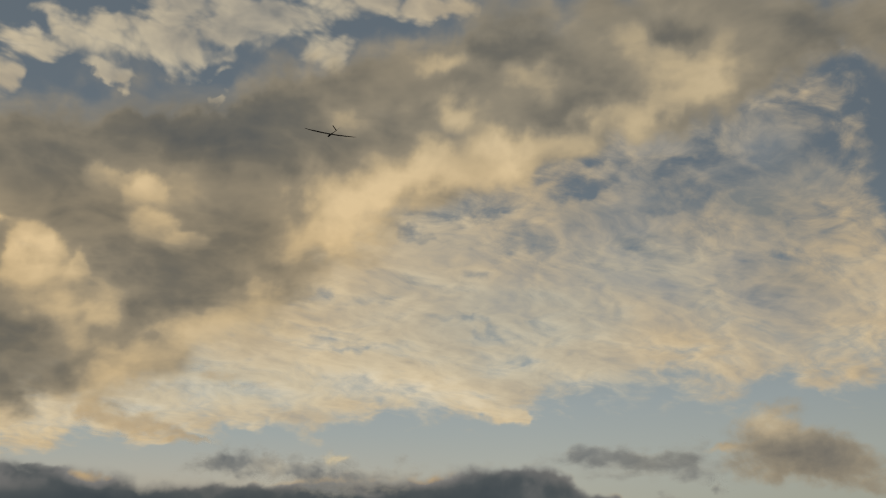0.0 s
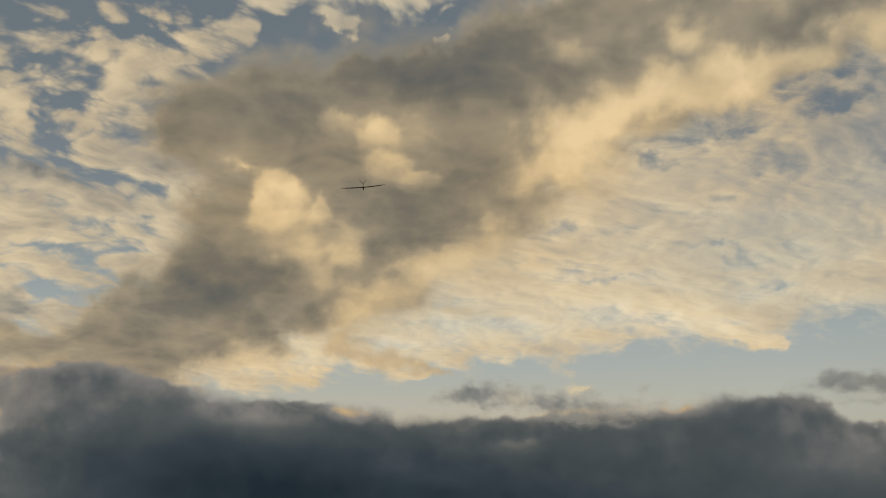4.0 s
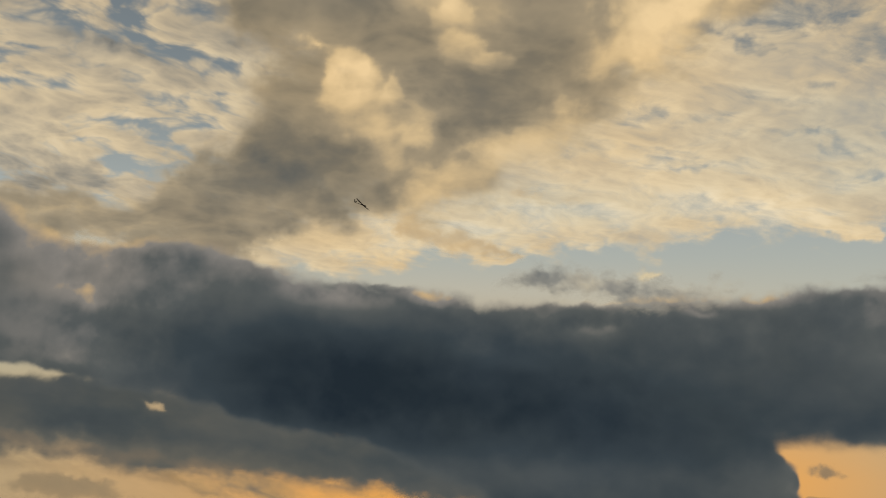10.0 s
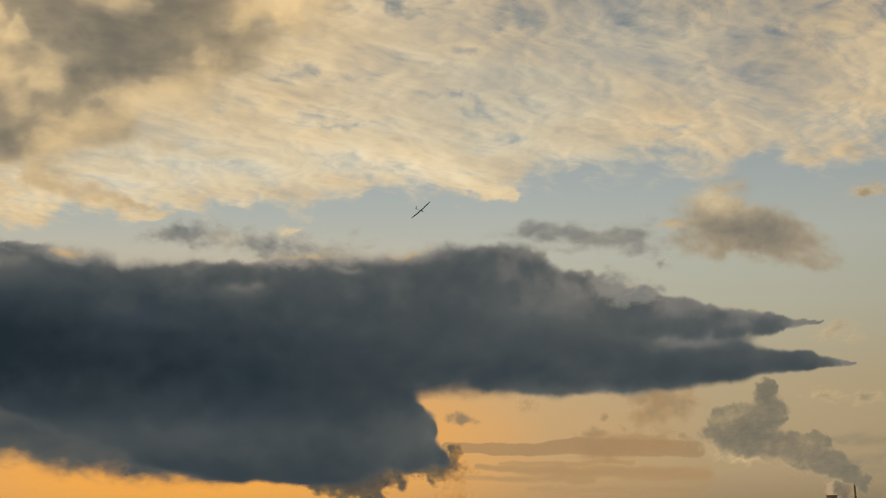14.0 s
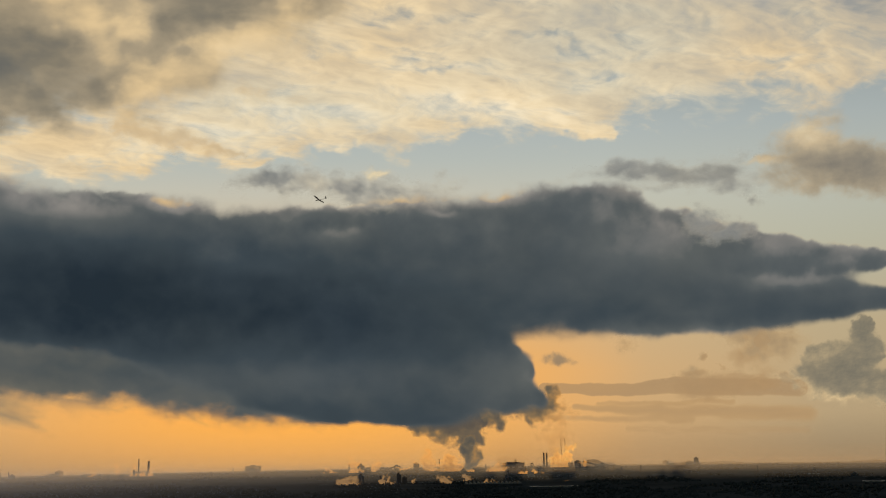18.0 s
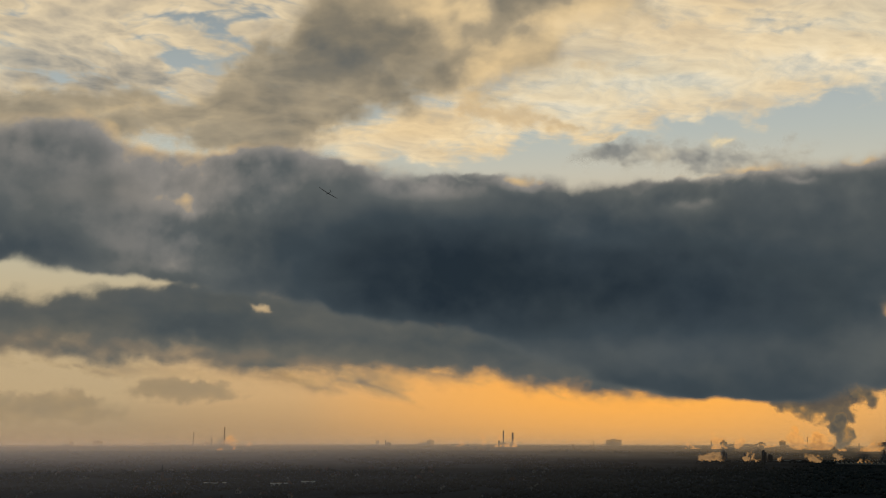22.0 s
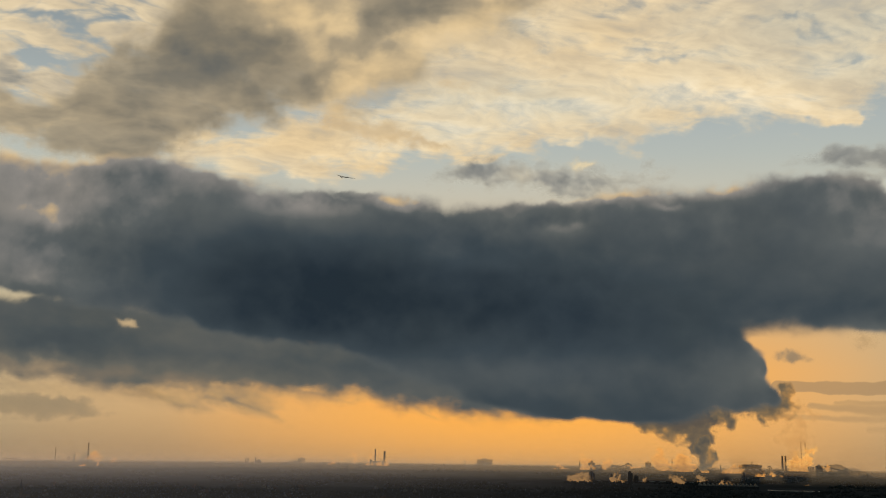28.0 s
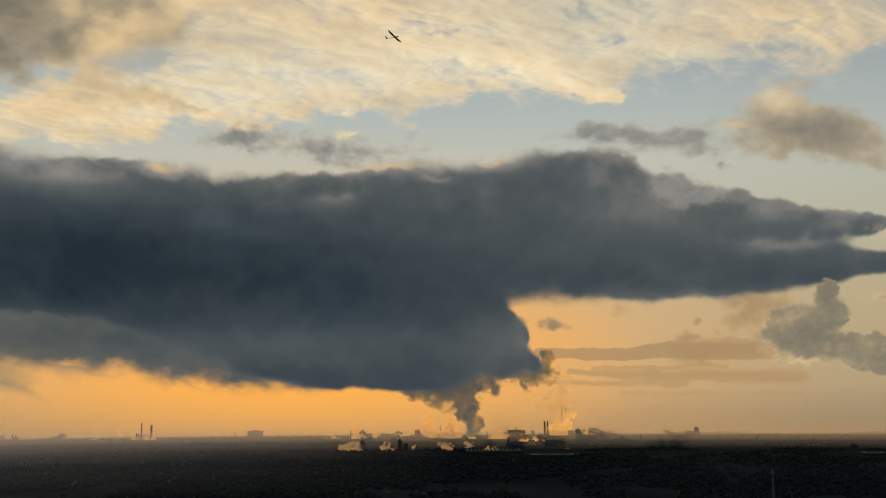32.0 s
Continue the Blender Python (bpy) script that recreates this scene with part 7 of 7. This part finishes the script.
def build_glider():
    g = tagged(new("model_glider"), "dark red model glider with slender wings and a V-tail", "glider")
    for s in (-1, 1):
        st = [(s * x, y, c, z, 0.13) for x, y, c, z in ((0.0, 0.09, 0.215, 0.012), (0.45, 0.088, 0.205, 0.022), (0.85, 0.075, 0.17, 0.042), (1.12, 0.05, 0.125, 0.062), (1.26, 0.02, 0.075, 0.075), (1.30, -0.01, 0.03, 0.08))]
        w = part("wing", blade(st), M_WING, g, "slender tapered dark red wing")
        al = [(s * x, y, c, z, 0.08) for x, y, c, z in ((0.5, -0.112, 0.045, 0.018), (0.85, -0.094, 0.04, 0.036), (1.1, -0.074, 0.032, 0.054))]
        part("aileron", blade(al, 6), M_WING, w)
    bm = bmesh.new()
    prev = None
    for y, r, z in ((0.42, 0.004, -0.03), (0.40, 0.018, -0.03), (0.34, 0.032, -0.027), (0.2, 0.045, -0.02), (0.05, 0.046, -0.012), (-0.12, 0.034, -0.004), (-0.3, 0.019, 0.004), (-0.6, 0.014, 0.012), (-0.93, 0.010, 0.02)):
        row = [bm.verts.new((r * 0.8 * math.cos(2 * math.pi * k / 12), y, z + r * math.sin(2 * math.pi * k / 12))) for k in range(12)]
        if prev:
            for k in range(12):
                bm.faces.new((prev[k], prev[(k + 1) % 12], row[(k + 1) % 12], row[k]))
        else:
            bm.faces.new(row)
        prev = row
    bm.faces.new(prev[::-1])
    bmesh.ops.recalc_face_normals(bm, faces=bm.faces)
    hull = part("fuselage", bm, M_HULL, g, "slim dark fuselage with a thin tail boom")
    bm = bmesh.new()
    bmesh.ops.create_uvsphere(bm, u_segments=12, v_segments=8, radius=1)
    for v in bm.verts:
        v.co = Vector((v.co.x * 0.026, v.co.y * 0.12 + 0.2, v.co.z * 0.022 + 0.018))
    part("canopy", bm, M_HULL, hull, "smoked canopy")
    for s in (-1, 1):
        st = [(s * x, y, c, z, 0.07) for x, y, c, z in ((0.008, -0.78, 0.13, 0.025), (0.10, -0.80, 0.115, 0.115), (0.19, -0.835, 0.085, 0.205), (0.21, -0.86, 0.04, 0.225))]
        part("tail_fin", blade(st, 8), M_HULL, g, "slanted fin of the V-tail")
    return g


GLIDER = build_glider()


# ---- what moves ----
def drift(ob, rate):
    """Cloud borne along by the wind: degrees a second about the eye."""
    w = Vector(rate)
    speed, axis = w.length, w.normalized()
    walk(ob, [(t, Matrix.Translation((0, 0, EYE)) @ Matrix.Rotation(radians(speed * (t - 19.0)), 4, axis)) for t in (0.0, 16.0, 32.0)])


def motions():
    for ob in HIGH:
        drift(ob, (0.0071, -0.0414, -0.0181))
    for ob in BROWN:
        drift(ob, (0.0267, 0.0015, 0.1406))
    for ob in SLATE:
        drift(ob, (0.0003, -0.0574, 0.0220))
    for ob in SCUD:
        drift(ob, (0.0215, -0.0276, 0.1166))
    for i, ob in enumerate(SMOKE):
        walk(ob, [(t, pose(0, 0, EYE + 0.05 * t, 0, 0, 0.03 * math.sin(t / 6 + i))) for t in (0.0, 8.0, 16.0, 24.0, 32.0)])
    for i, ob in enumerate(PLUMES):
        walk(ob, [(t, pose(0, 0, EYE + 0.06 * (t - 19.0) + 0.4 * math.sin(t / 7 + 2 * i), 0, 0, 0.03 * math.sin(t / 9 + i))) for t in (0.0, 8.0, 16.0, 24.0, 32.0)])
    flight = [
    (0.0, 6.06, 49.01, 122.91, 12, 15, -1),
    (1.0, 2.37, 50.44, 122.76, 24, 12, 5),
    (1.5, 0.84, 52.86, 123.59, 15, 13, 11),
    (2.0, -0.45, 53.47, 123.08, 8, 7, 10),
    (2.5, -1.64, 55.72, 122.83, 4, 3, 4),
    (4.5, -5.44, 64.25, 121.99, 3, 9, -7),
    (5.0, -6.87, 66.46, 122.33, 6, 7, -5),
    (5.5, -8.48, 68.33, 122.34, 15, 4, 2),
    (6.0, -10.43, 72.36, 123.17, 14, 4, 0),
    (6.5, -11.87, 72.49, 122.53, 12, 6, -3),
    (7.0, -13.65, 74.17, 122.42, 13, 5, 3),
    (7.5, -15.41, 76.87, 122.57, 17, 3, 15),
    (8.0, -16.84, 80.44, 122.87, 19, 5, 24),
    (8.5, -17.53, 82.95, 122.68, 8, 7, 25),
    (9.0, -18.48, 92.95, 124.36, -30, -8, 30),
    (9.5, -16.83, 94.38, 124.08, -40, 3, 33),
    (10.0, -13.79, 95.53, 123.74, -46, -2, 36),
    (10.5, -10.60, 102.41, 124.85, -60, 0, 25),
    (11.0, -5.81, 104.25, 124.41, -74, -4, 26),
    (11.5, -0.66, 106.04, 123.99, -74, -5, 1),
    (12.0, 4.81, 108.50, 124.29, -67, 2, -1),
    (12.5, 9.74, 102.14, 123.07, -67, 7, -6),
    (13.0, 14.72, 104.12, 123.65, -66, 5, -17),
    (13.5, 19.21, 103.59, 123.09, -63, -1, -26),
    (14.0, 23.00, 103.77, 122.75, -45, 2, -31),
    (14.5, 24.32, 98.99, 121.15, -36, 7, -34),
    (15.2, 23.23, 107.87, 121.70, 10, 2, -42),
    (15.9, 22.14, 113.83, 122.25, 68, -6, -25),
    (16.5, 21.20, 116.72, 122.72, 115, -12, 11),
    (17.0, 17.13, 122.98, 123.72, 95, -10, 3),
    (17.5, 11.39, 124.73, 123.10, 72, -6, 5),
    (18.0, 5.48, 126.74, 122.87, 63, -4, 7),
    (18.5, -0.30, 128.88, 123.34, 51, -3, 5),
    (19.0, -5.87, 133.98, 124.63, 46, -3, 4),
    (19.5, -11.14, 130.41, 124.07, 54, -0, 3),
    (20.0, -16.48, 134.96, 124.90, 51, 0, 1),
    (20.5, -21.50, 135.53, 124.78, 46, -2, 3),
    (21.0, -26.16, 134.37, 124.06, 35, -2, 7),
    (21.5, -29.86, 129.51, 122.54, 44, 2, 10),
    (22.0, -33.70, 128.61, 122.02, 37, -0, 26),
    (22.5, -35.66, 123.62, 120.62, 32, 3, 26),
    (23.0, -40.79, 132.86, 122.26, 21, 2, 30),
    (23.5, -40.39, 130.24, 121.50, 6, 3, 29),
    (24.0, -42.53, 138.56, 123.23, -21, -7, 40),
    (24.5, -38.67, 132.13, 121.74, -37, -2, 30),
    (25.0, -37.69, 138.98, 122.98, -48, 4, 31),
    (25.5, -34.98, 142.34, 123.64, -67, 2, 30),
    (26.0, -31.91, 145.91, 124.83, -81, 4, 26),
    (26.5, -27.39, 141.59, 125.07, -95, 6, 23),
    (28.5, -14.40, 120.16, 123.95, -19, 18, 13),
    (29.0, -11.90, 115.73, 123.36, -22, 19, 21),
    (29.5, -8.91, 111.43, 123.12, -36, 22, 24),
    (30.0, -5.58, 111.06, 124.66, -46, 18, 33),
    (30.5, -1.81, 108.14, 125.53, -53, 16, 39),
    (31.0, 2.43, 106.87, 126.90, -56, 20, 37),
    (31.5, 6.77, 106.24, 128.91, -62, 22, 39),
    (32.0, 10.95, 102.43, 129.99, -75, 19, 43),
    ]
    walk(GLIDER, [(t, pose(x, y, z, 0, 0, turn) @ pose(0, 0, 0, nose, 0, 0) @ pose(0, 0, 0, 0, bank, 0)) for t, x, y, z, turn, nose, bank in flight])


motions()
